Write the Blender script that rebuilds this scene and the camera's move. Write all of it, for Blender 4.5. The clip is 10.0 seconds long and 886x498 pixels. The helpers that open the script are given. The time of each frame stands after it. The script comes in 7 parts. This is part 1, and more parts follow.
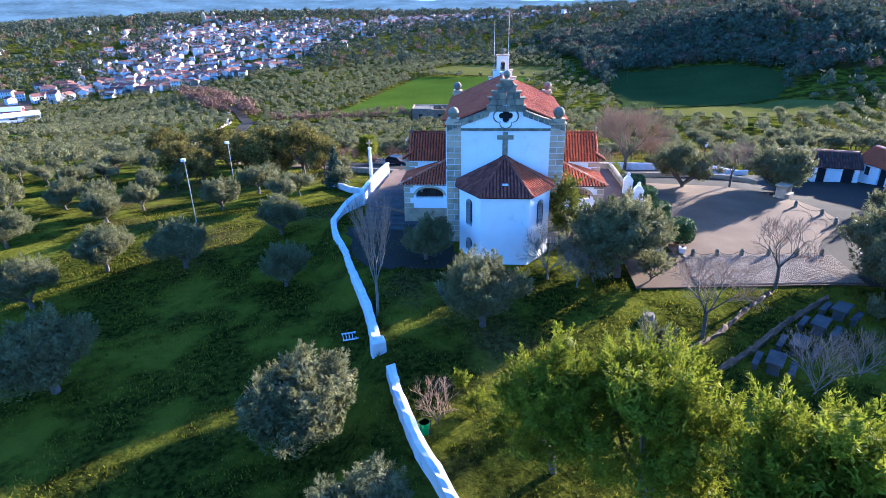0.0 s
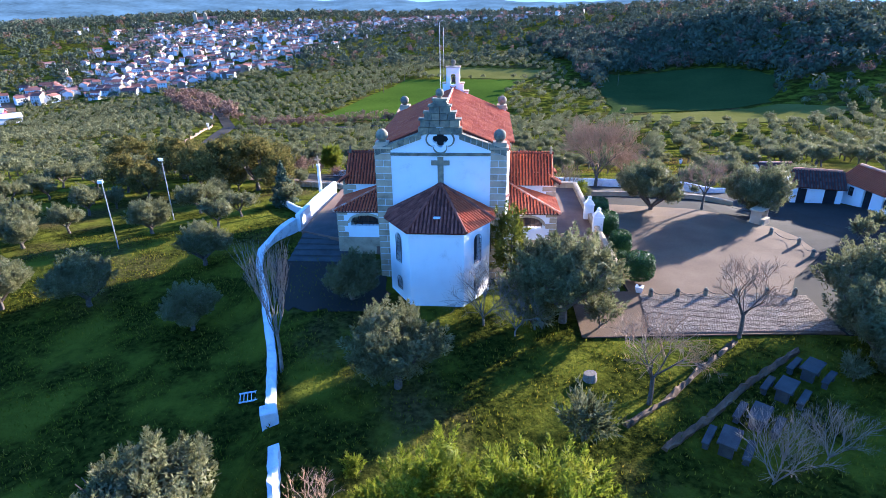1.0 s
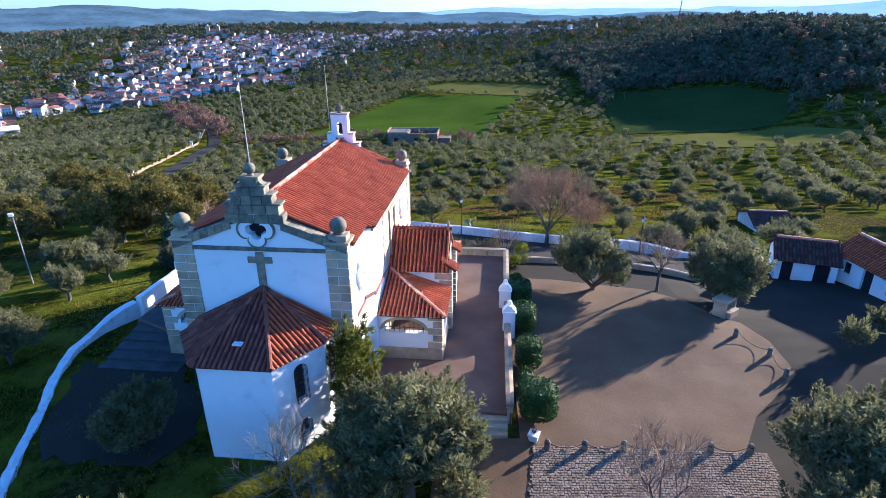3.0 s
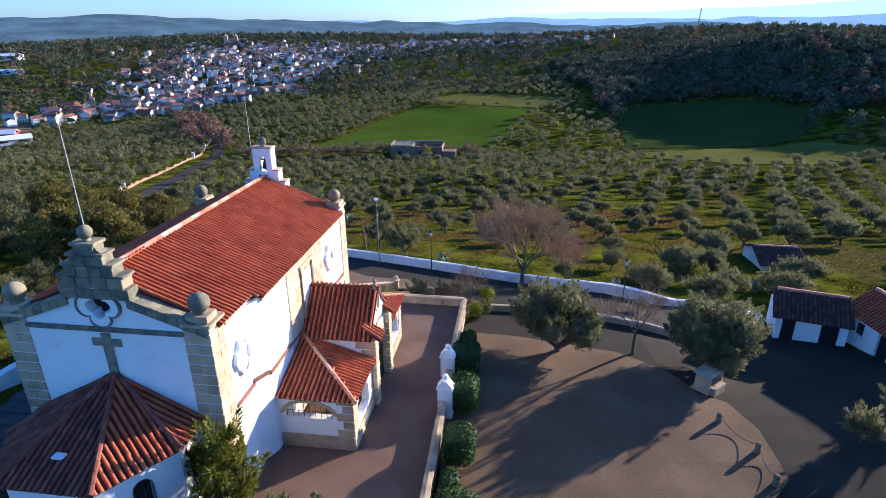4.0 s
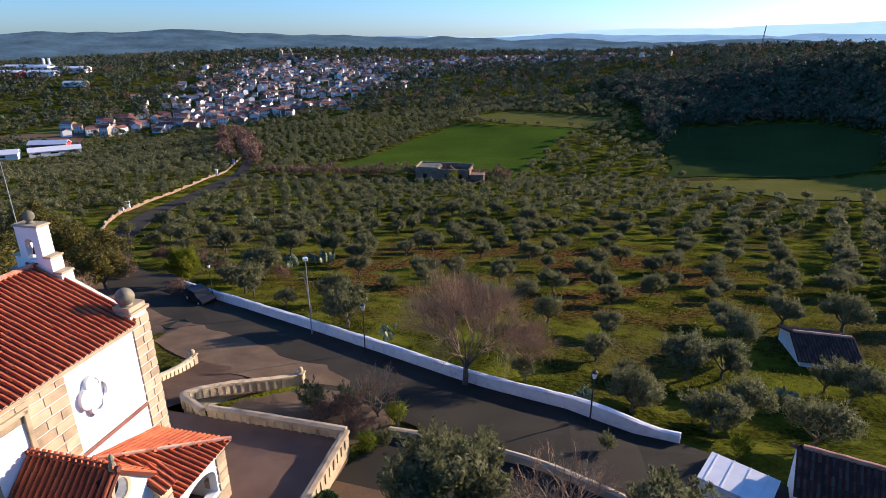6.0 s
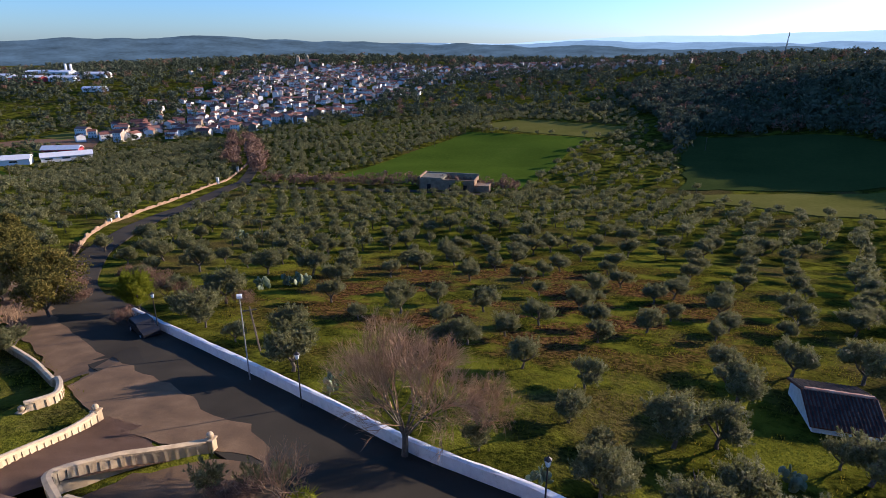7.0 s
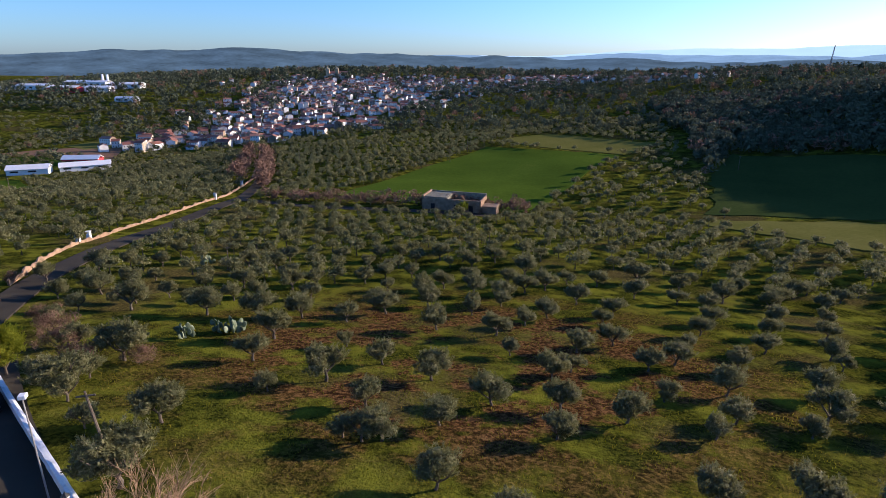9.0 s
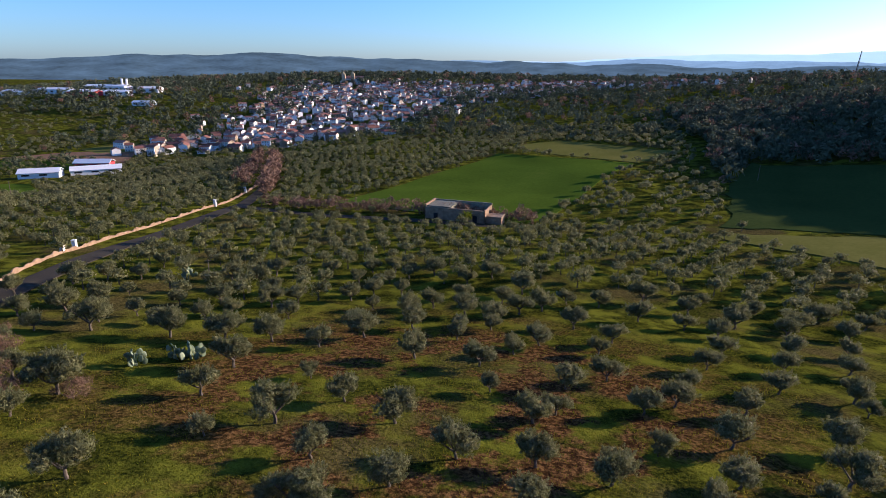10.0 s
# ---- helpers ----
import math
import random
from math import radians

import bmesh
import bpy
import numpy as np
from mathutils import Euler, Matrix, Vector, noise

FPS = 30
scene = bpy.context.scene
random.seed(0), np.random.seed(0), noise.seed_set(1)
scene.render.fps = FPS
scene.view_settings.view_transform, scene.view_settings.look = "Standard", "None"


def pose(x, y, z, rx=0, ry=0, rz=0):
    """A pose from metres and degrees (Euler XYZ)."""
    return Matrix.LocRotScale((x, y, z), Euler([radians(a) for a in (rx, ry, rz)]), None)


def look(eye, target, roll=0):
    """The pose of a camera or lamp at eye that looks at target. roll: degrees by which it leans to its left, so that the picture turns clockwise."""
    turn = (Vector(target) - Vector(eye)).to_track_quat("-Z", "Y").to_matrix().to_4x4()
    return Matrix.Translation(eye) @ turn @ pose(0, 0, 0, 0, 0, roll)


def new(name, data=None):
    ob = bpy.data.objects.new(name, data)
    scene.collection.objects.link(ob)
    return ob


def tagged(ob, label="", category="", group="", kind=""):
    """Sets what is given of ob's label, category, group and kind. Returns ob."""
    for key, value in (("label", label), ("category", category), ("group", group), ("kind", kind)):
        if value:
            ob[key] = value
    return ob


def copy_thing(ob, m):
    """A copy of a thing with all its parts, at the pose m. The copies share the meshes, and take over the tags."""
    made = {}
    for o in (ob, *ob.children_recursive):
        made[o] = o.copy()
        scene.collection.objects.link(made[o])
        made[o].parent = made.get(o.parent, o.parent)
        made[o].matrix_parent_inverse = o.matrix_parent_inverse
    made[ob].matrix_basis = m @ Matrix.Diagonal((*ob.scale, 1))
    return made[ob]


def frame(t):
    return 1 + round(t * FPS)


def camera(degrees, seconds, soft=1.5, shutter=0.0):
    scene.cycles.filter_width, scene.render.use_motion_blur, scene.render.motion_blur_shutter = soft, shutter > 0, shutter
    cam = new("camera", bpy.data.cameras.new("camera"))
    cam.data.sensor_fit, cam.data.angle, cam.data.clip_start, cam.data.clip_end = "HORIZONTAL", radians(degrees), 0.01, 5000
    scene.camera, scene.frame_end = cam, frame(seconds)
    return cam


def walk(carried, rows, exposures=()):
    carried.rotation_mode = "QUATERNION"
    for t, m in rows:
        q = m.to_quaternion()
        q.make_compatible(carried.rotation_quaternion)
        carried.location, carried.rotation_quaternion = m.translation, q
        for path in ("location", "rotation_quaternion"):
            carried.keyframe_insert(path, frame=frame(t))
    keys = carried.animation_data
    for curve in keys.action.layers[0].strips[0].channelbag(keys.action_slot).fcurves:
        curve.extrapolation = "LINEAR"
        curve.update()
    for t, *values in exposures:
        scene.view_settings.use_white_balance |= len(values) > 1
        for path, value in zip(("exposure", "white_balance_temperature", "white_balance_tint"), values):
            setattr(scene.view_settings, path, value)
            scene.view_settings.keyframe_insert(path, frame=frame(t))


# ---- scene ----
cam = camera(75.8, 10.0, soft=0.8)
METRES, EYE, TILT, LEAN, TURN = 80.0, 18.0, 0.0, 0.0, 0.0
ROWS = [
    (0.0, 0.0, 0.0, 0.0, -0.37, -23.53, 0.85),
    (0.5, 0.0278, 0.0317, 0.0021, -0.59, -23.48, 0.77),
    (1.0, 0.0589, 0.0671, 0.0052, -0.66, -23.46, 0.7),
    (1.5, 0.088, 0.1017, 0.0081, -0.73, -23.45, 0.64),
    (2.0, 0.1199, 0.1402, 0.0117, -0.34, -23.29, 0.54),
    (2.5, 0.1495, 0.1769, 0.0157, 0.32, -22.86, 0.5),
    (4.0, 0.2402, 0.2978, 0.0268, 2.85, -21.54, 0.36),
    (4.5, 0.267, 0.338, 0.0289, 4.13, -21.17, 0.29),
    (5.0, 0.2951, 0.3827, 0.0302, 5.62, -20.81, 0.2),
    (5.5, 0.3201, 0.4251, 0.0317, 7.04, -20.47, 0.16),
    (7.0, 0.3916, 0.5639, 0.0347, 10.14, -19.54, -0.02),
    (7.5, 0.413, 0.6089, 0.0345, 10.91, -19.28, -0.06),
    (8.0, 0.4351, 0.6581, 0.0341, 11.86, -18.99, -0.1),
    (8.5, 0.4546, 0.704, 0.0337, 12.74, -18.73, -0.15),
    (9.0, 0.4743, 0.7538, 0.0326, 13.55, -18.44, -0.19),
    (9.5, 0.4916, 0.7998, 0.0317, 14.38, -18.21, -0.24),
    (10.0, 0.5093, 0.85, 0.0309, 15.38, -17.96, -0.31),
]
walk(cam, [(t, pose(0, 0, EYE, TILT, LEAN, TURN) @ pose(METRES * x, METRES * y, METRES * z, 90 + pitch, roll, yaw)) for t, x, y, z, yaw, pitch, roll in ROWS],
     [(0.0, 2.58, 4800, 17), (2.5, 2.12, 4850, 16), (4.5, 1.33, 5250, 15), (5.5, 1.1, 5500, 16), (7.0, 1.08, 5600, 19), (10.0, 1.12, 5600, 20)])

# ---- world, sun ----
SUN_AZ = math.atan2(0.805, 0.593)   # from +y towards +x
SUN_EL = radians(13.5)
world = bpy.data.worlds.new("sky")
scene.world = world
world.use_nodes = True
wn = world.node_tree.nodes
sky = wn.new("ShaderNodeTexSky")
sky.sky_type = "NISHITA"
sky.sun_disc = False
sky.sun_elevation = SUN_EL
sky.sun_rotation = SUN_AZ
sky.altitude = 300
sky.air_density = 1.0
sky.dust_density = 0.7
sky.ozone_density = 6.0
wn["Background"].inputs["Strength"].default_value = 0.108
world.node_tree.links.new(sky.outputs[0], wn["Background"].inputs["Color"])
sun_data = bpy.data.lights.new("sun", "SUN")
sun_data.energy = 5.0
sun_data.angle = radians(0.6)
sun_data.color = (1.0, 0.77, 0.5)
sun = new("sun", sun_data)
sun_dir = Vector((math.sin(SUN_AZ) * math.cos(SUN_EL), math.cos(SUN_AZ) * math.cos(SUN_EL), math.sin(SUN_EL)))
sun.matrix_world = look(sun_dir * 300, (0, 0, 0))

# ---- materials ----
def material(name, stops, scale=3.0, fine=40.0, rough=0.85, bump=0.3, bump_scale=None, metal=0.0, rand=0.0, through_light=0.0, detail=6.0, spec=0.3):
    """Noise at two scales runs through the colour stops; rand varies the value by object or island."""
    m = bpy.data.materials.new(name)
    m.use_nodes = True
    n, l = m.node_tree.nodes, m.node_tree.links
    bsdf = n["Principled BSDF"]
    tc = n.new("ShaderNodeTexCoord")
    geo = n.new("ShaderNodeNewGeometry")
    a, b = n.new("ShaderNodeTexNoise"), n.new("ShaderNodeTexNoise")
    a.inputs["Scale"].default_value, b.inputs["Scale"].default_value = scale, fine
    a.inputs["Detail"].default_value, b.inputs["Detail"].default_value = detail, 4
    for t in (a, b):
        l.new(geo.outputs["Position"], t.inputs["Vector"])
    mix = n.new("ShaderNodeMath")
    mix.operation = "MULTIPLY_ADD"
    l.new(b.outputs["Fac"], mix.inputs[0])
    mix.inputs[1].default_value = 0.35
    off = n.new("ShaderNodeMath")
    off.operation = "MULTIPLY"
    l.new(a.outputs["Fac"], off.inputs[0])
    off.inputs[1].default_value = 0.65
    l.new(off.outputs[0], mix.inputs[2])
    last = mix.outputs[0]
    if rand:
        info = n.new("ShaderNodeObjectInfo")
        s = n.new("ShaderNodeMath")
        s.operation = "ADD"
        l.new(info.outputs["Random"], s.inputs[0])
        l.new(geo.outputs["Random Per Island"], s.inputs[1])
        f = n.new("ShaderNodeMath")
        f.operation = "FRACT"
        l.new(s.outputs[0], f.inputs[0])
        c = n.new("ShaderNodeMath")
        c.operation = "MULTIPLY_ADD"
        l.new(f.outputs[0], c.inputs[0])
        c.inputs[1].default_value = rand
        d = n.new("ShaderNodeMath")
        d.operation = "SUBTRACT"
        l.new(last, d.inputs[0])
        d.inputs[1].default_value = rand / 2
        l.new(d.outputs[0], c.inputs[2])
        last = c.outputs[0]
    ramp = n.new("ShaderNodeValToRGB")
    e = ramp.color_ramp.elements
    while len(e) < len(stops):
        e.new(0.5)
    for k, (p, col) in enumerate(stops):
        e[k].position, e[k].color = p, (*col, 1)
    l.new(last, ramp.inputs["Fac"])
    l.new(ramp.outputs["Color"], bsdf.inputs["Base Color"])
    bsdf.inputs["Roughness"].default_value = rough
    bsdf.inputs["Metallic"].default_value = metal
    bsdf.inputs["Specular IOR Level"].default_value = spec
    if bump:
        bp = n.new("ShaderNodeBump")
        bp.inputs["Strength"].default_value = bump
        bp.inputs["Distance"].default_value = 0.05 if not bump_scale else bump_scale
        l.new(mix.outputs[0], bp.inputs["Height"])
        l.new(bp.outputs["Normal"], bsdf.inputs["Normal"])
    if through_light:
        tr = n.new("ShaderNodeBsdfTranslucent")
        l.new(ramp.outputs["Color"], tr.inputs["Color"])
        ms = n.new("ShaderNodeMixShader")
        ms.inputs[0].default_value = through_light
        l.new(bsdf.outputs[0], ms.inputs[1])
        l.new(tr.outputs[0], ms.inputs[2])
        l.new(ms.outputs[0], n["Material Output"].inputs["Surface"])
    return m


PLASTER = material("white_plaster", [(0.25, (0.62, 0.6, 0.57)), (0.42, (0.8, 0.79, 0.77)), (0.7, (0.84, 0.83, 0.81))], 1.3, 18, 0.8, 0.12)
PLASTER_OLD = material("weathered_whitewash", [(0.25, (0.36, 0.34, 0.31)), (0.42, (0.66, 0.65, 0.63)), (0.7, (0.8, 0.8, 0.78))], 2.2, 14, 0.85, 0.3)
GRANITE = material("granite", [(0.25, (0.224, 0.175, 0.112)), (0.45, (0.403, 0.31, 0.196)), (0.7, (0.526, 0.42, 0.28))], 1.5, 60, 0.85, 0.25, rand=0.25)
GRANITE_DARK = material("lichened_granite", [(0.25, (0.07, 0.065, 0.05)), (0.45, (0.16, 0.15, 0.11)), (0.65, (0.3, 0.255, 0.16))], 2.5, 40, 0.9, 0.4, rand=0.2)
MORTAR = material("pale_mortar", [(0.3, (0.6, 0.58, 0.54)), (0.7, (0.76, 0.74, 0.7))], 3, 50, 0.9, 0.2)
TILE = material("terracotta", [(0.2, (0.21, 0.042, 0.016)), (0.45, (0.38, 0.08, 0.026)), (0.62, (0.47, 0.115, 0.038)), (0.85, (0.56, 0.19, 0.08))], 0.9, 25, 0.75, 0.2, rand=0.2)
TILE_DARK = material("dark_terracotta", [(0.2, (0.075, 0.028, 0.02)), (0.45, (0.17, 0.052, 0.032)), (0.7, (0.27, 0.095, 0.06))], 1.2, 25, 0.8, 0.2, rand=0.35)
TILE_BED = material("tile_bed", [(0.3, (0.05, 0.015, 0.01)), (0.7, (0.12, 0.032, 0.018))], 2, 20, 0.85, 0.2)
TILE_LIP = material("pale_tile_lips", [(0.25, (0.55, 0.3, 0.2)), (0.5, (0.7, 0.5, 0.38)), (0.75, (0.76, 0.62, 0.5))], 1.5, 12, 0.85, 0.1)
REDSTONE = material("red_stone_course", [(0.25, (0.13, 0.05, 0.04)), (0.5, (0.21, 0.085, 0.065)), (0.75, (0.28, 0.15, 0.12))], 1.5, 20, 0.85, 0.2)
RIDGE = material("mortared_ridge_tile", [(0.25, (0.4, 0.13, 0.07)), (0.5, (0.56, 0.27, 0.17)), (0.75, (0.6, 0.45, 0.34))], 1.5, 12, 0.85, 0.2, rand=0.4)
IRON = material("black_iron", [(0.3, (0.012, 0.012, 0.013)), (0.7, (0.03, 0.03, 0.03))], 5, 60, 0.5, 0.05)
DARK = material("dark_interior", [(0.3, (0.012, 0.012, 0.014)), (0.7, (0.025, 0.025, 0.028))], 2, 20, 0.9, 0)
GLASS = material("dark_window_glass", [(0.3, (0.015, 0.017, 0.02)), (0.7, (0.03, 0.034, 0.04))], 2, 20, 0.12, 0, spec=0.6)
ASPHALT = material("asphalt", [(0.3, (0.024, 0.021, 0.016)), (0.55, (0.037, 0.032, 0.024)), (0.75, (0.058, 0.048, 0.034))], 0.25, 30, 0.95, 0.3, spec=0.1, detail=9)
DIRT = material("compacted_sandy_ground", [(0.25, (0.06, 0.034, 0.017)), (0.45, (0.105, 0.063, 0.032)), (0.6, (0.145, 0.093, 0.05)), (0.78, (0.2, 0.138, 0.078))], 0.3, 12, 0.95, 0.4, detail=9)
PAVING = material("pinkish_paving", [(0.25, (0.088, 0.051, 0.034)), (0.5, (0.145, 0.088, 0.059)), (0.75, (0.2, 0.13, 0.09))], 0.5, 18, 0.9, 0.2, detail=9)
def ground_material():
    """Grass, dry weeds and bare reddish earth, each with a patchiness of its own."""
    m = bpy.data.materials.new("meadow_ground")
    m.use_nodes = True
    n, l = m.node_tree.nodes, m.node_tree.links
    bsdf = n["Principled BSDF"]
    geo = n.new("ShaderNodeNewGeometry")

    def noise_at(scale, detail, lo, hi):
        t = n.new("ShaderNodeTexNoise")
        t.inputs["Scale"].default_value, t.inputs["Detail"].default_value = scale, detail
        t.inputs["Roughness"].default_value = 0.62
        l.new(geo.outputs["Position"], t.inputs["Vector"])
        r = n.new("ShaderNodeMapRange")
        r.interpolation_type = "SMOOTHSTEP"
        r.inputs["From Min"].default_value, r.inputs["From Max"].default_value = lo, hi
        l.new(t.outputs["Fac"], r.inputs["Value"])
        return r.outputs[0], t

    def mix(fac, a, b):
        x = n.new("ShaderNodeMix")
        x.data_type = "RGBA"
        l.new(fac, x.inputs[0])
        for sock, v in ((x.inputs[6], a), (x.inputs[7], b)):
            if isinstance(v, tuple):
                sock.default_value = (*v, 1)
            else:
                l.new(v, sock)
        return x.outputs[2]

    fine, ft = noise_at(2.6, 8, 0.35, 0.66)
    tuft, _ = noise_at(0.22, 9, 0.42, 0.64)
    wide, _ = noise_at(0.05, 7, 0.5, 0.66)
    earth, _ = noise_at(0.13, 9, 0.44, 0.54)
    clods, _ = noise_at(1.3, 8, 0.4, 0.6)
    grass = mix(fine, (0.011, 0.015, 0.003), (0.054, 0.059, 0.008))
    grass = mix(tuft, grass, (0.112, 0.118, 0.013))
    dry = mix(fine, (0.036, 0.031, 0.011), (0.1, 0.082, 0.028))
    col = mix(wide, grass, dry)
    # ploughed earth under the trees in the middle of the grove, thinning out all round
    far = n.new("ShaderNodeVectorMath")
    far.operation = "DISTANCE"
    squeeze = n.new("ShaderNodeVectorMath")
    squeeze.operation = "MULTIPLY"
    l.new(geo.outputs["Position"], squeeze.inputs[0])
    squeeze.inputs[1].default_value = (0.85, 1.0, 0.0)
    l.new(squeeze.outputs[0], far.inputs[0])
    far.inputs[1].default_value = (27 * 0.85, 119, 0)
    band = n.new("ShaderNodeMapRange")
    band.inputs["From Min"].default_value, band.inputs["From Max"].default_value = 10, 38
    band.inputs["To Min"].default_value, band.inputs["To Max"].default_value = 1.5, 0.0
    l.new(far.outputs["Value"], band.inputs["Value"])
    k = n.new("ShaderNodeMath")
    k.operation = "MULTIPLY"
    k.use_clamp = True
    l.new(band.outputs[0], k.inputs[0])
    l.new(earth, k.inputs[1])
    soil = mix(clods, (0.028, 0.015, 0.007), mix(fine, (0.055, 0.03, 0.012), (0.15, 0.082, 0.033)))
    l.new(mix(k.outputs[0], col, soil), bsdf.inputs["Base Color"])
    bsdf.inputs["Roughness"].default_value = 0.95
    bsdf.inputs["Specular IOR Level"].default_value = 0.0
    bp = n.new("ShaderNodeBump")
    bp.inputs["Strength"].default_value, bp.inputs["Distance"].default_value = 1.0, 0.3
    l.new(ft.outputs["Fac"], bp.inputs["Height"])
    l.new(bp.outputs["Normal"], bsdf.inputs["Normal"])
    return m


GRASS = ground_material()
BLADE = material("grass_blades", [(0.15, (0.0426, 0.0649, 0.00577)), (0.45, (0.12, 0.13, 0.0101)), (0.7, (0.187, 0.162, 0.018)), (0.88, (0.255, 0.18, 0.0433))], 0.25, 3, 0.9, 0, rand=0.5, through_light=0.5, spec=0.0)
FIELD = material("young_crop", [(0.3, (0.035, 0.06, 0.008)), (0.6, (0.062, 0.1, 0.012)), (0.8, (0.1, 0.12, 0.02))], 0.03, 0.8, 0.95, 0.3, spec=0.0)
DRYFIELD = material("dry_grass", [(0.3, (0.0765, 0.085, 0.017)), (0.7, (0.145, 0.136, 0.0382))], 0.04, 0.9, 0.95, 0.3, spec=0.0)
# Pasture green darkened to carry the hill's shade in its colour.
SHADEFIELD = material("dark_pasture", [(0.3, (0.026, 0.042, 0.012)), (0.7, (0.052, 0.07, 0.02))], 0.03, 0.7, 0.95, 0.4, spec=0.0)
BARK = material("bark", [(0.3, (0.05, 0.04, 0.03)), (0.7, (0.16, 0.13, 0.1))], 6, 40, 0.9, 0.5)
PALEBARK = material("pale_bark", [(0.3, (0.105, 0.0864, 0.066)), (0.7, (0.27, 0.23, 0.185))], 5, 30, 0.9, 0.4)
TWIG = material("bare_twigs", [(0.3, (0.22, 0.135, 0.075)), (0.7, (0.4, 0.26, 0.155))], 3, 20, 0.9, 0, rand=0.3)
OLIVE = material("olive_leaves", [(0.2, (0.062, 0.066, 0.024)), (0.42, (0.125, 0.128, 0.05)), (0.62, (0.188, 0.184, 0.085)), (0.85, (0.27, 0.258, 0.15))], 0.8, 9, 0.65, 0, rand=0.3, through_light=0.4, spec=0.2)
BRIGHT = material("bright_evergreen_leaves", [(0.15, (0.055, 0.07, 0.005)), (0.42, (0.135, 0.16, 0.009)), (0.68, (0.225, 0.235, 0.016)), (0.88, (0.32, 0.3, 0.03))], 0.6, 8, 0.6, 0, rand=0.3, through_light=0.45, spec=0.1)
LAUREL = material("laurel_leaves", [(0.15, (0.05, 0.06, 0.006)), (0.45, (0.11, 0.12, 0.012)), (0.8, (0.2, 0.2, 0.03))], 0.6, 8, 0.6, 0, rand=0.25, through_light=0.35, spec=0.15)
HEDGE = material("clipped_leaves", [(0.2, (0.012, 0.035, 0.006)), (0.5, (0.03, 0.075, 0.012)), (0.8, (0.07, 0.13, 0.025))], 1.5, 12, 0.6, 0, rand=0.5, through_light=0.2)
WOODS = material("dark_woodland_leaves", [(0.2, (0.04, 0.05, 0.03)), (0.5, (0.075, 0.09, 0.055)), (0.8, (0.12, 0.13, 0.08))], 0.05, 2, 0.9, 0, rand=0.35, through_light=0.15, spec=0.1)
OAKLEAF = material("oak_leaves", [(0.2, (0.045, 0.045, 0.013)), (0.5, (0.115, 0.105, 0.028)), (0.8, (0.23, 0.175, 0.05))], 0.15, 3, 0.9, 0, rand=0.4, through_light=0.35, spec=0.0)
CONIFER = material("blue_green_needles", [(0.2, (0.01, 0.025, 0.014)), (0.5, (0.03, 0.055, 0.03)), (0.8, (0.08, 0.11, 0.06))], 0.5, 6, 0.7, 0, rand=0.5, through_light=0.15)
BROWNLEAF = material("brown_winter_scrub", [(0.2, (0.09, 0.05, 0.032)), (0.5, (0.17, 0.1, 0.068)), (0.8, (0.24, 0.15, 0.1))], 0.1, 3, 0.9, 0, rand=0.5, through_light=0.2)
PAINT_WHITE = material("white_paint", [(0.3, (0.68, 0.68, 0.68)), (0.7, (0.82, 0.82, 0.82))], 2, 20, 0.5, 0.05)
# Darkened in its colour for tables, steps and paving that stand in shade.
DARKSTONE = material("shade_darkened_stone", [(0.3, (0.03, 0.031, 0.031)), (0.7, (0.085, 0.083, 0.078))], 1.2, 25, 0.9, 0.3)
OLDROOF = material("old_grey_tiles", [(0.3, (0.035, 0.026, 0.022)), (0.7, (0.1, 0.07, 0.055))], 2, 25, 0.9, 0.3, rand=0.4)
POLE = material("grey_painted_steel", [(0.3, (0.2, 0.2, 0.19)), (0.7, (0.33, 0.32, 0.3))], 3, 30, 0.55, 0.05)
ZINC = material("galvanised_metal", [(0.3, (0.35, 0.36, 0.37)), (0.7, (0.5, 0.5, 0.5))], 4, 30, 0.5, 0, metal=0.6)
GREEN_PLASTIC = material("green_plastic", [(0.3, (0.01, 0.13, 0.04)), (0.7, (0.015, 0.2, 0.06))], 4, 30, 0.4, 0)
TOWNWALL = material("town_whitewash", [(0.15, (0.22, 0.16, 0.11)), (0.3, (0.42, 0.36, 0.29)), (0.4, (0.6, 0.57, 0.53)), (0.85, (0.78, 0.77, 0.76))], 0.02, 0.5, 0.85, 0, rand=0.8)
TOWNROOF = material("town_roof_tiles", [(0.2, (0.12, 0.055, 0.04)), (0.5, (0.21, 0.085, 0.06)), (0.8, (0.3, 0.16, 0.12))], 0.1, 3, 0.85, 0, rand=0.5)
CARPAINT = material("dark_car_paint", [(0.3, (0.012, 0.012, 0.014)), (0.7, (0.02, 0.02, 0.023))], 2, 20, 0.45, 0, spec=0.4)
RUBBER = material("rubber", [(0.3, (0.012, 0.012, 0.012)), (0.7, (0.03, 0.03, 0.03))], 5, 40, 0.8, 0)
LITTER = material("leaf_litter_and_gravel", [(0.25, (0.05, 0.032, 0.018)), (0.5, (0.11, 0.068, 0.036)), (0.75, (0.19, 0.125, 0.07))], 0.5, 12, 0.95, 0.5)
REDSOIL = material("red_soil", [(0.3, (0.085, 0.042, 0.017)), (0.7, (0.2, 0.098, 0.04))], 0.8, 9, 0.95, 0.6)
OCHREWALL = material("earth_wall", [(0.3, (0.15, 0.095, 0.055)), (0.7, (0.34, 0.23, 0.15))], 1.0, 9, 0.95, 0.5)
REDWALL = material("red_paint_wall", [(0.3, (0.4, 0.04, 0.05)), (0.7, (0.55, 0.06, 0.07))], 0.4, 6, 0.8, 0)
CACTUS = material("cactus_pads", [(0.3, (0.07, 0.1, 0.05)), (0.7, (0.2, 0.24, 0.15))], 2, 12, 0.6, 0.1, rand=0.3)


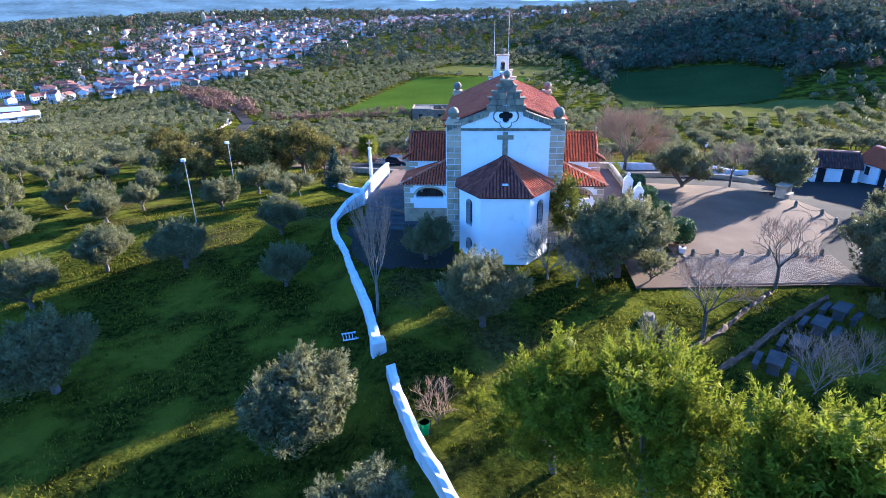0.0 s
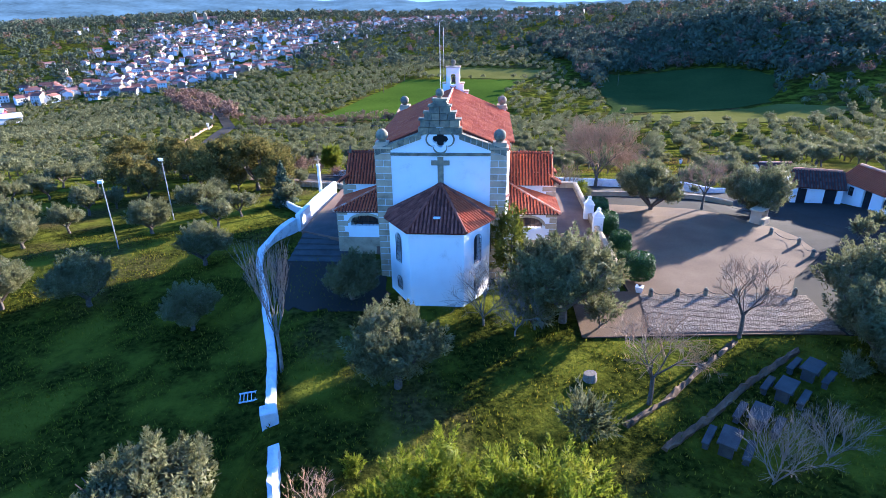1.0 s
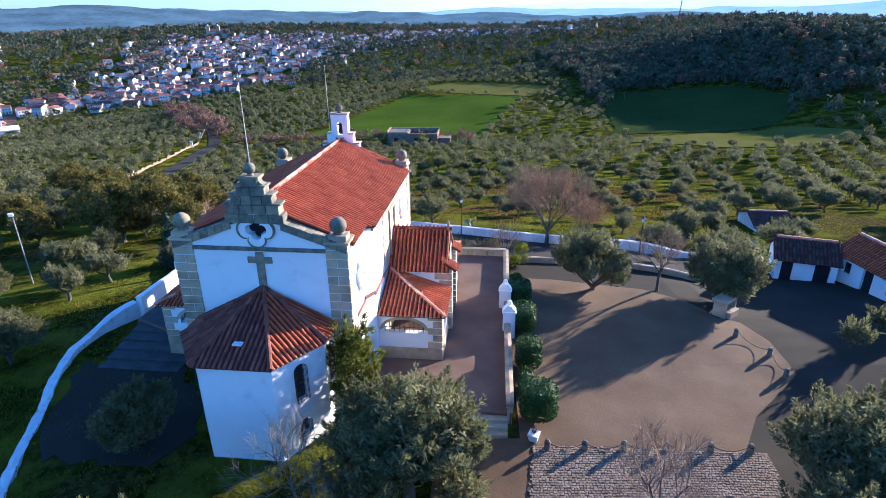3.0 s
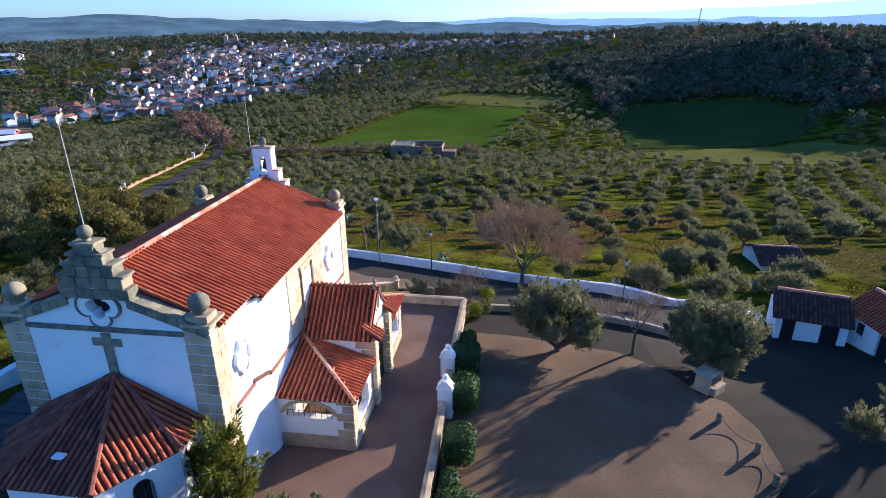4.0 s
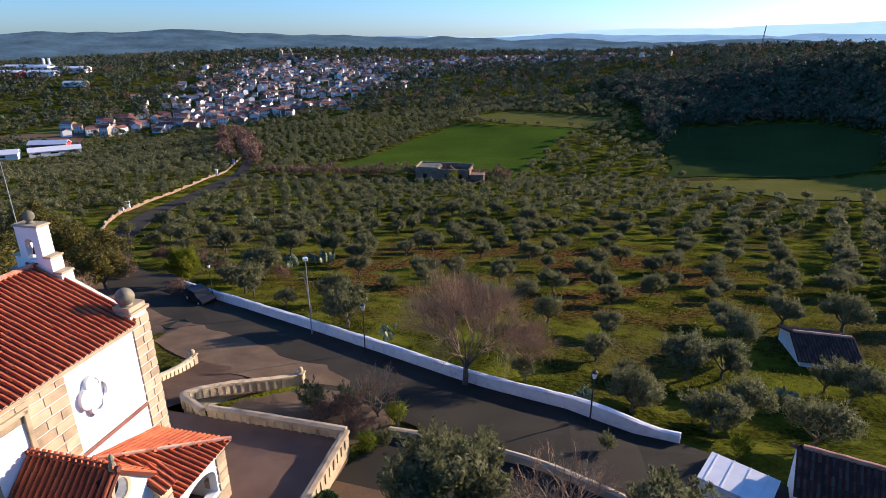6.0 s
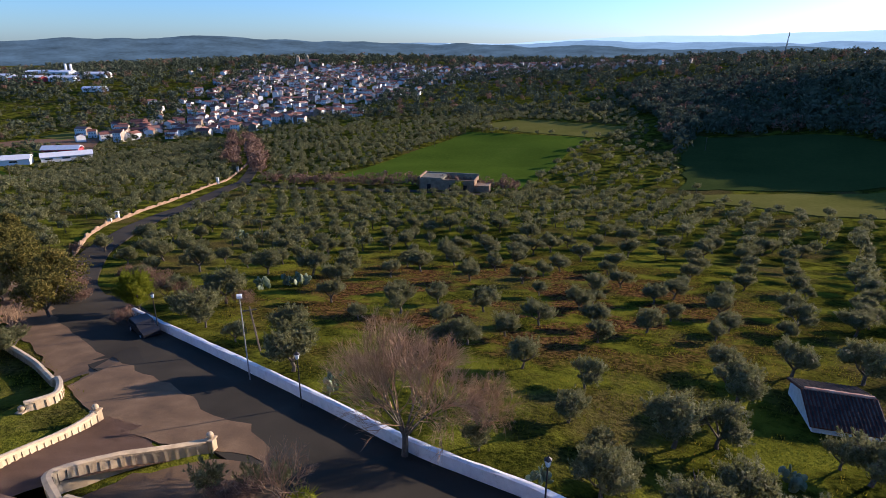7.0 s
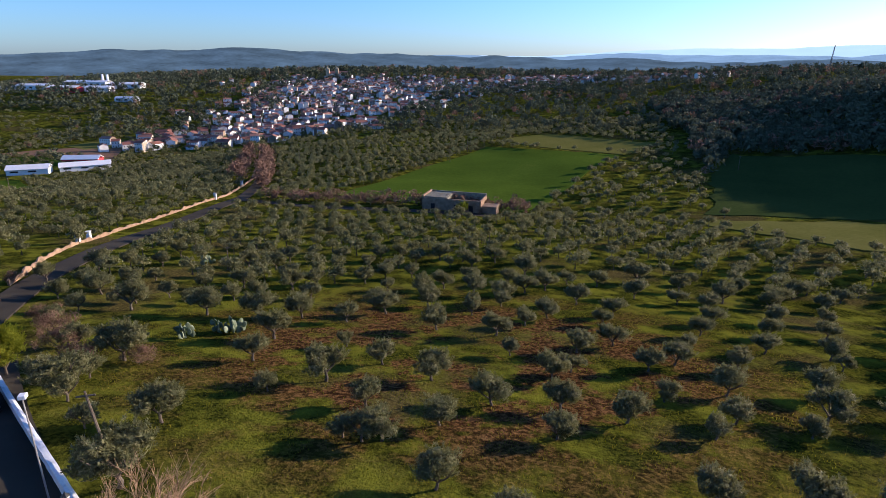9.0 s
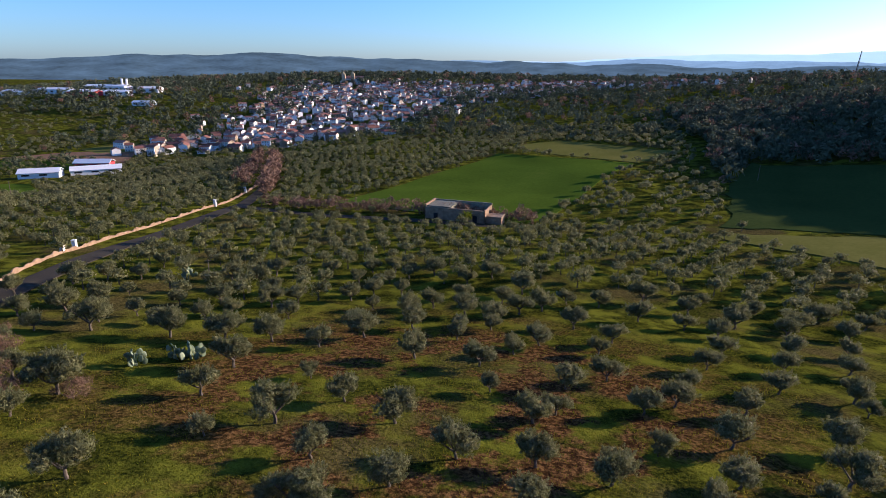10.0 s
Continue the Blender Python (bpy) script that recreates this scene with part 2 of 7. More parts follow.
JOINT = material("sandy_joints", [(0.3, (0.06, 0.04, 0.025)), (0.7, (0.11, 0.077, 0.05))], 1.5, 30, 0.95, 0.2)
SETT = material("granite_setts", [(0.2, (0.12, 0.085, 0.055)), (0.5, (0.205, 0.15, 0.1)), (0.8, (0.3, 0.235, 0.165))], 0.8, 25, 0.9, 0.15, rand=0.35)



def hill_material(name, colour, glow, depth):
    """Distant wooded hills, a plain backdrop: haze of kilometres of air painted as glow."""
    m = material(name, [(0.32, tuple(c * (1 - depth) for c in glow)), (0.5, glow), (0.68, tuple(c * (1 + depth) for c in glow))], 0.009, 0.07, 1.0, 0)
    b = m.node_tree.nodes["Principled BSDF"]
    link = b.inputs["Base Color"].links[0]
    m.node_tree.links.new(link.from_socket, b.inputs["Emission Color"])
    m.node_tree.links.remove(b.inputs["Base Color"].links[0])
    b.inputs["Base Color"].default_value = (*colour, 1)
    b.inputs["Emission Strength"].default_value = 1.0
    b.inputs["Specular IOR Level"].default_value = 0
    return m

# ---- builders ----
def mesh_of(name, bm, mat):
    me = bpy.data.meshes.new(name)
    bm.normal_update()
    bm.to_mesh(me)
    bm.free()
    me.materials.append(mat)
    return me


def part(name, bm, mat, parent, label="", kind=""):
    ob = new(name, mesh_of(name, bm, mat))
    ob.parent = parent
    return tagged(ob, label=label, kind=kind)


def thing(name, m, label, category, group="", kind=""):
    ob = new(name)
    ob.matrix_basis = m
    return tagged(ob, label, category, group, kind)


def solid(name, bm, mat, label, category, group="", kind="", m=None):
    ob = new(name, mesh_of(name, bm, mat))
    if m is not None:
        ob.matrix_basis = m
    return tagged(ob, label, category, group, kind)


def raw(name, verts, faces, mat):
    me = bpy.data.meshes.new(name)
    me.from_pydata(verts, [], faces)
    me.update()
    me.materials.append(mat)
    return me


def box(bm, x0, x1, y0, y1, z0, z1, bevel=0.0):
    vs = [bm.verts.new((x, y, z)) for z in (z0, z1) for y in (y0, y1) for x in (x0, x1)]
    fs = [bm.faces.new([vs[i] for i in q]) for q in ((0, 2, 3, 1), (4, 5, 7, 6), (0, 1, 5, 4), (2, 6, 7, 3), (0, 4, 6, 2), (1, 3, 7, 5))]
    if bevel:
        es = list({e for f in fs for e in f.edges})
        bmesh.ops.bevel(bm, geom=es, offset=bevel, segments=1, affect="EDGES")
    return bm


def prism(bm, pts, z0, z1):
    """A plan polygon, counter-clockwise, raised from z0 to z1."""
    lo, hi = [bm.verts.new((x, y, z0)) for x, y in pts], [bm.verts.new((x, y, z1)) for x, y in pts]
    n = len(pts)
    bm.faces.new(lo[::-1])
    bm.faces.new(hi)
    for i in range(n):
        bm.faces.new((lo[i], lo[(i + 1) % n], hi[(i + 1) % n], hi[i]))
    return bm


def slab(bm, pts, depth):
    """A flat polygon of 3D points, thickened against its normal."""
    top = [Vector(p) for p in pts]
    nrm = (top[1] - top[0]).cross(top[2] - top[0]).normalized()
    a, b = [bm.verts.new(p) for p in top], [bm.verts.new(p - nrm * depth) for p in top]
    n = len(a)
    bm.faces.new(a)
    bm.faces.new(b[::-1])
    for i in range(n):
        bm.faces.new((a[i], b[i], b[(i + 1) % n], a[(i + 1) % n]))
    return bm


def tube(bm, pts, radii, sides=6, cap=True):
    pts = [Vector(p) for p in pts]
    rings = []
    for i, p in enumerate(pts):
        d = (pts[min(i + 1, len(pts) - 1)] - pts[max(i - 1, 0)]).normalized()
        s = d.cross(Vector((0, 0, 1)) if abs(d.z) < 0.9 else Vector((1, 0, 0))).normalized()
        t = d.cross(s)
        r = radii[i] if isinstance(radii, (list, tuple)) else radii
        rings.append([bm.verts.new(p + (s * math.cos(2 * math.pi * k / sides) + t * math.sin(2 * math.pi * k / sides)) * r) for k in range(sides)])
    for a, b in zip(rings, rings[1:]):
        for k in range(sides):
            bm.faces.new((a[k], a[(k + 1) % sides], b[(k + 1) % sides], b[k]))
    if cap:
        bm.faces.new(rings[0][::-1])
        bm.faces.new(rings[-1])
    return bm


def ball(bm, x, y, z, r, seg=14, squash=1.0):
    bmesh.ops.create_uvsphere(bm, u_segments=seg, v_segments=seg // 2 + 1, radius=r, matrix=Matrix.Translation((x, y, z)) @ Matrix.Diagonal((1, 1, squash, 1)))
    return bm


def turned(bm, x, y, rows, sides=12):
    """A turned shape from (radius, z) rows."""
    return tube(bm, [(x, y, z) for r, z in rows], [r for r, z in rows], sides)


def smooth_shade(ob):
    for p in ob.data.polygons:
        p.use_smooth = True
    return ob


def inside(x, y, poly):
    hit = False
    for (x0, y0), (x1, y1) in zip(poly, poly[1:] + poly[:1]):
        if (y0 > y) != (y1 > y) and x < (x1 - x0) * (y - y0) / (y1 - y0) + x0:
            hit = not hit
    return hit


def drape(name, poly, dz, step, mat, label, category, skirt=0.5):
    """A ground surface with a plan outline, laid over the terrain."""
    bm = bmesh.new()
    bm.faces.new([bm.verts.new((x, y, 0)) for x, y in poly])
    for axis in (0, 1):
        lo, hi = min(p[axis] for p in poly), max(p[axis] for p in poly)
        for k in range(1, int((hi - lo) / step) + 1):
            co, no = [0, 0, 0], [0, 0, 0]
            co[axis], no[axis] = lo + k * step, 1
            bmesh.ops.bisect_plane(bm, geom=bm.verts[:] + bm.edges[:] + bm.faces[:], plane_co=co, plane_no=no)
    for v in bm.verts:
        v.co.z = height(v.co.x, v.co.y) + dz
    bm.normal_update()
    if sum(f.normal.z for f in bm.faces) < 0:
        bmesh.ops.reverse_faces(bm, faces=bm.faces[:])
    rim = [e for e in bm.edges if e.is_boundary]
    made = bmesh.ops.extrude_edge_only(bm, edges=rim)
    for v in made["geom"]:
        if isinstance(v, bmesh.types.BMVert):
            v.co.z -= skirt
    ob = solid(name, bm, mat, label, category, kind="structure")
    return ob


def strip(points, width, seg=2.0):
    """Outline of a lane along a centre line."""
    pts = [Vector(p) for p in points]
    fine = []
    for a, b in zip(pts, pts[1:]):
        n = max(1, int((b - a).length / seg))
        fine += [a.lerp(b, k / n) for k in range(n)]
    fine.append(pts[-1])
    for _ in range(3):
        fine = [fine[0]] + [(fine[i - 1] + fine[i] * 2 + fine[i + 1]) / 4 for i in range(1, len(fine) - 1)] + [fine[-1]]
    return fine


def wall_along(bm, line, thick, top, bottom, rough=0.0, seed=0):
    """A wall with an uneven top along a plan line; top and bottom are functions of x, y."""
    rng = random.Random(seed)
    rings = []
    for i, p in enumerate(line):
        d = (line[min(i + 1, len(line) - 1)] - line[max(i - 1, 0)]).normalized()
        s = Vector((d.y, -d.x)) * thick / 2
        j = lambda: rng.uniform(-rough, rough)
        a, b = p + s * (1 + j()), p - s * (1 + j())
        zt, zb = top(p.x, p.y), bottom(p.x, p.y)
        rings.append([bm.verts.new(v) for v in ((a.x, a.y, zb), (a.x, a.y, zt + j() * 0.5), (p.x, p.y, zt + thick * 0.12 + j() * 0.5), (b.x, b.y, zt + j() * 0.5), (b.x, b.y, zb))])
    for a, b in zip(rings, rings[1:]):
        for k in range(4):
            bm.faces.new((a[k], b[k], b[k + 1], a[k + 1]))
    bm.faces.new(rings[0])
    bm.faces.new(rings[-1][::-1])
    return bm


# ---- terrain ----
def smooth(a, b, v):
    k = min(1.0, max(0.0, (v - a) / (b - a)))
    return k * k * (3 - 2 * k)


PROFILE = [(-4800, -40), (-400, -30), (-60, -6), (0, -1.6), (18, -0.7), (34, -0.5), (39, -0.25), (55, -0.2), (61, -0.9), (66, -1.5), (72, -2.9), (81, -4.5), (92, -6.8), (103, -9.3), (112, -11.4),
           (131, -15.0), (165, -21.0), (200, -24.5), (242, -28.5), (300, -31), (420, -31), (700, -31), (1300, -24), (2200, -40), (5200, -60)]


def profile(y):
    for (a, za), (b, zb) in zip(PROFILE, PROFILE[1:]):
        if y <= b:
            k = max(0.0, (y - a) / (b - a))
            return za + (zb - za) * k
    return PROFILE[-1][1]


def bell(x, y, cx, cy, sx, sy):
    return math.exp(-((x - cx) / sx) ** 2 / 2 - ((y - cy) / sy) ** 2 / 2)


def height(x, y):
    z = (profile(y - 3) + profile(y) * 2 + profile(y + 3)) / 4
    near = 1 - smooth(64, 95, y)
    edge = -3.5 - 6.1 * smooth(28.5, 48.5, y) + 5.6 * smooth(51, 57, y)
    z -= near * (1.3 * smooth(edge, edge - 1.8, x) + 1.0 * smooth(-9, -40, x) + 3.0 * smooth(-40, -160, x))
    z -= 1.6 * smooth(31, 41, x) * (1 - 0.8 * smooth(35.5, 40, x) * (1 - smooth(66, 72, y))) * smooth(47, 60, y) * (1 - smooth(72, 95, y))
    z -= near * (0.8 * smooth(26, 40, x) * (1 - smooth(40, 47, y)) + 4 * smooth(45, 160, x))
    z += 38 * bell(x, y, 430, 800, 260, 260)
    z += 29 * bell(x, y, 238, 398, 50, 118)
    z += 25 * bell(x, y, -330, 1050, 350, 180)
    z += 14 * bell(x, y, -620, 620, 200, 160)
    z -= 15 * smooth(-70, -260, x) * smooth(180, 330, y) * (1 - smooth(480, 760, y))
    far = smooth(1300, 2600, abs(y)) + smooth(900, 2400, abs(x)) * 0.6
    z += far * 0.5 * (16 * math.sin(x / 310 + 1.0) + 11 * math.sin(x / 137 + y / 410) + 8 * math.sin(y / 190 + x / 520))
    z += smooth(90, 160, y) * (0.5 * math.sin(x / 17 + y / 29) + 0.4 * math.sin(y / 13 - x / 31))
    return z


PLAZA = [(13.2, 34.6), (29.2, 34.6), (28.6, 39.4), (30.3, 41.9), (34.4, 45.6), (34.6, 49.2), (33.9, 51.6), (32.6, 52.2), (31.9, 53.9), (30.9, 55.2), (28.9, 57.0), (25.8, 58.0), (22.5, 59.2), (18.3, 59.9), (17.7, 40.0), (13.6, 40.0)]
ROAD_LOW = [Vector(p) for p in ((44, 52.5), (39.5, 60.5), (33.5, 65.6), (24, 69.5), (16, 74), (7, 78.6), (-4, 85.5), (-17, 95), (-31, 107), (-41, 120), (-49, 131), (-57.6, 149.7), (-65.6, 168.3), (-73.7, 202.7), (-80.5, 240), (-99, 284), (-132, 341), (-163, 394))]


def lane(line, wide):
    left, right = [], []
    for i, p in enumerate(line):
        d = (line[min(i + 1, len(line) - 1)] - line[max(i - 1, 0)]).normalized()
        w = wide(p) / 2
        left.append((p.x - d.y * w, p.y + d.x * w))
        right.append((p.x + d.y * w, p.y - d.x * w))
    return right + left[::-1]


def coords(dense_lo, dense_hi, step, lo, hi, grow):
    out = list(np.arange(dense_lo, dense_hi + 0.01, step))
    s = step
    while out[-1] < hi:
        s *= grow
        out.append(out[-1] + s)
    s = step
    while out[0] > lo:
        s *= grow
        out.insert(0, out[0] - s)
    return out


def build_ground():
    xs, ys = coords(-46, 62, 1.0, -4600, 4600, 1.075), coords(-6, 118, 1.0, -1500, 4700, 1.06)
    road = lane(strip(ROAD_LOW, 0, 3), lambda p: 10)
    verts, faces = [], []
    for y in ys:
        for x in xs:
            z = height(x, y)
            if 12 < x < 46 and 30 < y < 70 and all(inside(x + a, y + b, UPPER_ROAD) for a in (-0.8, 0.8) for b in (-0.8, 0.8)):
                z -= 0.2
            elif -170 < x < 46 and 48 < y < 400 and inside(x, y, road):
                z -= 0.2
            verts.append((x, y, z))
    w = len(xs)
    for j in range(len(ys) - 1):
        for i in range(w - 1):
            a = j * w + i
            faces.append((a, a + 1, a + w + 1, a + w))
    ob = new("ground", raw("ground", verts, faces, GRASS))
    smooth_shade(ob)
    return tagged(ob, "rolling ground of winter grass, dry weeds and reddish soil", "ground", kind="structure")


UPPER_ROAD = [(13.2, 34.6), (38, 34.6), (43, 44), (45, 53), (41.5, 60.3), (34.6, 60.2), (29, 62.6), (20.5, 64.3), (18.2, 60), (17.6, 40), (13.6, 40)]
build_ground()

# ---- paved ground, roads, walls ----
def ragged(poly, amount, step, seed):
    """An outline broken into short, uneven runs."""
    rng = random.Random(seed)
    out = []
    for a, b in zip(poly, poly[1:] + poly[:1]):
        a, b = Vector(a), Vector(b)
        n = max(1, int((b - a).length / step))
        for k in range(n):
            p = a.lerp(b, k / n)
            out.append((p.x + rng.uniform(-amount, amount), p.y + rng.uniform(-amount, amount)))
    return out


drape("road", UPPER_ROAD, 0.03, 2.0, ASPHALT, "grey asphalt forecourt road in front of the chapel", "road")
plaza = drape("pavement", PLAZA, 0.11, 2.0, DIRT, "sandy tan forecourt with a raised kerb edge", "pavement")
setts_bed = drape("cobbled_pavement", [(17.3, 34.75), (29.1, 34.75), (29.5, 39.2), (18.2, 39.6)], 0.13, 2.0, JOINT, "strip of worn granite setts beside the bollards", "pavement")
drape("lower_road", lane(strip(ROAD_LOW, 0, 3), lambda p: 4.6 if p.y > 100 else 9.0), 0.04, 4.0, ASPHALT, "asphalt lane running down past the boundary wall", "road")
drape("side_road", lane(strip([Vector(p) for p in ((-80, 237), (-60, 234), (-40, 233.6), (-20, 234), (12, 235))], 0, 6), lambda p: 4.5), 0.08, 8.0, ASPHALT, "narrow asphalt lane across the olive grove", "road")
drape("green_field", [(-52, 255), (-16, 395), (58, 374), (44, 338), (28, 262), (20, 244), (-20, 246)], 0.25, 9.0, FIELD, "bright green crop field among olive groves", "field")
drape("dry_field", [(-10, 418), (16, 452), (86, 414), (60, 377), (8, 400)], 0.25, 9.0, DRYFIELD, "strip of pale dry grass beside the crop field", "field")
drape("pasture_strip", ragged([(75, 246), (150, 252), (170, 232), (135, 212), (108, 212), (79, 234)], 1.6, 6, 22), 0.25, 9.0, DRYFIELD, "pale strip of dry pasture", "field")
# The wooded hill's shade, laid down as a dark ragged-edged field.
drape("dark_pasture", ragged([(80, 254), (150, 258), (178, 300), (155, 350), (112, 374), (96, 330)], 2.0, 7, 21), 0.25, 12.0, SHADEFIELD, "green pasture coloured dark for the shade of a wooded slope", "field")
drape("valley_field", [(-357, 364), (-314, 376), (-266, 364), (-300, 346), (-332, 343)], 0.25, 8.0, FIELD, "green field in the valley below the town", "field")
drape("valley_meadow", [(-262, 307), (-178, 250), (-192, 238), (-300, 285)], 0.25, 10.0, FIELD, "green meadow strip in the valley", "field")
drape("tilled_strip", [(-372, 368), (-316, 380), (-262, 372), (-300, 428), (-352, 402)], 0.2, 10.0, REDSOIL, "strip of reddish tilled soil in the valley", "field")
drape("slope_field", [(-346, 419), (-324, 455), (-296, 430), (-318, 408)], 0.25, 12.0, DRYFIELD, "pale grass field below the town", "field")

drape("verge", ragged([(15.9, 72.0), (12.8, 74.2), (9.8, 75.1), (4.6, 78.4), (-3.8, 82.3), (-17.3, 90.6), (-28.0, 99.0), (-40.0, 110.0), (-41.0, 105.0), (-24.3, 90.3), (-13.4, 83.6), (0.5, 74.2), (4.2, 71.6), (8.0, 70.9), (12.7, 70.9), (16.3, 70.3)], 0.3, 1.1, 4), 0.07, 2.0, LITTER, "brown verge of gravel and leaf litter beside the lane", "verge")

CHAPEL = pose(4.851, 42.817, 0, 0, 0, -4.8)
TZ = 0.6


def to_world(u, v):
    p = CHAPEL @ Vector((u, v, 0))
    return Vector((p.x, p.y))


def terrace():
    bm = bmesh.new()
    prism(bm, [(-12.6, 7.0), (-4.3, 3.4), (4.3, 3.4), (5.0, -0.6), (12.6, -0.6), (12.35, 20.1), (3.4, 20.1), (-4.5, 20.0), (-11.9, 18.8)], -4.5, TZ)
    # Dark sheet over the terrace; its colour deepens the shade beside the chapel.
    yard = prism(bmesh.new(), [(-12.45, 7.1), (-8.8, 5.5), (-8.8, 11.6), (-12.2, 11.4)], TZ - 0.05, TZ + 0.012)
    solid("yard_pavement", yard, DARKSTONE, "dark paving sheet that deepens the shade beside the chapel", "pavement", kind="structure", m=CHAPEL)
    return solid("terrace_pavement", bm, PAVING, "pinkish paved terrace round the chapel", "pavement", kind="structure", m=CHAPEL)


terrace()


def steps():
    s = thing("stairs", CHAPEL, "stone steps down from the terrace beside the white wall", "stairs", kind="structure")
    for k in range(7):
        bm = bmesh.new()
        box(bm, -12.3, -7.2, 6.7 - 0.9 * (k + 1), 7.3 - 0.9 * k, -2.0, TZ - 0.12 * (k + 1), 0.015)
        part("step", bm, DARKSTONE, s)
    r = thing("stairs", CHAPEL, "low granite steps from the forecourt to the terrace", "stairs", kind="structure")
    for k in range(4):
        bm = bmesh.new()
        box(bm, 5.6, 12.4, -0.6 - 0.38 * (k + 1), -0.6 - 0.38 * k, -1.2, TZ - 0.16 * (k + 1), 0.015)
        part("step", bm, GRANITE, r)


steps()
drape("yard_ground", ragged([(-8.4, 46.6), (-7.5, 43.2), (-6.8, 40.6), (-5.6, 38.6), (-2.4, 38.2), (0.6, 38.6), (1.2, 40.4), (0.4, 43.0), (-2.0, 46.0)], 0.35, 0.7, 12), 0.05, 1.5, ASPHALT, "dark gravel yard behind the chapel", "yard", 0.3)


def long_walls():
    # white wall beside the steps
    line = strip([Vector(p) for p in ((-8.0, 52.4), (-9.4, 50.2), (-9.9, 48.2), (-9.1, 44.8), (-7.95, 42.0), (-7.05, 39.0), (-6.0, 36.0), (-5.1, 33.2), (-3.95, 28.6))], 0, 0.45)
    bm = wall_along(bmesh.new(), line, 0.5, lambda x, y: -0.22 + 0.15 * smooth(36, 42, y) + 0.25 * smooth(42, 48, y) + 1.0 * smooth(48.5, 52.5, y), lambda x, y: -3.0, 0.12, 1)
    solid("wall_white", bm, PLASTER_OLD, "whitewashed rubble wall with a worn flaking top", "wall", kind="structure")
    bm = bmesh.new()
    box(bm, -0.42, 0.42, -0.38, 0.38, -2.5, 0.2, 0.06)
    solid("wall_pillar", bm, PLASTER_OLD, "whitewashed pillar ending the old wall", "pillar", m=pose(-3.85, 28.0, 0, 0, 0, 18), kind="structure")
    line = strip([Vector(p) for p in ((-2.9, 25.4), (-2.3, 22.9), (-1.2, 19.6), (-0.2, 17.6), (1.4, 13.5))], 0, 0.4)
    bm = wall_along(bmesh.new(), line, 0.45, lambda x, y: 0.28, lambda x, y: -2.6, 0.14, 2)
    solid("wall_white_lower", bm, PLASTER_OLD, "low flaking whitewashed wall below the gap", "wall", kind="structure")
    # terrace parapet, sunny side wall
    line = strip([Vector(p) for p in ((-7.7, 52.4), (-7.0, 57.5), (-6.1, 62.3))], 0, 0.8)
    bm = wall_along(bmesh.new(), line, 0.4, lambda x, y: TZ + 0.9, lambda x, y: -4, 0.03, 3)
    solid("terrace_parapet", bm, PLASTER, "cream plastered parapet along the terrace", "wall", kind="structure")
    line = strip([Vector(p) for p in ((-14.5, 71.5), (-12.2, 66.5), (-9.9, 62.6), (-6.4, 62.1))], 0, 0.8)
    bm = wall_along(bmesh.new(), line, 0.35, lambda x, y: height(x, y) + 0.7, lambda x, y: height(x, y) - 1, 0.04, 4)
    solid("garden_wall", bm, PLASTER_OLD, "low curved white garden wall", "wall", kind="structure")
    # boundary wall along the lower road
    line = strip([Vector(p) for p in ((-12.2, 95.0), (-4.2, 90.2), (9.0, 82.4), (17.5, 77.4), (25.0, 72.9), (33.4, 69.2), (37.6, 67.6))], 0, 0.9)
    bm = wall_along(bmesh.new(), line, 0.4, lambda x, y: height(x, y) + 0.95, lambda x, y: height(x, y) - 0.8, 0.07, 5)
    solid("boundary_wall", bm, PLASTER_OLD, "long whitewashed boundary wall with a rough stone top", "wall", kind="structure")
    # low parapet between the forecourt road and the lower road
    line = strip([Vector(p) for p in ((20.4, 64.6), (25.0, 64.0), (29.2, 62.7), (32.4, 60.9), (34.6, 60.0))], 0, 0.8)
    bm = wall_along(bmesh.new(), line, 0.35, lambda x, y: height(x, y) + 0.5, lambda x, y: height(x, y) - 1.6, 0.03, 6)
    solid("road_parapet", bm, GRANITE, "low granite parapet along the edge of the road", "wall", kind="structure")
    # far road wall
    line = strip([Vector(p) for p in ((-49, 126), (-55.9, 135.3), (-60.3, 141.7), (-69.5, 158.9), (-76.5, 179.2), (-79, 190), (-82.5, 210.4), (-88.3, 241.4), (-98.2, 268), (-106, 291))], 0, 1.2)
    bm = wall_along(bmesh.new(), line, 0.35, lambda x, y: height(x, y) + 0.6 + 0.4 * math.sin(y * 1.3) * math.sin(y * 0.41), lambda x, y: height(x, y) - 1, 0.3, 7)
    solid("road_wall", bm, OCHREWALL, "earth-coloured roadside wall down to the town", "wall", kind="structure")
    for x, y in ((-69.9, 159.4), (-71.6, 164.0), (-98.5, 268.4), (-86.5, 233.0)):
        p = thing("gate_pillar", pose(x, y, height(x, y), 0, 0, 20), "whitewashed roadside gate pillar beside the olive grove", "pillar", "roadside pillars")
        part("shaft", box(bmesh.new(), -0.42, 0.42, -0.42, 0.42, -0.6, 2.1, 0.04), PLASTER, p)
        part("cap", box(bmesh.new(), -0.52, 0.52, -0.52, 0.52, 2.1, 2.25, 0.03), PLASTER_OLD, p)


long_walls()


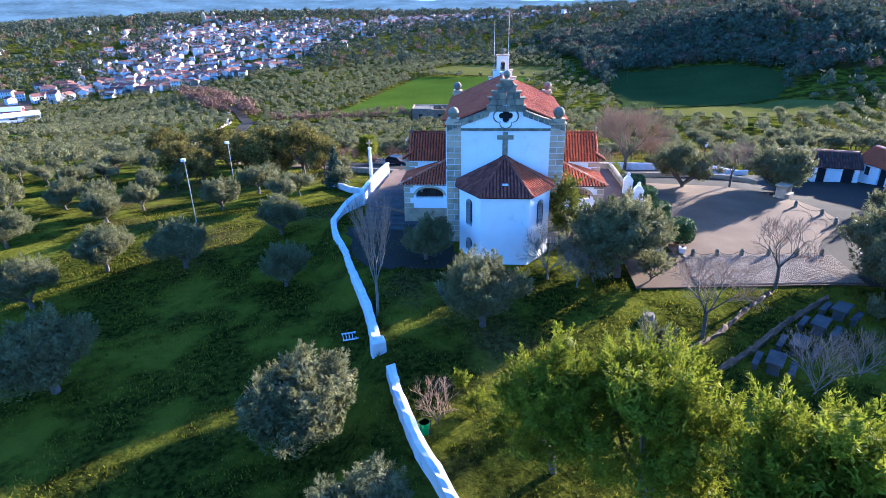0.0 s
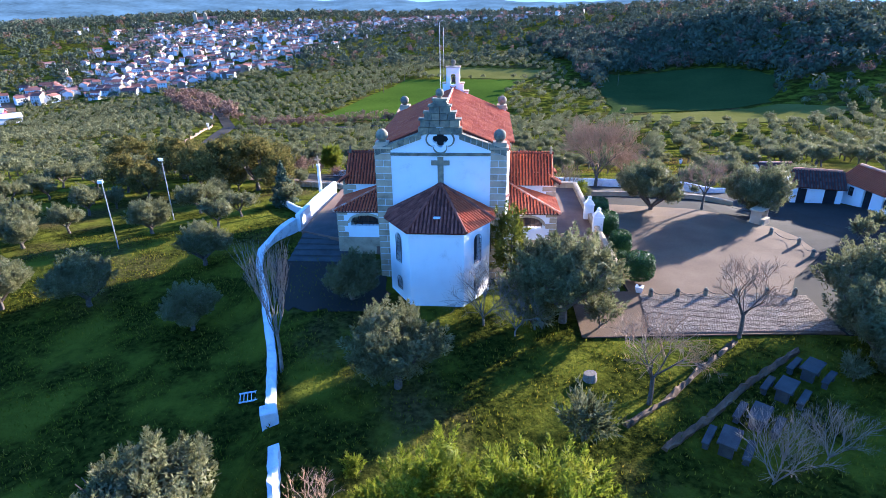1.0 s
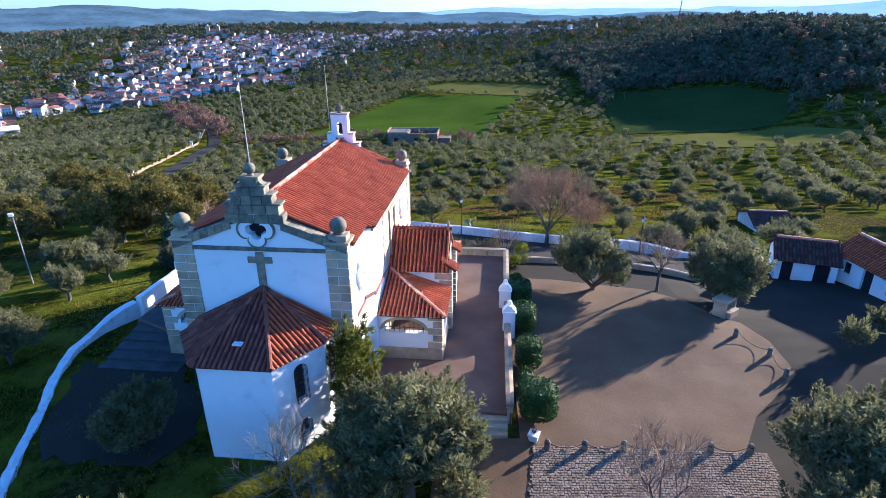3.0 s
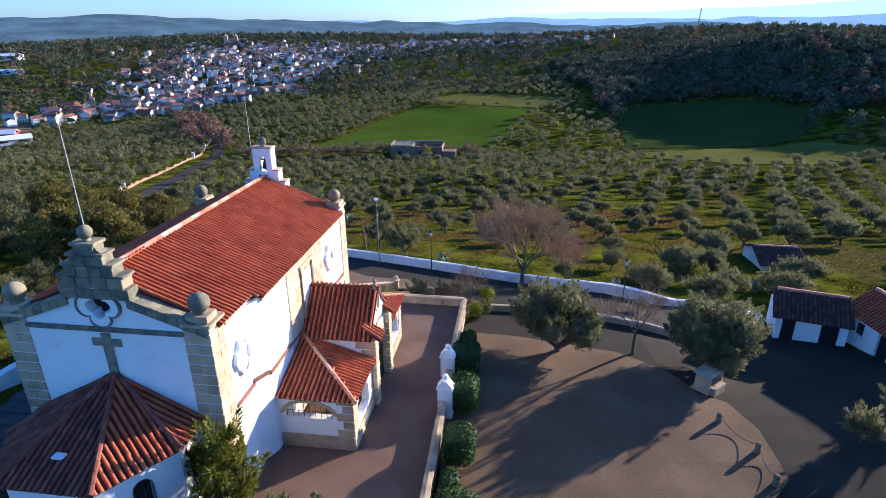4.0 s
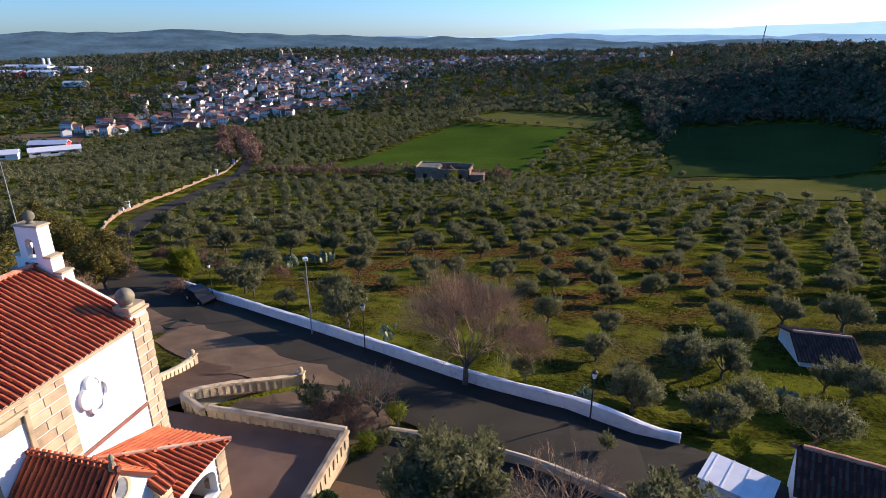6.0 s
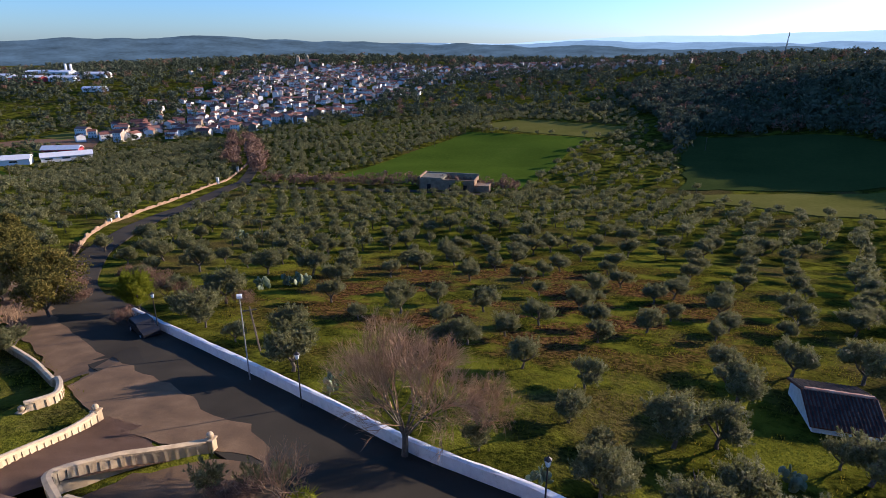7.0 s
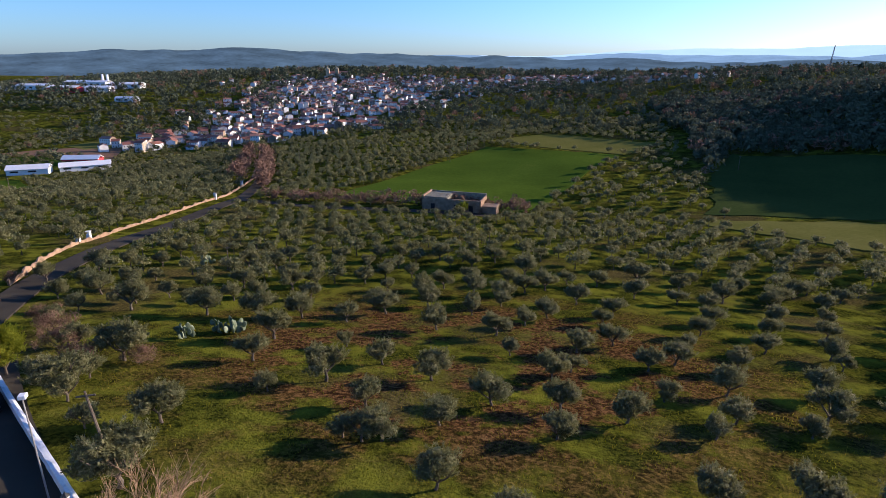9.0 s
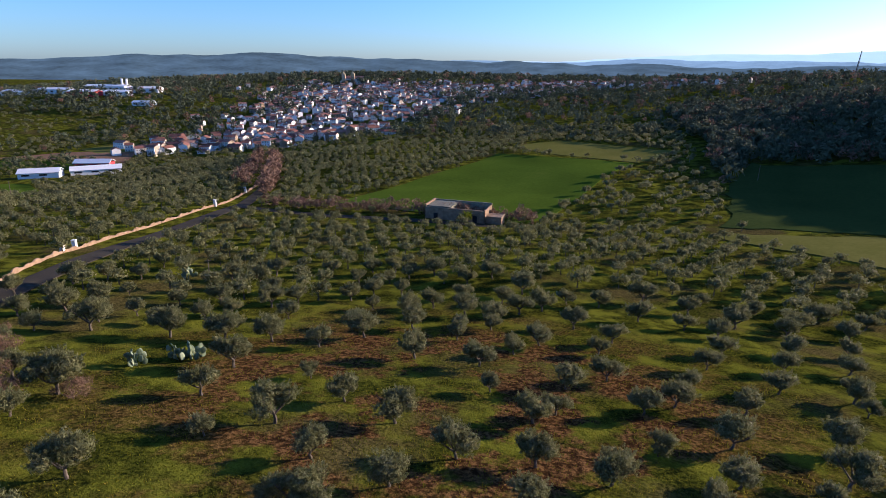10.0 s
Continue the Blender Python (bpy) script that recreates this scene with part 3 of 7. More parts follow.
def parapets():
    """Granite parapet with upright ribs round the terrace, and the flaring balustrades of the front ramp."""
    def run(name, pts, top, label, base=-1.5):
        t = thing(name, Matrix.Identity(4), label, "parapet")
        line = strip(pts, 0, 0.5)
        bm = wall_along(bmesh.new(), line, 0.26, lambda x, y: top(x, y) - 0.16, lambda x, y: top(x, y) + base, 0.0)
        part("wall", bm, GRANITE, t)
        bm = wall_along(bmesh.new(), line, 0.42, top, lambda x, y: top(x, y) - 0.158, 0.03, 3)
        part("coping", bm, GRANITE, t, "worn granite coping")
        for i in range(1, len(line) - 1):
            p, d = line[i], (line[i + 1] - line[i - 1]).normalized()
            bm = bmesh.new()
            box(bm, -0.09, 0.09, -0.19, 0.19, -0.85, -0.17)
            q = part("rib", bm, GRANITE, t)
            q.matrix_basis = Matrix.Translation((p.x, p.y, top(p.x, p.y))) @ Matrix.Rotation(math.atan2(d.y, d.x), 4, "Z")
        return t

    run("parapet", [to_world(12.5, -0.6), to_world(12.35, 9), to_world(12.28, 20.1)], lambda x, y: TZ + 0.55, "granite terrace parapet beside clipped hedges")
    run("parapet", [to_world(12.28, 20.1), to_world(7.5, 20.2), to_world(3.9, 20.2)], lambda x, y: TZ + 0.6, "granite terrace parapet before the chapel front")
    slope = lambda x, y: 1.1 - 3.0 * smooth(61.5, 73, y)
    run("balustrade", [to_world(3.6, 20.1), Vector((7.4, 64.4)), Vector((9.0, 67.6)), Vector((12.3, 70.6))], slope, "curved granite balustrade of the entrance ramp")
    run("balustrade", [to_world(-2.2, 20.1), Vector((3.8, 66.0)), Vector((3.5, 69.0)), Vector((3.2, 72.2))], slope, "curved granite balustrade of the entrance ramp")
    run("balustrade", [Vector((-17.5, 84.0)), Vector((-9.6, 80.2)), Vector((-3.4, 76.4)), Vector((-1.6, 74.3)), Vector((-2.6, 72.6))], lambda x, y: height(x, y) + 0.75, "low curved granite wall beside the road")
    for x, y, z in ((12.45, 70.8, -1.9), (3.15, 72.45, -2.2), (-2.7, 72.4, -3.0)):
        p = thing("gate_pillar", pose(x, y, z), "granite pillar with a round ball finial", "pillar", "ball pillars")
        bm = bmesh.new()
        box(bm, -0.24, 0.24, -0.24, 0.24, -1.6, 0.3, 0.03)
        box(bm, -0.3, 0.3, -0.3, 0.3, 0.3, 0.4, 0.02)
        part("shaft", bm, GRANITE, p)
        smooth_shade(part("ball", ball(bmesh.new(), 0, 0, 0.6, 0.22), GRANITE, p))
    # ramp
    bm = bmesh.new()
    n = 14
    rows = []
    for k in range(n + 1):
        f = k / n
        y = 62.0 + 11.0 * f
        a, b = 3.4 + 0.7 * (1 - f), 6.8 + 6.2 * f ** 1.4
        z = 0.6 - 3.4 * smooth(61.0, 74.5, y)
        rows.append([bm.verts.new((a + (b - a) * j / 4, y - 1.6 * j / 4 * f, z)) for j in range(5)])
    for r0, r1 in zip(rows, rows[1:]):
        for j in range(4):
            bm.faces.new((r0[j], r0[j + 1], r1[j + 1], r1[j]))
    bmesh.ops.solidify(bm, geom=bm.faces[:], thickness=0.8)
    solid("ramp_pavement", bm, PAVING, "flaring paved ramp down from the terrace to the road", "ramp", kind="structure")


parapets()

# ---- chapel ----
chapel = thing("chapel", CHAPEL, "whitewashed baroque chapel with granite corners and red tiled roofs", "chapel")
HW, NW, LEN, EAVE, RIDGE_Z = 4.4, 4.78, 16.2, 9.0, 11.25
SLOPE = (RIDGE_Z - EAVE) / 5.3


def roof_z(u):
    return RIDGE_Z - abs(u) * SLOPE


def cover_tile():
    """One tapered barrel tile, lying along -y (down the slope), 0.46 m long."""
    bm = bmesh.new()
    rings = []
    for y, r in ((0.03, 0.066), (-0.43, 0.086)):
        for dr in (0.0, -0.042):
            rings.append([bm.verts.new(((r + dr) * math.cos(math.pi * k / 5), y, 1.3 * (r + dr) * math.sin(math.pi * k / 5))) for k in range(6)])
    o0, i0, o1, i1 = rings
    for k in range(5):
        bm.faces.new((o0[k], o0[k + 1], o1[k + 1], o1[k]))
        bm.faces.new((o1[k], o1[k + 1], i1[k + 1], i1[k])).material_index = 1
        bm.faces.new((i1[k], i1[k + 1], i0[k + 1], i0[k]))
    bmesh.ops.recalc_face_normals(bm, faces=bm.faces[:])
    return bm


TILE_MESH = {m.name: mesh_of("tile", cover_tile(), m) for m in (TILE, TILE_DARK, OLDROOF)}
for me in TILE_MESH.values():
    me.materials.append(TILE_LIP if me.materials[0] is TILE else TILE_DARK)


def tiled(poly, parent, mat, singles, seed, pitch=0.24, course=0.4, name="roof_face"):
    """A roof plane: a bed, and rows of cover tiles down its slope, clipped by its outline. The first `singles` tiles are parts of their own."""
    rng = random.Random(seed)
    pts = [Vector(p) for p in poly]
    n = (pts[1] - pts[0]).cross(pts[2] - pts[0]).normalized()
    if n.z < 0:
        pts.reverse()
        n = -n
    down = (Vector((0, 0, -1)) + n * n.z).normalized()
    side = n.cross(down).normalized()
    o = pts[0]
    flat = [((p - o).dot(side), (p - o).dot(down)) for p in pts]
    bed = part(name, slab(bmesh.new(), pts, 0.14), TILE_BED, parent)
    lo, hi = min(f[0] for f in flat), max(f[0] for f in flat)
    frames = []
    count = int((hi - lo) / pitch)
    for k in range(count):
        s = lo + (k + 0.5) * (hi - lo) / count
        cuts = []
        for (a0, b0), (a1, b1) in zip(flat, flat[1:] + flat[:1]):
            if (a0 > s) != (a1 > s):
                cuts.append(b0 + (b1 - b0) * (s - a0) / (a1 - a0))
        if len(cuts) < 2:
            continue
        top, bottom = min(cuts), max(cuts)
        d = bottom + 0.06
        while d > top + 0.12:
            q = o + side * (s + rng.uniform(-0.012, 0.012)) + down * (d - 0.43) + n * rng.uniform(0.0, 0.012)
            yaw = rng.uniform(-0.03, 0.03)
            rot = Matrix((side, -down, n)).transposed()
            frames.append(Matrix.Translation(q) @ rot.to_4x4() @ Matrix.Rotation(yaw, 4, "Z") @ Matrix.Rotation(0.1, 4, "X"))
            d -= course
    base = TILE_MESH[mat.name]
    for m in frames[:singles]:
        ob = new("tile", base)
        ob.parent, ob.matrix_basis = bed, m
    if frames[singles:]:
        co = np.array([v.co for v in base.vertices])
        fc = [tuple(p.vertices) for p in base.polygons]
        verts, faces = [], []
        for m in frames[singles:]:
            r, t = np.array(m.to_3x3()), np.array(m.translation)
            k = len(verts)
            verts += (co @ r.T + t).tolist()
            faces += [tuple(i + k for i in f) for f in fc]
        ob = new("tiles", raw("tiles", verts, faces, mat))
        ob.data.materials.append(base.materials[1])
        ob.data.polygons.foreach_set("material_index", [p.material_index for p in base.polygons] * len(frames[singles:]))
        ob.parent = bed
        tagged(ob, kind="stuff")
    return bed


def ridge_line(a, b, parent, r=0.125, mat=None):
    """A row of mortared ridge tiles from a down to b."""
    a, b = Vector(a), Vector(b)
    n = max(1, round((b - a).length / 0.42))
    bm = bmesh.new()
    for k in range(n):
        p, q = a.lerp(b, k / n), a.lerp(b, (k + 1.12) / n)
        tube(bm, [p, q], [r * 0.88, r], 8)
    return part("tile_ridge", bm, mat or RIDGE, parent, "pale mortared ridge tiles")


BLOCK = mesh_of("stone", box(bmesh.new(), -0.5, 0.5, -0.5, 0.5, -0.5, 0.5, 0.03), GRANITE)
BLOCK_DARK = mesh_of("stone", box(bmesh.new(), -0.5, 0.5, -0.5, 0.5, -0.5, 0.5, 0.03), GRANITE_DARK)


def stone(parent, x0, x1, y0, y1, z0, z1, dark=False):
    ob = new("stone", BLOCK_DARK if dark else BLOCK)
    ob.parent = parent
    ob.location = ((x0 + x1) / 2, (y0 + y1) / 2, (z0 + z1) / 2)
    ob.scale = (abs(x1 - x0), abs(y1 - y0), abs(z1 - z0))
    return ob


def arch_cut(bm, width, spring, rise, segs=10):
    """Outline of an arched opening, centred, from its foot at z = 0."""
    h = width / 2
    return [(-h, 0), (h, 0), (h, spring)] + [(h * math.cos(math.pi * k / segs), spring + rise * math.sin(math.pi * k / segs)) for k in range(1, segs)] + [(-h, spring)]


def plate(bm, outline, holes, m, depth):
    """A wall plate in its own plane (x, z), with holes, thickened along -y of the pose m. Outline counter-clockwise seen from -y."""
    edges = []
    for ring in [outline] + holes:
        vs = [bm.verts.new(m @ Vector((x, 0, z))) for x, z in ring]
        edges += [bm.edges.new((vs[i], vs[(i + 1) % len(vs)])) for i in range(len(vs))]
    made = bmesh.ops.triangle_fill(bm, edges=edges, use_beauty=True, normal=m.to_3x3() @ Vector((0, -1, 0)))
    faces = [f for f in made["geom"] if isinstance(f, bmesh.types.BMFace)]
    ext = bmesh.ops.extrude_face_region(bm, geom=faces)
    off = m.to_3x3() @ Vector((0, depth, 0))
    for v in ext["geom"]:
        if isinstance(v, bmesh.types.BMVert):
            v.co += off
    bmesh.ops.recalc_face_normals(bm, faces=bm.faces[:])
    return bm


def quatrefoil(r, n=28):
    out = []
    for k in range(n * 4):
        a = 2 * math.pi * k / (n * 4)
        rr = r * (0.62 + 0.38 * abs(math.cos(2 * a)) ** 0.6)
        out.append((rr * math.cos(a), rr * math.sin(a)))
    return out


def body():
    wall = part("wall", prism(bmesh.new(), [(-HW, 0.5), (HW, 0.5), (HW, 2.8), (NW, 3.6), (NW, LEN), (-NW, LEN), (-NW, 3.6), (-HW, 2.8)], -1.5, 9.02), PLASTER, chapel)
    # gable wall at the back, with the lobed window
    z0 = -1.5
    out = [(-HW, z0), (HW, z0), (HW, 9.2), (0, 10.75), (-HW, 9.2)]
    hole = [(x, z + 10.08) for x, z in quatrefoil(0.52)]
    bm = plate(bmesh.new(), out, [hole], Matrix.Identity(4), 0.5)
    gable = part("gable_wall", bm, PLASTER, chapel)
    bm = bmesh.new()
    box(bm, -1, 1, 0.42, 0.46, 9.3, 10.8)
    part("window_recess", bm, DARK, gable)
    bm = plate(bmesh.new(), [(x, z + 10.08) for x, z in quatrefoil(0.86)], [[(x, z + 10.08) for x, z in quatrefoil(0.53)]], Matrix.Translation((0, -0.06, 0)), 0.09)
    part("window_surround", bm, PLASTER, gable, "lobed plaster surround")
    bm = plate(bmesh.new(), [(x, z + 10.08) for x, z in quatrefoil(0.97)], [[(x, z + 10.08) for x, z in quatrefoil(0.86)]], Matrix.Translation((0, -0.085, 0)), 0.1)
    part("window_moulding", bm, GRANITE_DARK, gable)
    # ledge
    bm = bmesh.new()
    box(bm, -3.36, 3.36, -0.14, 0.02, 9.0, 9.18, 0.02)
    part("cornice", bm, GRANITE_DARK, chapel)
    # raked stone cope of the pediment, in blocks
    for sgn in (-1, 1):
        n = 8
        for k in range(n):
            a, b = 1.25 + (4.4 - 1.25) * k / n + 0.015, 1.25 + (4.4 - 1.25) * (k + 1) / n - 0.015
            za, zb = 10.98 - a * 0.36, 10.98 - b * 0.36
            bm = bmesh.new()
            poly = [(a, za - 0.42), (b, zb - 0.42), (b, zb), (a, za)] if sgn > 0 else [(-b, zb - 0.42), (-a, za - 0.42), (-a, za), (-b, zb)]
            plate(bm, poly, [], Matrix.Translation((0, -0.1, 0)), 0.72)
            part("coping_stone", bm, GRANITE_DARK, gable)
    # stepped top
    for z, w, h in ((10.42, 1.46, 0.44), (10.88, 1.3, 0.44), (11.34, 1.02, 0.44), (11.8, 0.7, 0.4), (12.22, 0.42, 0.4)):
        n = 4 if w > 1 else 2 if w > 0.5 else 1
        for k in range(n):
            a, b = -w + 2 * w * k / n, -w + 2 * w * (k + 1) / n
            stone(gable, a + 0.012, b - 0.012, -0.1, 0.55, z, z + h, True)
    for s in (-1, 1):
        for a, b, z in ((0.95, 1.4, 11.33), (0.66, 1.1, 11.79), (0.4, 0.78, 12.21)):
            stone(gable, s * a, s * b, -0.13, 0.6, z, z + 0.1, True)
        bm = plate(bmesh.new(), [(s * x, z) for x, z in ((0.42, 12.2), (0.42, 12.55), (0.52, 12.4), (0.68, 12.3), (0.7, 12.2))][::-s], [], Matrix.Translation((0, 0.0, 0)), 0.4)
        part("volute", bm, GRANITE_DARK, gable)
    stone(gable, -0.5, 0.5, -0.13, 0.6, 12.6, 12.72, True)
    bm = bmesh.new()
    turned(bm, 0, 0.22, [(0.2, 12.7), (0.12, 12.8), (0.12, 12.86)], 10)
    ball(bm, 0, 0.22, 13.05, 0.28)
    smooth_shade(part("ball_finial", bm, GRANITE_DARK, chapel))
    # cross in relief
    bm = bmesh.new()
    box(bm, -0.2, 0.2, -0.07, 0.02, 7.1, 8.9, 0.01)
    box(bm, -0.62, 0.62, -0.075, 0.02, 8.33, 8.66, 0.01)
    part("relief_cross", bm, GRANITE_DARK, chapel)
    # corner stones
    h = 0.46
    for s in (-1, 1):
        pil = part("pilaster", box(bmesh.new(), min(s * 3.38, s * 4.42), max(s * 3.38, s * 4.42), -0.02, 1.0, -1.5, 9.4), MORTAR, chapel)
        z, k = -1.0, 0
        while z < 9.2:
            zt = min(z + h, 9.42)
            if k % 2:
                stone(pil, s * 3.36, s * 4.46, -0.06, 0.5, z + 0.028, zt - 0.028)
                stone(pil, s * 4.2, s * 4.46, 0.525, 1.02, z + 0.028, zt - 0.028)
            else:
                stone(pil, s * 3.36, s * 3.86, -0.06, 0.3, z + 0.028, zt - 0.028)
                stone(pil, s * 3.905, s * 4.46, -0.06, 1.02, z + 0.028, zt - 0.028)
            z, k = z + h, k + 1
        stone(pil, s * 3.3, s * 4.54, -0.14, 1.1, 9.43, 9.56)
        stone(pil, s * 3.5, s * 4.4, 0.0, 0.8, 9.57, 9.85)
        bm = bmesh.new()
        turned(bm, s * 3.95, 0.4, [(0.3, 9.84), (0.2, 9.92), (0.2, 9.98)], 12)
        ball(bm, s * 3.95, 0.4, 10.28, 0.42, 18)
        smooth_shade(part("ball_finial", bm, GRANITE_DARK, chapel))
        # front corners
        pil = part("pilaster", box(bmesh.new(), min(s * 3.83, s * 4.8), max(s * 3.83, s * 4.8), 15.25, 16.22, -1.5, 9.4), MORTAR, chapel)
        z, k = 0.0, 0
        while z < 9.2:
            zt = min(z + h, 9.42)
            cut = 15.7 if k % 2 else 15.85
            stone(pil, s * 4.33, s * 4.84, 15.23, cut - 0.012, z + 0.028, zt - 0.028)
            stone(pil, s * 3.83, s * 4.84, cut + 0.012, 16.26, z + 0.028, zt - 0.028)
            z, k = z + h, k + 1
        stone(pil, s * 3.78, s * 4.93, 15.15, 16.34, 9.43, 9.56)
        stone(pil, s * 4.0, s * 4.85, 15.2, 16.2, 9.57, 9.8)
        bm = bmesh.new()
        turned(bm, s * 4.45, 15.55, [(0.3, 9.78), (0.18, 9.86), (0.18, 9.92)], 12)
        ball(bm, s * 4.45, 15.55, 10.2, 0.4, 18)
        smooth_shade(part("ball_finial", bm, GRANITE_DARK, chapel))
    # front gable wall behind the belfry
    bm = plate(bmesh.new(), [(-NW, 8.5), (NW, 8.5), (NW, 8.9), (1.3, 10.5), (-1.3, 10.5), (-NW, 8.9)], [], Matrix.Translation((0, 15.8, 0)), 0.38)
    part("front_gable", bm, PLASTER, chapel)


body()


def sides():
    for s in (-1, 1):
        # string course
        for v0, v1, u in ((1.05, 2.76, HW), (3.62, 15.2, NW)):
            bm = bmesh.new()
            box(bm, min(s * (u - 0.02), s * (u + 0.09)), max(s * (u - 0.02), s * (u + 0.09)), v0, v1, 4.93, 5.1, 0.015)
            part("string_course", bm, REDSTONE, chapel, "dull red stone string course")
        bm = bmesh.new()
        slab(bm, [(s * HW, 2.74, 5.1), (s * (NW + 0.06), 3.56, 5.1), (s * (NW + 0.09), 3.5, 5.1), (s * (HW + 0.09), 2.68, 5.1)][::s], 0.17)
        part("string_course", bm, REDSTONE, chapel)
        # cornice under the eaves
        for v0, v1, u in ((1.05, 2.8, HW), (3.6, 15.2, NW)):
            z = roof_z(u + 0.15) - 0.2
            bm = bmesh.new()
            box(bm, min(s * (u - 0.02), s * (u + 0.12)), max(s * (u - 0.02), s * (u + 0.12)), v0, v1, z - 0.17, z, 0.02)
            part("cornice", bm, GRANITE, chapel)
        # ashlar bay with the tall window
        bay = part("stone_bay", box(bmesh.new(), min(s * (NW - 0.05), s * (NW + 0.01)), max(s * (NW - 0.05), s * (NW + 0.01)), 6.45, 11.6, 0.5, 8.75), MORTAR, chapel)
        rng = random.Random(5)
        z, k = 0.6, 0
        while z < 8.6:
            zt = min(z + 0.46, 8.74)
            v = 6.45
            while v < 11.55:
                w = min(rng.uniform(0.6, 1.05), 11.6 - v)
                if 11.6 - v - w < 0.3:
                    w = 11.6 - v
                if zt < 8.3 and v + w > 8.1 and v < 9.9 and z > 5.0:
                    if v < 8.05:
                        stone(bay, s * (NW - 0.01), s * (NW + 0.05), v + 0.022, 8.1, z + 0.028, zt - 0.028)
                    if v + w > 9.9:
                        stone(bay, s * (NW - 0.01), s * (NW + 0.05), 9.9, v + w - 0.022, z + 0.028, zt - 0.028)
                else:
                    stone(bay, s * (NW - 0.01), s * (NW + 0.05), v + 0.022, v + w - 0.022, z + 0.028, zt - 0.028)
                v += w
            z, k = z + 0.46, k + 1
        frame_ = part("window_surround", bmesh.new(), GRANITE, bay)
        bm = bmesh.new()
        for v0, v1, z0, z1 in ((8.1, 8.3, 5.0, 8.45), (9.7, 9.9, 5.0, 8.45), (8.02, 9.98, 8.3, 8.5)):
            box(bm, min(s * NW, s * (NW + 0.15)), max(s * NW, s * (NW + 0.15)), v0, v1, z0, z1, 0.015)
        bm.to_mesh(frame_.data)
        bm.free()
        bm = bmesh.new()
        box(bm, min(s * NW, s * (NW + 0.035)), max(s * NW, s * (NW + 0.035)), 8.3, 9.7, 5.0, 8.3)
        part("blind_window", bm, PLASTER, bay)
        # lobed blind windows
        for v, u, z in ((2.02, HW, 6.95), (12.6, NW, 7.25)):
            m = Matrix.Translation((s * (u + 0.1), v, z)) @ Matrix.Rotation(radians(90 * s), 4, "Z")
            outer, inner = [(x * 0.92, y * 1.2) for x, y in quatrefoil(0.75)], [(x * 0.92, y * 1.2) for x, y in quatrefoil(0.64)]
            part("lobed_frame", plate(bmesh.new(), outer, [inner], Matrix.Translation((s * 0.08, 0, 0)) @ m, 0.2), PLASTER, chapel, "lobed plaster window frame in relief")
            m2 = Matrix.Translation((s * (u + 0.02), v, z)) @ Matrix.Rotation(radians(90 * s), 4, "Z")
            blind = part("blind_window", plate(bmesh.new(), [(x * 0.98, y * 0.98) for x, y in inner], [], m2, 0.03), PLASTER, chapel)
            for dz, r in ((0.34, 0.46), (-0.36, 0.42)):
                bm = bmesh.new()
                bmesh.ops.create_uvsphere(bm, u_segments=16, v_segments=10, radius=1.0, matrix=Matrix.Translation((s * (u + 0.03), v, z + dz)) @ Matrix.Diagonal((0.15, r * 1.08, r * 0.86, 1)))
                smooth_shade(part("relief", bm, PLASTER, blind, "swelling plaster relief"))


sides()


def main_roof():
    # planes: chancel and nave, both slopes
    for s in (-1, 1):
        c = [(0, 0.5, RIDGE_Z), (s * 4.62, 0.5, roof_z(4.62)), (s * 4.62, 3.1, roof_z(4.62)), (s * 5.02, 3.5, roof_z(5.02)), (s * 5.02, 15.3, roof_z(5.02)), (s * 4.4, 15.8, roof_z(4.4)), (0, 15.8, RIDGE_Z)]
        tiled(c, chapel, TILE, 260 if s > 0 else 40, 10 + s, name="roof")
    ridge_line((0, 0.6, RIDGE_Z + 0.06), (0, 15.75, RIDGE_Z + 0.06), chapel)


main_roof()


def belfry():
    b = part("belfry", bmesh.new(), PLASTER, chapel, "white stepped bell gable with an open arch")
    arch = [(x, z + 11.55) for x, z in arch_cut(None, 0.44, 0.75, 0.22)]
    out = [(-1.35, 10.3), (1.35, 10.3), (1.35, 10.95), (0.95, 10.95), (0.95, 11.65), (0.6, 11.65), (0.6, 13.05), (-0.6, 13.05), (-0.6, 11.65), (-0.95, 11.65), (-0.95, 10.95), (-1.35, 10.95)]
    bm = plate(bmesh.new(), out, [arch], Matrix.Translation((0, 15.55, 0)), 0.62)
    bm.to_mesh(b.data)
    bm.free()
    for u0, u1, z in ((-0.68, 0.68, 13.05), (0.6, 1.02, 11.65), (-1.02, -0.6, 11.65), (0.95, 1.42, 10.95), (-1.42, -0.95, 10.95)):
        bm = bmesh.new()
        box(bm, u0, u1, 15.5, 16.22, z, z + 0.1, 0.02)
        part("capstone", bm, GRANITE, b)
    bm = bmesh.new()
    turned(bm, 0, 15.86, [(0.2, 13.15), (0.12, 13.25), (0.12, 13.3)], 10)
    ball(bm, 0, 15.86, 13.48, 0.24)
    smooth_shade(part("ball_finial", bm, GRANITE_DARK, b))
    bm = bmesh.new()
    turned(bm, 0, 15.86, [(0.2, 11.75), (0.17, 11.85), (0.13, 12.05), (0.1, 12.2), (0.03, 12.26)], 12)
    box(bm, -0.24, 0.24, 15.82, 15.9, 12.26, 12.36)
    part("bell", bm, IRON, b)
    for x, y, z0, z1 in ((0.05, 0.22, 13.2, 17.3), (-0.85, 15.95, 11.9, 16.4)):
        part("lightning_rod", tube(bmesh.new(), [(x, y, z0), (x, y, z1)], [0.024, 0.012], 5), ZINC, chapel, "thin metal lightning rod")


belfry()


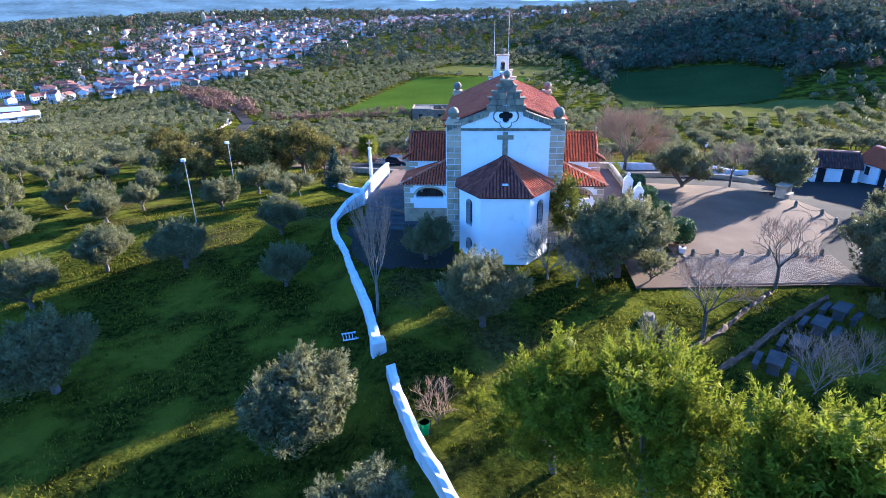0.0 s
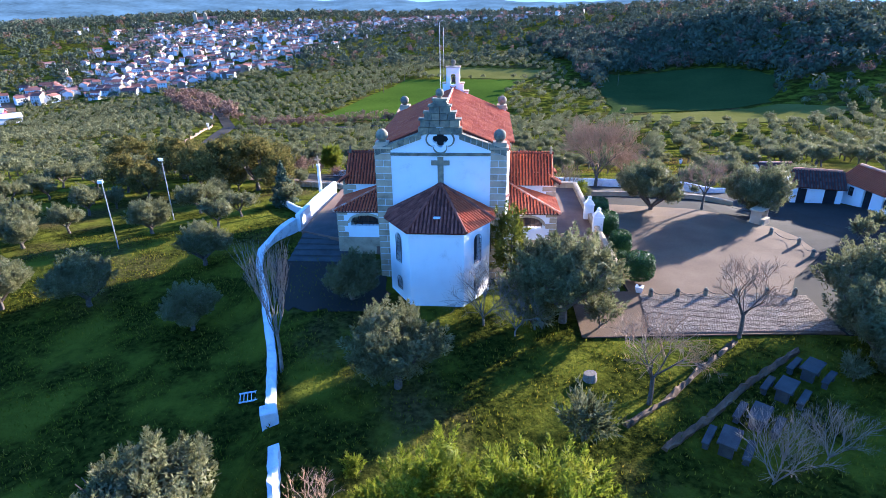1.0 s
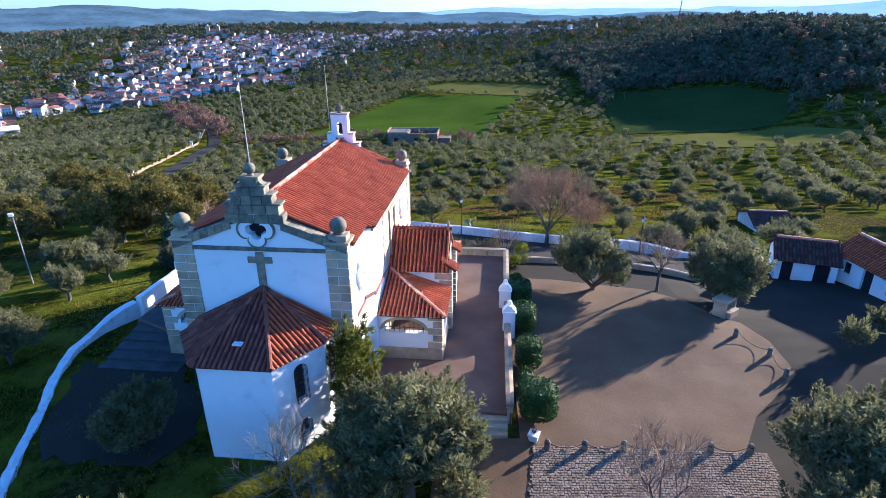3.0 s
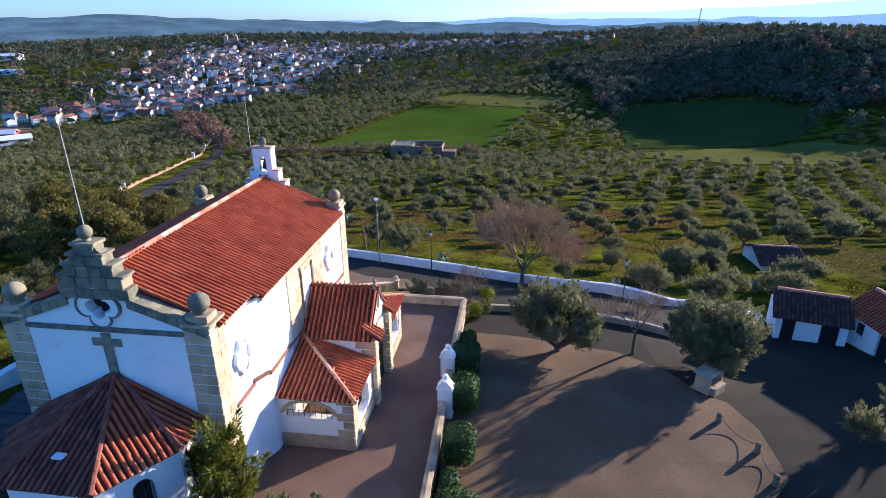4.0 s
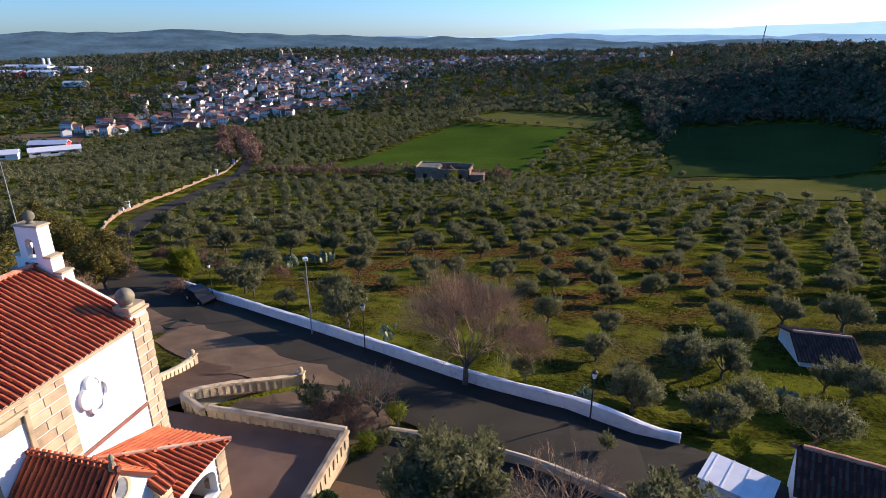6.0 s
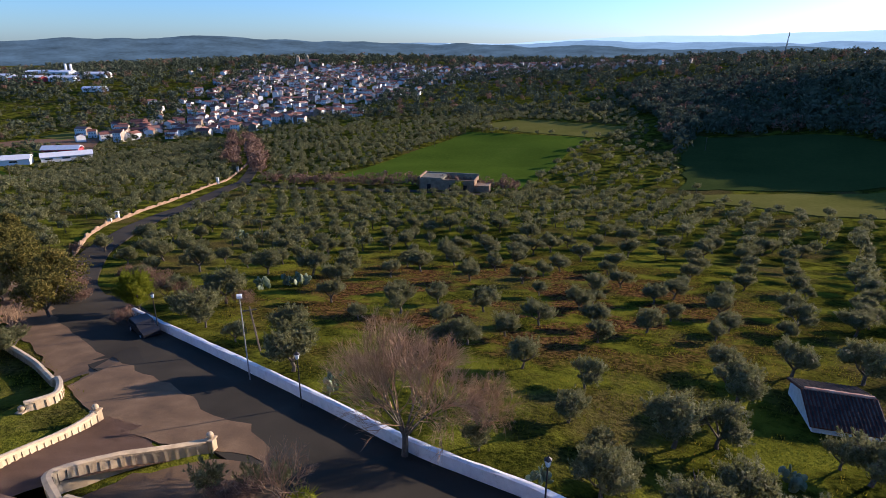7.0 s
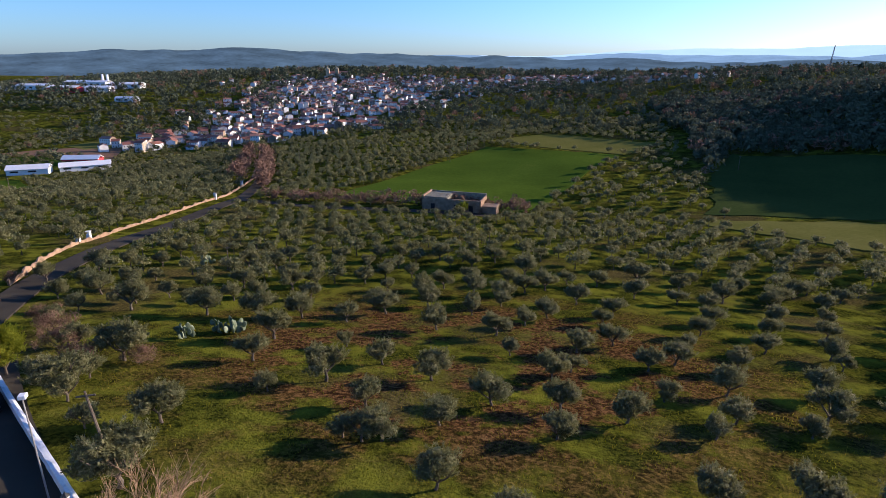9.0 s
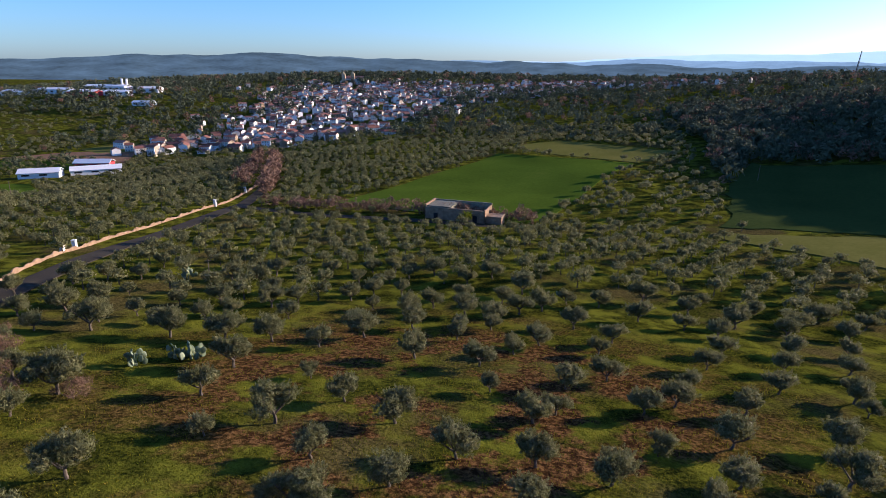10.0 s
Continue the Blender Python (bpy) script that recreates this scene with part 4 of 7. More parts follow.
def apse():
    a = part("apse", bmesh.new(), PLASTER, chapel, "polygonal whitewashed apse")
    ring = [(-3.4, 0.0), (-3.4, -1.75), (-1.75, -4.2), (1.75, -4.2), (3.4, -1.75), (3.4, 0.0)]
    bm = bmesh.new()
    zb, zt = -1.6, 5.15
    for i, (p, q) in enumerate(zip(ring, ring[1:])):
        d = Vector((q[0] - p[0], q[1] - p[1]))
        m = Matrix.Translation((p[0], p[1], 0)) @ Matrix.Rotation(math.atan2(d.y, d.x), 4, "Z")
        holes = []
        if i in (1, 3):
            c = d.length / 2
            holes = [[(x + c, z + 2.55) for x, z in arch_cut(None, 0.72, 1.65, 0.36)], [(x + c, z + 0.55) for x, z in arch_cut(None, 0.66, 0.62, 0.3)]]
        if i in (0, 4):
            c = d.length / 2
            holes = [[(x + c, z + 2.55) for x, z in arch_cut(None, 0.72, 1.65, 0.36)]]
        plate(bm, [(0, zb), (d.length, zb), (d.length, zt), (0, zt)], holes, m, 0.4)
        for h in holes:
            xs, zs = [x for x, z in h], [z for x, z in h]
            x0, x1, z0, z1 = min(xs), max(xs), min(zs), max(zs)
            g = bmesh.new()
            box(g, x0 - 0.05, x1 + 0.05, 0.3, 0.33, z0 - 0.05, z1 + 0.05)
            g.transform(m)
            part("window_pane", g, GLASS, a, "dark window pane")
            g = bmesh.new()
            n = 5
            for k in range(n):
                x = x0 + 0.05 + (x1 - x0 - 0.1) * k / (n - 1)
                tube(g, [(x, -0.06, z0 + 0.02), (x, -0.06, z1 - 0.1 - 0.25 * abs(k - 2) / 2)], 0.014, 4)
            k = z0 + 0.15
            while k < z1 - 0.3:
                tube(g, [(x0, -0.06, k), (x1, -0.06, k)], 0.014, 4)
                k += 0.3
            tube(g, [(x - 0.0, -0.07, z) for x, z in h] + [(h[0][0], -0.07, h[0][1])], 0.02, 4, False)
            g.transform(m)
            part("window_grille", g, IRON, a, "black iron window grille")
    bm.to_mesh(a.data)
    bm.free()
    apex = (0, 0.0, 7.05)
    eave = [(-3.65, 0.0), (-3.65, -1.9), (-1.88, -4.5), (1.88, -4.5), (3.65, -1.9), (3.65, 0.0)]
    # The three faces turned from the sun get darker tiles: shade put into colour.
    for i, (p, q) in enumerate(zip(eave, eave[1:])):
        tiled([apex, (*p, 5.2), (*q, 5.2)], a, TILE_DARK if i < 3 else TILE, 60, 20 + i, name="roof_face")
        if 0 < i:
            ridge_line((apex[0], apex[1], apex[2] + 0.03), (*p, 5.28), a, 0.11, TILE_DARK)
    bm = bmesh.new()
    box(bm, -0.22, 0.22, -3.6, -3.3, 5.78, 5.86, 0.01)
    part("skylight_tile", bm, PAINT_WHITE, a, "pale glass roof tile")


apse()


def porch(s):
    """Side porch: gabled middle with the gate, lower hipped wings. s: side of the chapel."""
    p = part("porch", bmesh.new(), PLASTER, chapel, "white arcaded side porch with granite corners")
    U0, U1, V0, V1, G0, G1, C = NW, 8.5, 4.0, 15.1, 7.65, 11.45, 9.55
    wing_z, gab_z, apex = 3.55, 4.85, 6.8
    bm = bmesh.new()

    def side_wall(v, out):   # wall across the wing, facing along v
        m = Matrix.Translation((s * (U0 + U1) / 2, v, 0)) @ Matrix.Rotation(0 if out < 0 else math.pi, 4, "Z")
        h = (U1 - U0) / 2
        o = 0.35 * s * out
        hole = [(x + o, z) for x, z in [(-1.2, 2.3), (1.2, 2.3), (1.2, 2.6)] + [(1.2 * math.cos(math.pi * k / 12), 2.6 + 0.62 * math.sin(math.pi * k / 12)) for k in range(1, 12)] + [(-1.2, 2.6)]]
        plate(bm, [(-h, -1.0), (h, -1.0), (h, wing_z), (-h, wing_z)], [hole], m, 0.4)
        f = bmesh.new()
        ring = [(x + o, z) for x, z in [(1.44 * math.cos(math.pi * k / 14), 2.5 + 0.88 * math.sin(math.pi * k / 14)) for k in range(15)]]
        inner = [(x + o, z) for x, z in [(1.2 * math.cos(math.pi * k / 14), 2.6 + 0.6 * math.sin(math.pi * k / 14)) for k in range(15)]]
        plate(f, ring + inner[::-1], [], m @ Matrix.Translation((0, -0.04, 0)), 0.08)
        part("stone_arch", f, GRANITE, p)
        g = bmesh.new()
        for k in range(9):
            x = -1.15 + 2.3 * k / 8
            z = 2.6 + 0.62 * math.sqrt(max(0, 1 - (x / 1.2) ** 2))
            tube(g, [(x + o, 0.12, 2.3), (x + o, 0.12, z)], 0.016, 4)
        tube(g, [(-1.2 + o, 0.12, 2.62), (1.2 + o, 0.12, 2.62)], 0.016, 4)
        g.transform(m)
        part("grille", g, IRON, p)
        f = bmesh.new()
        box(f, -h, h, -0.07, 0.0, -1.0, 1.35)
        f.transform(m)
        part("plinth", f, GRANITE, p)

    side_wall(V0, -1)
    side_wall(V1, 1)
    m = Matrix.Translation((s * U1, C, 0)) @ Matrix.Rotation(radians(90 * s), 4, "Z")
    half_w, half_g = (V1 - V0) / 2, (G1 - G0) / 2
    gate = arch_cut(None, 2.7, 2.35, 1.25, 14)
    gate = [(x, z + 0.55) for x, z in gate]
    ocu = [(0.3 * math.cos(2 * math.pi * k / 18), 6.0 + 0.42 * math.sin(2 * math.pi * k / 18)) for k in range(18)]
    wings = []
    for sg in (-1, 1):
        c = sg * (half_g + half_w) / 2
        wings.append([(c - 1.05, 1.5), (c + 1.05, 1.5), (c + 1.05, 2.4)] + [(c + 1.05 * math.cos(math.pi * k / 10), 2.4 + 0.6 * math.sin(math.pi * k / 10)) for k in range(1, 10)] + [(c - 1.05, 2.4)])
    plate(bm, [(-half_w, -1.0), (-1.35, -1.0), (-1.35, 0.55), (-1.35, 0.55)][:2] + [(half_w, -1.0), (half_w, wing_z), (half_g, wing_z), (half_g, gab_z), (0, apex - 0.1), (-half_g, gab_z), (-half_g, wing_z), (-half_w, wing_z)], [gate, ocu] + wings, m, 0.4)
    # side walls of the raised middle
    for v in (G0, G1 - 0.35):
        box(bm, min(s * U0, s * (U1 - 0.4)), max(s * U0, s * (U1 - 0.4)), v, v + 0.35, 3.4, gab_z)
    bm.to_mesh(p.data)
    bm.free()
    # dark inside
    bm = bmesh.new()
    box(bm, min(s * (U0 + 0.02), s * (U0 + 0.05)), max(s * (U0 + 0.02), s * (U0 + 0.05)), V0 + 0.5, V1 - 0.5, 0.6, 3.4)
    part("inner_wall", bm, MORTAR, p)
    # gate of iron bars
    g = box(bmesh.new(), -1.35, 1.35, 0.12, 0.18, 2.87, 2.93)
    g.transform(m)
    leaf = part("iron_gate", g, IRON, chapel, "tall arched black iron gate")
    for k in range(19):
        x = -1.3 + 2.6 * k / 18
        g = tube(bmesh.new(), [(x, 0.15, 0.6), (x, 0.15, 2.9 + 1.22 * math.sqrt(max(0, 1 - (x / 1.35) ** 2)))], 0.02, 4)
        g.transform(m)
        part("bar", g, IRON, leaf)
    for z in (0.75, 1.7):
        g = box(bmesh.new(), -1.35, 1.35, 0.12, 0.18, z - 0.03, z + 0.03)
        g.transform(m)
        part("rail", g, IRON, leaf)
    f = bmesh.new()
    ring = [(x * 1.17, z) for x, z in [(1.35 * math.cos(math.pi * k / 16), 2.9 + 1.5 * math.sin(math.pi * k / 16)) for k in range(17)]]
    inner = [(1.35 * math.cos(math.pi * k / 16), 2.9 + 1.25 * math.sin(math.pi * k / 16)) for k in range(17)]
    plate(f, ring + inner[::-1], [], m @ Matrix.Translation((0, -0.04, 0)), 0.08)
    part("stone_arch", f, GRANITE, p)
    f = bmesh.new()
    o1 = [(0.44 * math.cos(2 * math.pi * k / 18), 6.0 + 0.58 * math.sin(2 * math.pi * k / 18)) for k in range(18)]
    plate(f, o1, [ocu], m @ Matrix.Translation((0, -0.05, 0)), 0.09)
    part("oculus_ring", f, GRANITE, p)
    f = bmesh.new()
    box(f, -0.5, 0.5, 0.36, 0.39, 5.4, 6.6)
    f.transform(m)
    part("oculus_pane", f, GLASS, p)
    f = bmesh.new()
    box(f, -0.45, 0.45, -0.05, 0.02, 4.72, 4.98, 0.02)
    f.transform(m)
    part("stone_tablet", f, GRANITE_DARK, p)
    # quoins
    for c, lim in ((-half_w, wing_z), (-half_g, gab_z), (half_g, gab_z), (half_w, wing_z)):
        z, k = -0.5, 0
        a0, a1 = (c, c + 0.62) if c < 0 else (c - 0.62, c)
        proud = 0.3 if abs(c) == half_g else 0.06
        while z < lim - 0.2:
            zt = min(z + 0.46, lim)
            v0, v1 = C + a0 * s, C + a1 * s
            stone(p, s * (U1 - (0.5 if k % 2 else 0.8)), s * (U1 + proud), min(v0, v1) - 0.03, max(v0, v1) + 0.03, z + 0.028, zt - 0.028)
            z, k = z + 0.46, k + 1
        if abs(c) == half_g:
            # small tiled cap over the buttress
            e = (a0 + a1) / 2 * s + C
            tiled([(s * (U1 - 0.15), e - 0.5, 5.35), (s * (U1 - 0.15), e + 0.5, 5.35), (s * (U1 + 0.62), e + 0.5, 4.85), (s * (U1 + 0.62), e - 0.5, 4.85)], p, TILE, 20, 31, name="cap_roof")
    # plinth, string
    for a, b in ((-half_w, -half_g - 0.02), (half_g + 0.02, half_w)):
        f = box(bmesh.new(), a, b, -0.07, 0.0, -1.0, 1.3)
        f.transform(m)
        part("plinth", f, GRANITE, p)
    # roofs
    ov = 0.25
    for sg in (-1, 1):
        tiled([(s * U0, C, apex), (s * (U1 + 0.1), C, apex), (s * (U1 + 0.1), C + sg * (half_g + ov), gab_z - 0.1), (s * U0, C + sg * (half_g + ov), gab_z - 0.1)], p, TILE if sg > 0 else TILE, 90 if s > 0 else 10, 40 + sg, name="roof_face")
    ridge_line((s * U0, C, apex + 0.05), (s * (U1 + 0.1), C, apex + 0.05), p, 0.12, TILE_DARK)
    for sg in (-1, 1):
        vi, vo = C + sg * half_g, C + sg * (half_w + ov)
        top, corner = (s * (U0 + 0.05), vi, 4.85), (s * (U1 + ov), vo, wing_z + 0.05)
        tiled([top, (s * (U0 + 0.05), vo, wing_z + 0.05), corner], p, TILE, 70 if s > 0 else 10, 50 + sg, name="roof_face")
        tiled([top, corner, (s * (U1 + ov), vi, wing_z + 0.05)], p, TILE, 70 if s > 0 else 10, 60 + sg, name="roof_face")
        ridge_line((top[0], top[1], top[2] + 0.04), (corner[0], corner[1], corner[2] + 0.06), p, 0.1)
    # finials
    bm = bmesh.new()
    turned(bm, s * (U1 - 0.1), C, [(0.16, apex), (0.12, apex + 0.2), (0.07, apex + 0.3), (0.12, apex + 0.45), (0.02, apex + 0.62)], 8)
    part("finial", bm, GRANITE_DARK, p)


porch(1)
porch(-1)

# ---- vegetation ----
def leaf_quads(rng, centres, outward, length, width, droop=0.0, proud=0.3):
    """Small pointed leaf sprays, one blade each: most lie roughly along the crown's skin, some stand out of it."""
    n = len(centres)
    nrm = outward * 1.5 + rng.normal(size=(n, 3)) * 0.55 + np.array([0, 0, 0.15])
    nrm /= np.linalg.norm(nrm, axis=1)[:, None] + 1e-9
    d = np.cross(nrm, rng.normal(size=(n, 3)))
    d[:, 2] += droop * 0.6
    spike = rng.random(n) < proud
    d[spike] = outward[spike] * 1.2 + rng.normal(size=(int(spike.sum()), 3)) * 0.5 + np.array([0, 0, droop])
    d /= np.linalg.norm(d, axis=1)[:, None] + 1e-9
    s = np.cross(nrm, d)
    s /= np.linalg.norm(s, axis=1)[:, None] + 1e-9
    ln = (length * rng.uniform(0.6, 1.3, n))[:, None]
    wd = (width * rng.uniform(0.6, 1.3, n))[:, None]
    v = np.stack([centres - d * ln * 0.4 + s * wd / 2, centres + d * ln * 0.6, centres - d * ln * 0.4 - s * wd / 2], axis=1).reshape(-1, 3)
    f = np.arange(3 * n).reshape(-1, 3)
    return v, f


def crown_points(rng, n, rx, rz, zc, lumps, lump_r, hollow=0.55):
    """Points on the skins of lumps that sit on a flattened dome."""
    a = rng.uniform(0, 2 * math.pi, lumps)
    h = rng.uniform(-0.75, 1.0, lumps)
    r = np.sqrt(np.maximum(0.05, 1 - np.clip(h, -1, 1) ** 2)) * rng.uniform(0.4, 1.12, lumps) * (1 + 0.16 * np.sin(2 * a + h) + 0.12 * np.sin(3 * a))
    c = np.stack([r * np.cos(a) * (rx - lump_r * 0.6), r * np.sin(a) * (rx - lump_r * 0.6), zc + h * (rz - lump_r * 0.5)], axis=1)
    size = lump_r * rng.uniform(0.45, 1.2, lumps)
    k = rng.integers(0, lumps, n)
    d = rng.normal(size=(n, 3))
    d /= np.linalg.norm(d, axis=1)[:, None]
    rad = size[k] * rng.uniform(hollow, 1.12, n)
    pts = c[k] + d * rad[:, None] * np.array([1, 1, 0.85])
    return pts, d


def shoots(rng, n, rx, rz, zc, count, length, radius, upright=0.9, core=0.25, inset=0.55, ragged=1.0):
    """Sprays along many upward-curving shoots that stand out of a dome, over a looser core."""
    u = rng.normal(size=(count, 3))
    u[:, 2] = np.abs(u[:, 2]) * 1.35 - 0.85
    u /= np.linalg.norm(u, axis=1)[:, None]
    ang = np.arctan2(u[:, 1], u[:, 0])
    wave = 1 + ragged * 0.14 * np.sin(2 * ang + rng.uniform(0, 6)) + ragged * 0.1 * np.sin(5 * ang + 3 * u[:, 2] + rng.uniform(0, 6))
    keep_in = 1 - 0.55 * length / max(rx, rz)
    base = u * np.array([rx, rx, rz]) * (wave * rng.uniform(inset, 1.0, count) * keep_in)[:, None] + np.array([0, 0, zc])
    axis = u * 0.65 + np.array([0, 0, upright]) + rng.normal(size=(count, 3)) * 0.28
    axis /= np.linalg.norm(axis, axis=1)[:, None]
    size = rng.uniform(0.55, 1.3, count)
    k = rng.integers(0, count, n)
    s = rng.uniform(0, 1, n)
    p = rng.normal(size=(n, 3))
    p -= axis[k] * np.sum(p * axis[k], axis=1)[:, None]
    p /= np.linalg.norm(p, axis=1)[:, None] + 1e-9
    rad = radius * size[k] * (1.05 - s ** 1.6) * np.sqrt(rng.uniform(0.15, 1, n))
    pts = base[k] + axis[k] * (length * size[k] * s)[:, None] + p * rad[:, None]
    dirs = axis[k] * 0.9 + p * 0.6 + rng.normal(size=(n, 3)) * 0.25
    out = p * 0.45 + u[k] * 1.1
    inner = rng.random(n) < core
    m = int(inner.sum())
    q = rng.normal(size=(m, 3))
    q /= np.linalg.norm(q, axis=1)[:, None]
    pts[inner] = q * np.array([rx, rx, rz]) * (0.72 * rng.uniform(0.3, 1, m) ** 0.4)[:, None] + np.array([0, 0, zc])
    dirs[inner] = q + rng.normal(size=(m, 3)) * 0.5
    out[inner] = q
    return pts, out, dirs


def spray_quads(rng, pts, out, dirs, length, width):
    n = len(pts)
    d = dirs / (np.linalg.norm(dirs, axis=1)[:, None] + 1e-9)
    nrm = out + rng.normal(size=(n, 3)) * 0.35 + np.array([0, 0, 0.3])
    s = np.cross(nrm, d)
    s /= np.linalg.norm(s, axis=1)[:, None] + 1e-9
    ln, wd = (length * rng.uniform(0.6, 1.35, n))[:, None], (width * rng.uniform(0.6, 1.3, n))[:, None]
    c = pts - d * ln * 0.35
    v = np.stack([c + s * wd / 2, pts + d * ln * 0.6, c - s * wd / 2], axis=1).reshape(-1, 3)
    return v, np.arange(3 * n).reshape(-1, 3)


def clumped(rng, n, rx, rz, zc, lumps, lump_r, count, length, radius, core=0.3):
    """Feathery upright shoots that stand on a few leafy clumps, with deep gaps between the clumps; the clumps have a dense heart."""
    u = rng.normal(size=(lumps, 3))
    u[:, 2] = np.abs(u[:, 2]) * 1.2 - 0.55
    u /= np.linalg.norm(u, axis=1)[:, None]
    c = u * np.array([rx - lump_r, rx - lump_r, rz - lump_r * 0.75]) * rng.uniform(0.6, 1.08, lumps)[:, None] + np.array([0, 0, zc])
    size = lump_r * rng.uniform(0.7, 1.15, lumps)
    j = rng.integers(0, lumps, count)
    v = rng.normal(size=(count, 3))
    v[:, 2] = np.abs(v[:, 2]) * 1.25 - 0.7
    v /= np.linalg.norm(v, axis=1)[:, None]
    base = c[j] + v * (size[j] * rng.uniform(0.45, 0.85, count))[:, None] * np.array([1, 1, 0.8])
    axis = v * 0.6 + u[j] * 0.3 + np.array([0, 0, 0.85]) + rng.normal(size=(count, 3)) * 0.2
    axis /= np.linalg.norm(axis, axis=1)[:, None]
    big = rng.uniform(0.6, 1.25, count)
    k = rng.integers(0, count, n)
    t = rng.uniform(0, 1, n)
    p = rng.normal(size=(n, 3))
    p -= axis[k] * np.sum(p * axis[k], axis=1)[:, None]
    p /= np.linalg.norm(p, axis=1)[:, None] + 1e-9
    pts = base[k] + axis[k] * (length * big[k] * t)[:, None] + p * (radius * big[k] * (1.05 - t ** 1.5) * np.sqrt(rng.uniform(0.1, 1, n)))[:, None]
    dirs = axis[k] * 0.9 + p * 0.7 + rng.normal(size=(n, 3)) * 0.25
    out = p * 0.5 + v[k] * 0.9
    scale = np.ones(n)
    inner = rng.random(n) < core
    m = int(inner.sum())
    q = rng.normal(size=(m, 3))
    q /= np.linalg.norm(q, axis=1)[:, None]
    h = rng.integers(0, lumps, m)
    pts[inner] = c[h] + q * (size[h] * rng.uniform(0.2, 1, m) ** 0.5 * 0.85)[:, None] * np.array([1, 1, 0.8])
    dirs[inner] = np.cross(q, rng.normal(size=(m, 3)))
    out[inner] = q
    scale[inner] = 1.4
    return pts, out, dirs, scale


def limbs(rng, bm, base_r, fork, reach, top, count):
    """A short gnarled trunk that forks into a few spreading limbs."""
    p, pts, rad = Vector((0, 0, -0.3)), [], []
    for k in range(4):
        pts.append(p.copy())
        rad.append(base_r * (1.35 if k == 0 else 1.0 - 0.1 * k))
        p += Vector((rng.uniform(-0.1, 0.1), rng.uniform(-0.1, 0.1), (fork + 0.3) / 3))
    tube(bm, pts, rad, 7)
    root = pts[-1]
    for k in range(count):
        a = 2 * math.pi * k / count + rng.uniform(-0.4, 0.4)
        e = root + Vector((math.cos(a) * reach, math.sin(a) * reach, (top - fork) * rng.uniform(0.7, 1.0)))
        mid = root.lerp(e, 0.5) + Vector((math.cos(a) * reach * 0.15, math.sin(a) * reach * 0.15, rng.uniform(-0.15, 0.25)))
        tube(bm, [root, mid, e], [base_r * 0.62, base_r * 0.42, base_r * 0.14], 5)
        for j in range(2):
            b = a + rng.uniform(-0.9, 0.9)
            tube(bm, [mid, mid + Vector((math.cos(b) * reach * 0.5, math.sin(b) * reach * 0.5, (top - fork) * 0.55))], [base_r * 0.3, base_r * 0.08], 4)
    return bm


def leafy(name, seed, rx, tall, leaves, mat, label, category, leaf=(0.26, 0.085), fork=0.8, base_r=0.2, lumps=16, lump_r=None, bark=None, rz=None, zc=None, hollow=0.55, droop=0.15, shoot=None, clump=None):
    """One tree with trunk and crown at the origin, to be copied."""
    rng = np.random.default_rng(seed)
    rz = rz or (tall - fork * 0.8) / 2
    zc = zc or tall - rz
    t = thing(name, pose(0, 0, -900), label, category)
    part("trunk", limbs(rng, bmesh.new(), base_r, fork, rx * 0.55, zc + rz * 0.3, 4), bark or BARK, t)
    if clump:
        pts, out, dirs, scale = clumped(rng, leaves, rx, rz, zc, *clump)
        v, f = spray_quads(rng, pts, out, dirs, leaf[0] * scale, leaf[1] * scale)
    elif shoot:
        v, f = spray_quads(rng, *shoots(rng, leaves, rx, rz, zc, *shoot), *leaf)
    else:
        pts, d = crown_points(rng, leaves, rx, rz, zc, lumps, lump_r or rx * 0.42, hollow)
        v, f = leaf_quads(rng, pts, d * 0.6, *leaf, droop)
    c = new("crown", raw("crown", v.tolist(), f.tolist(), mat))
    c.parent = t
    return t


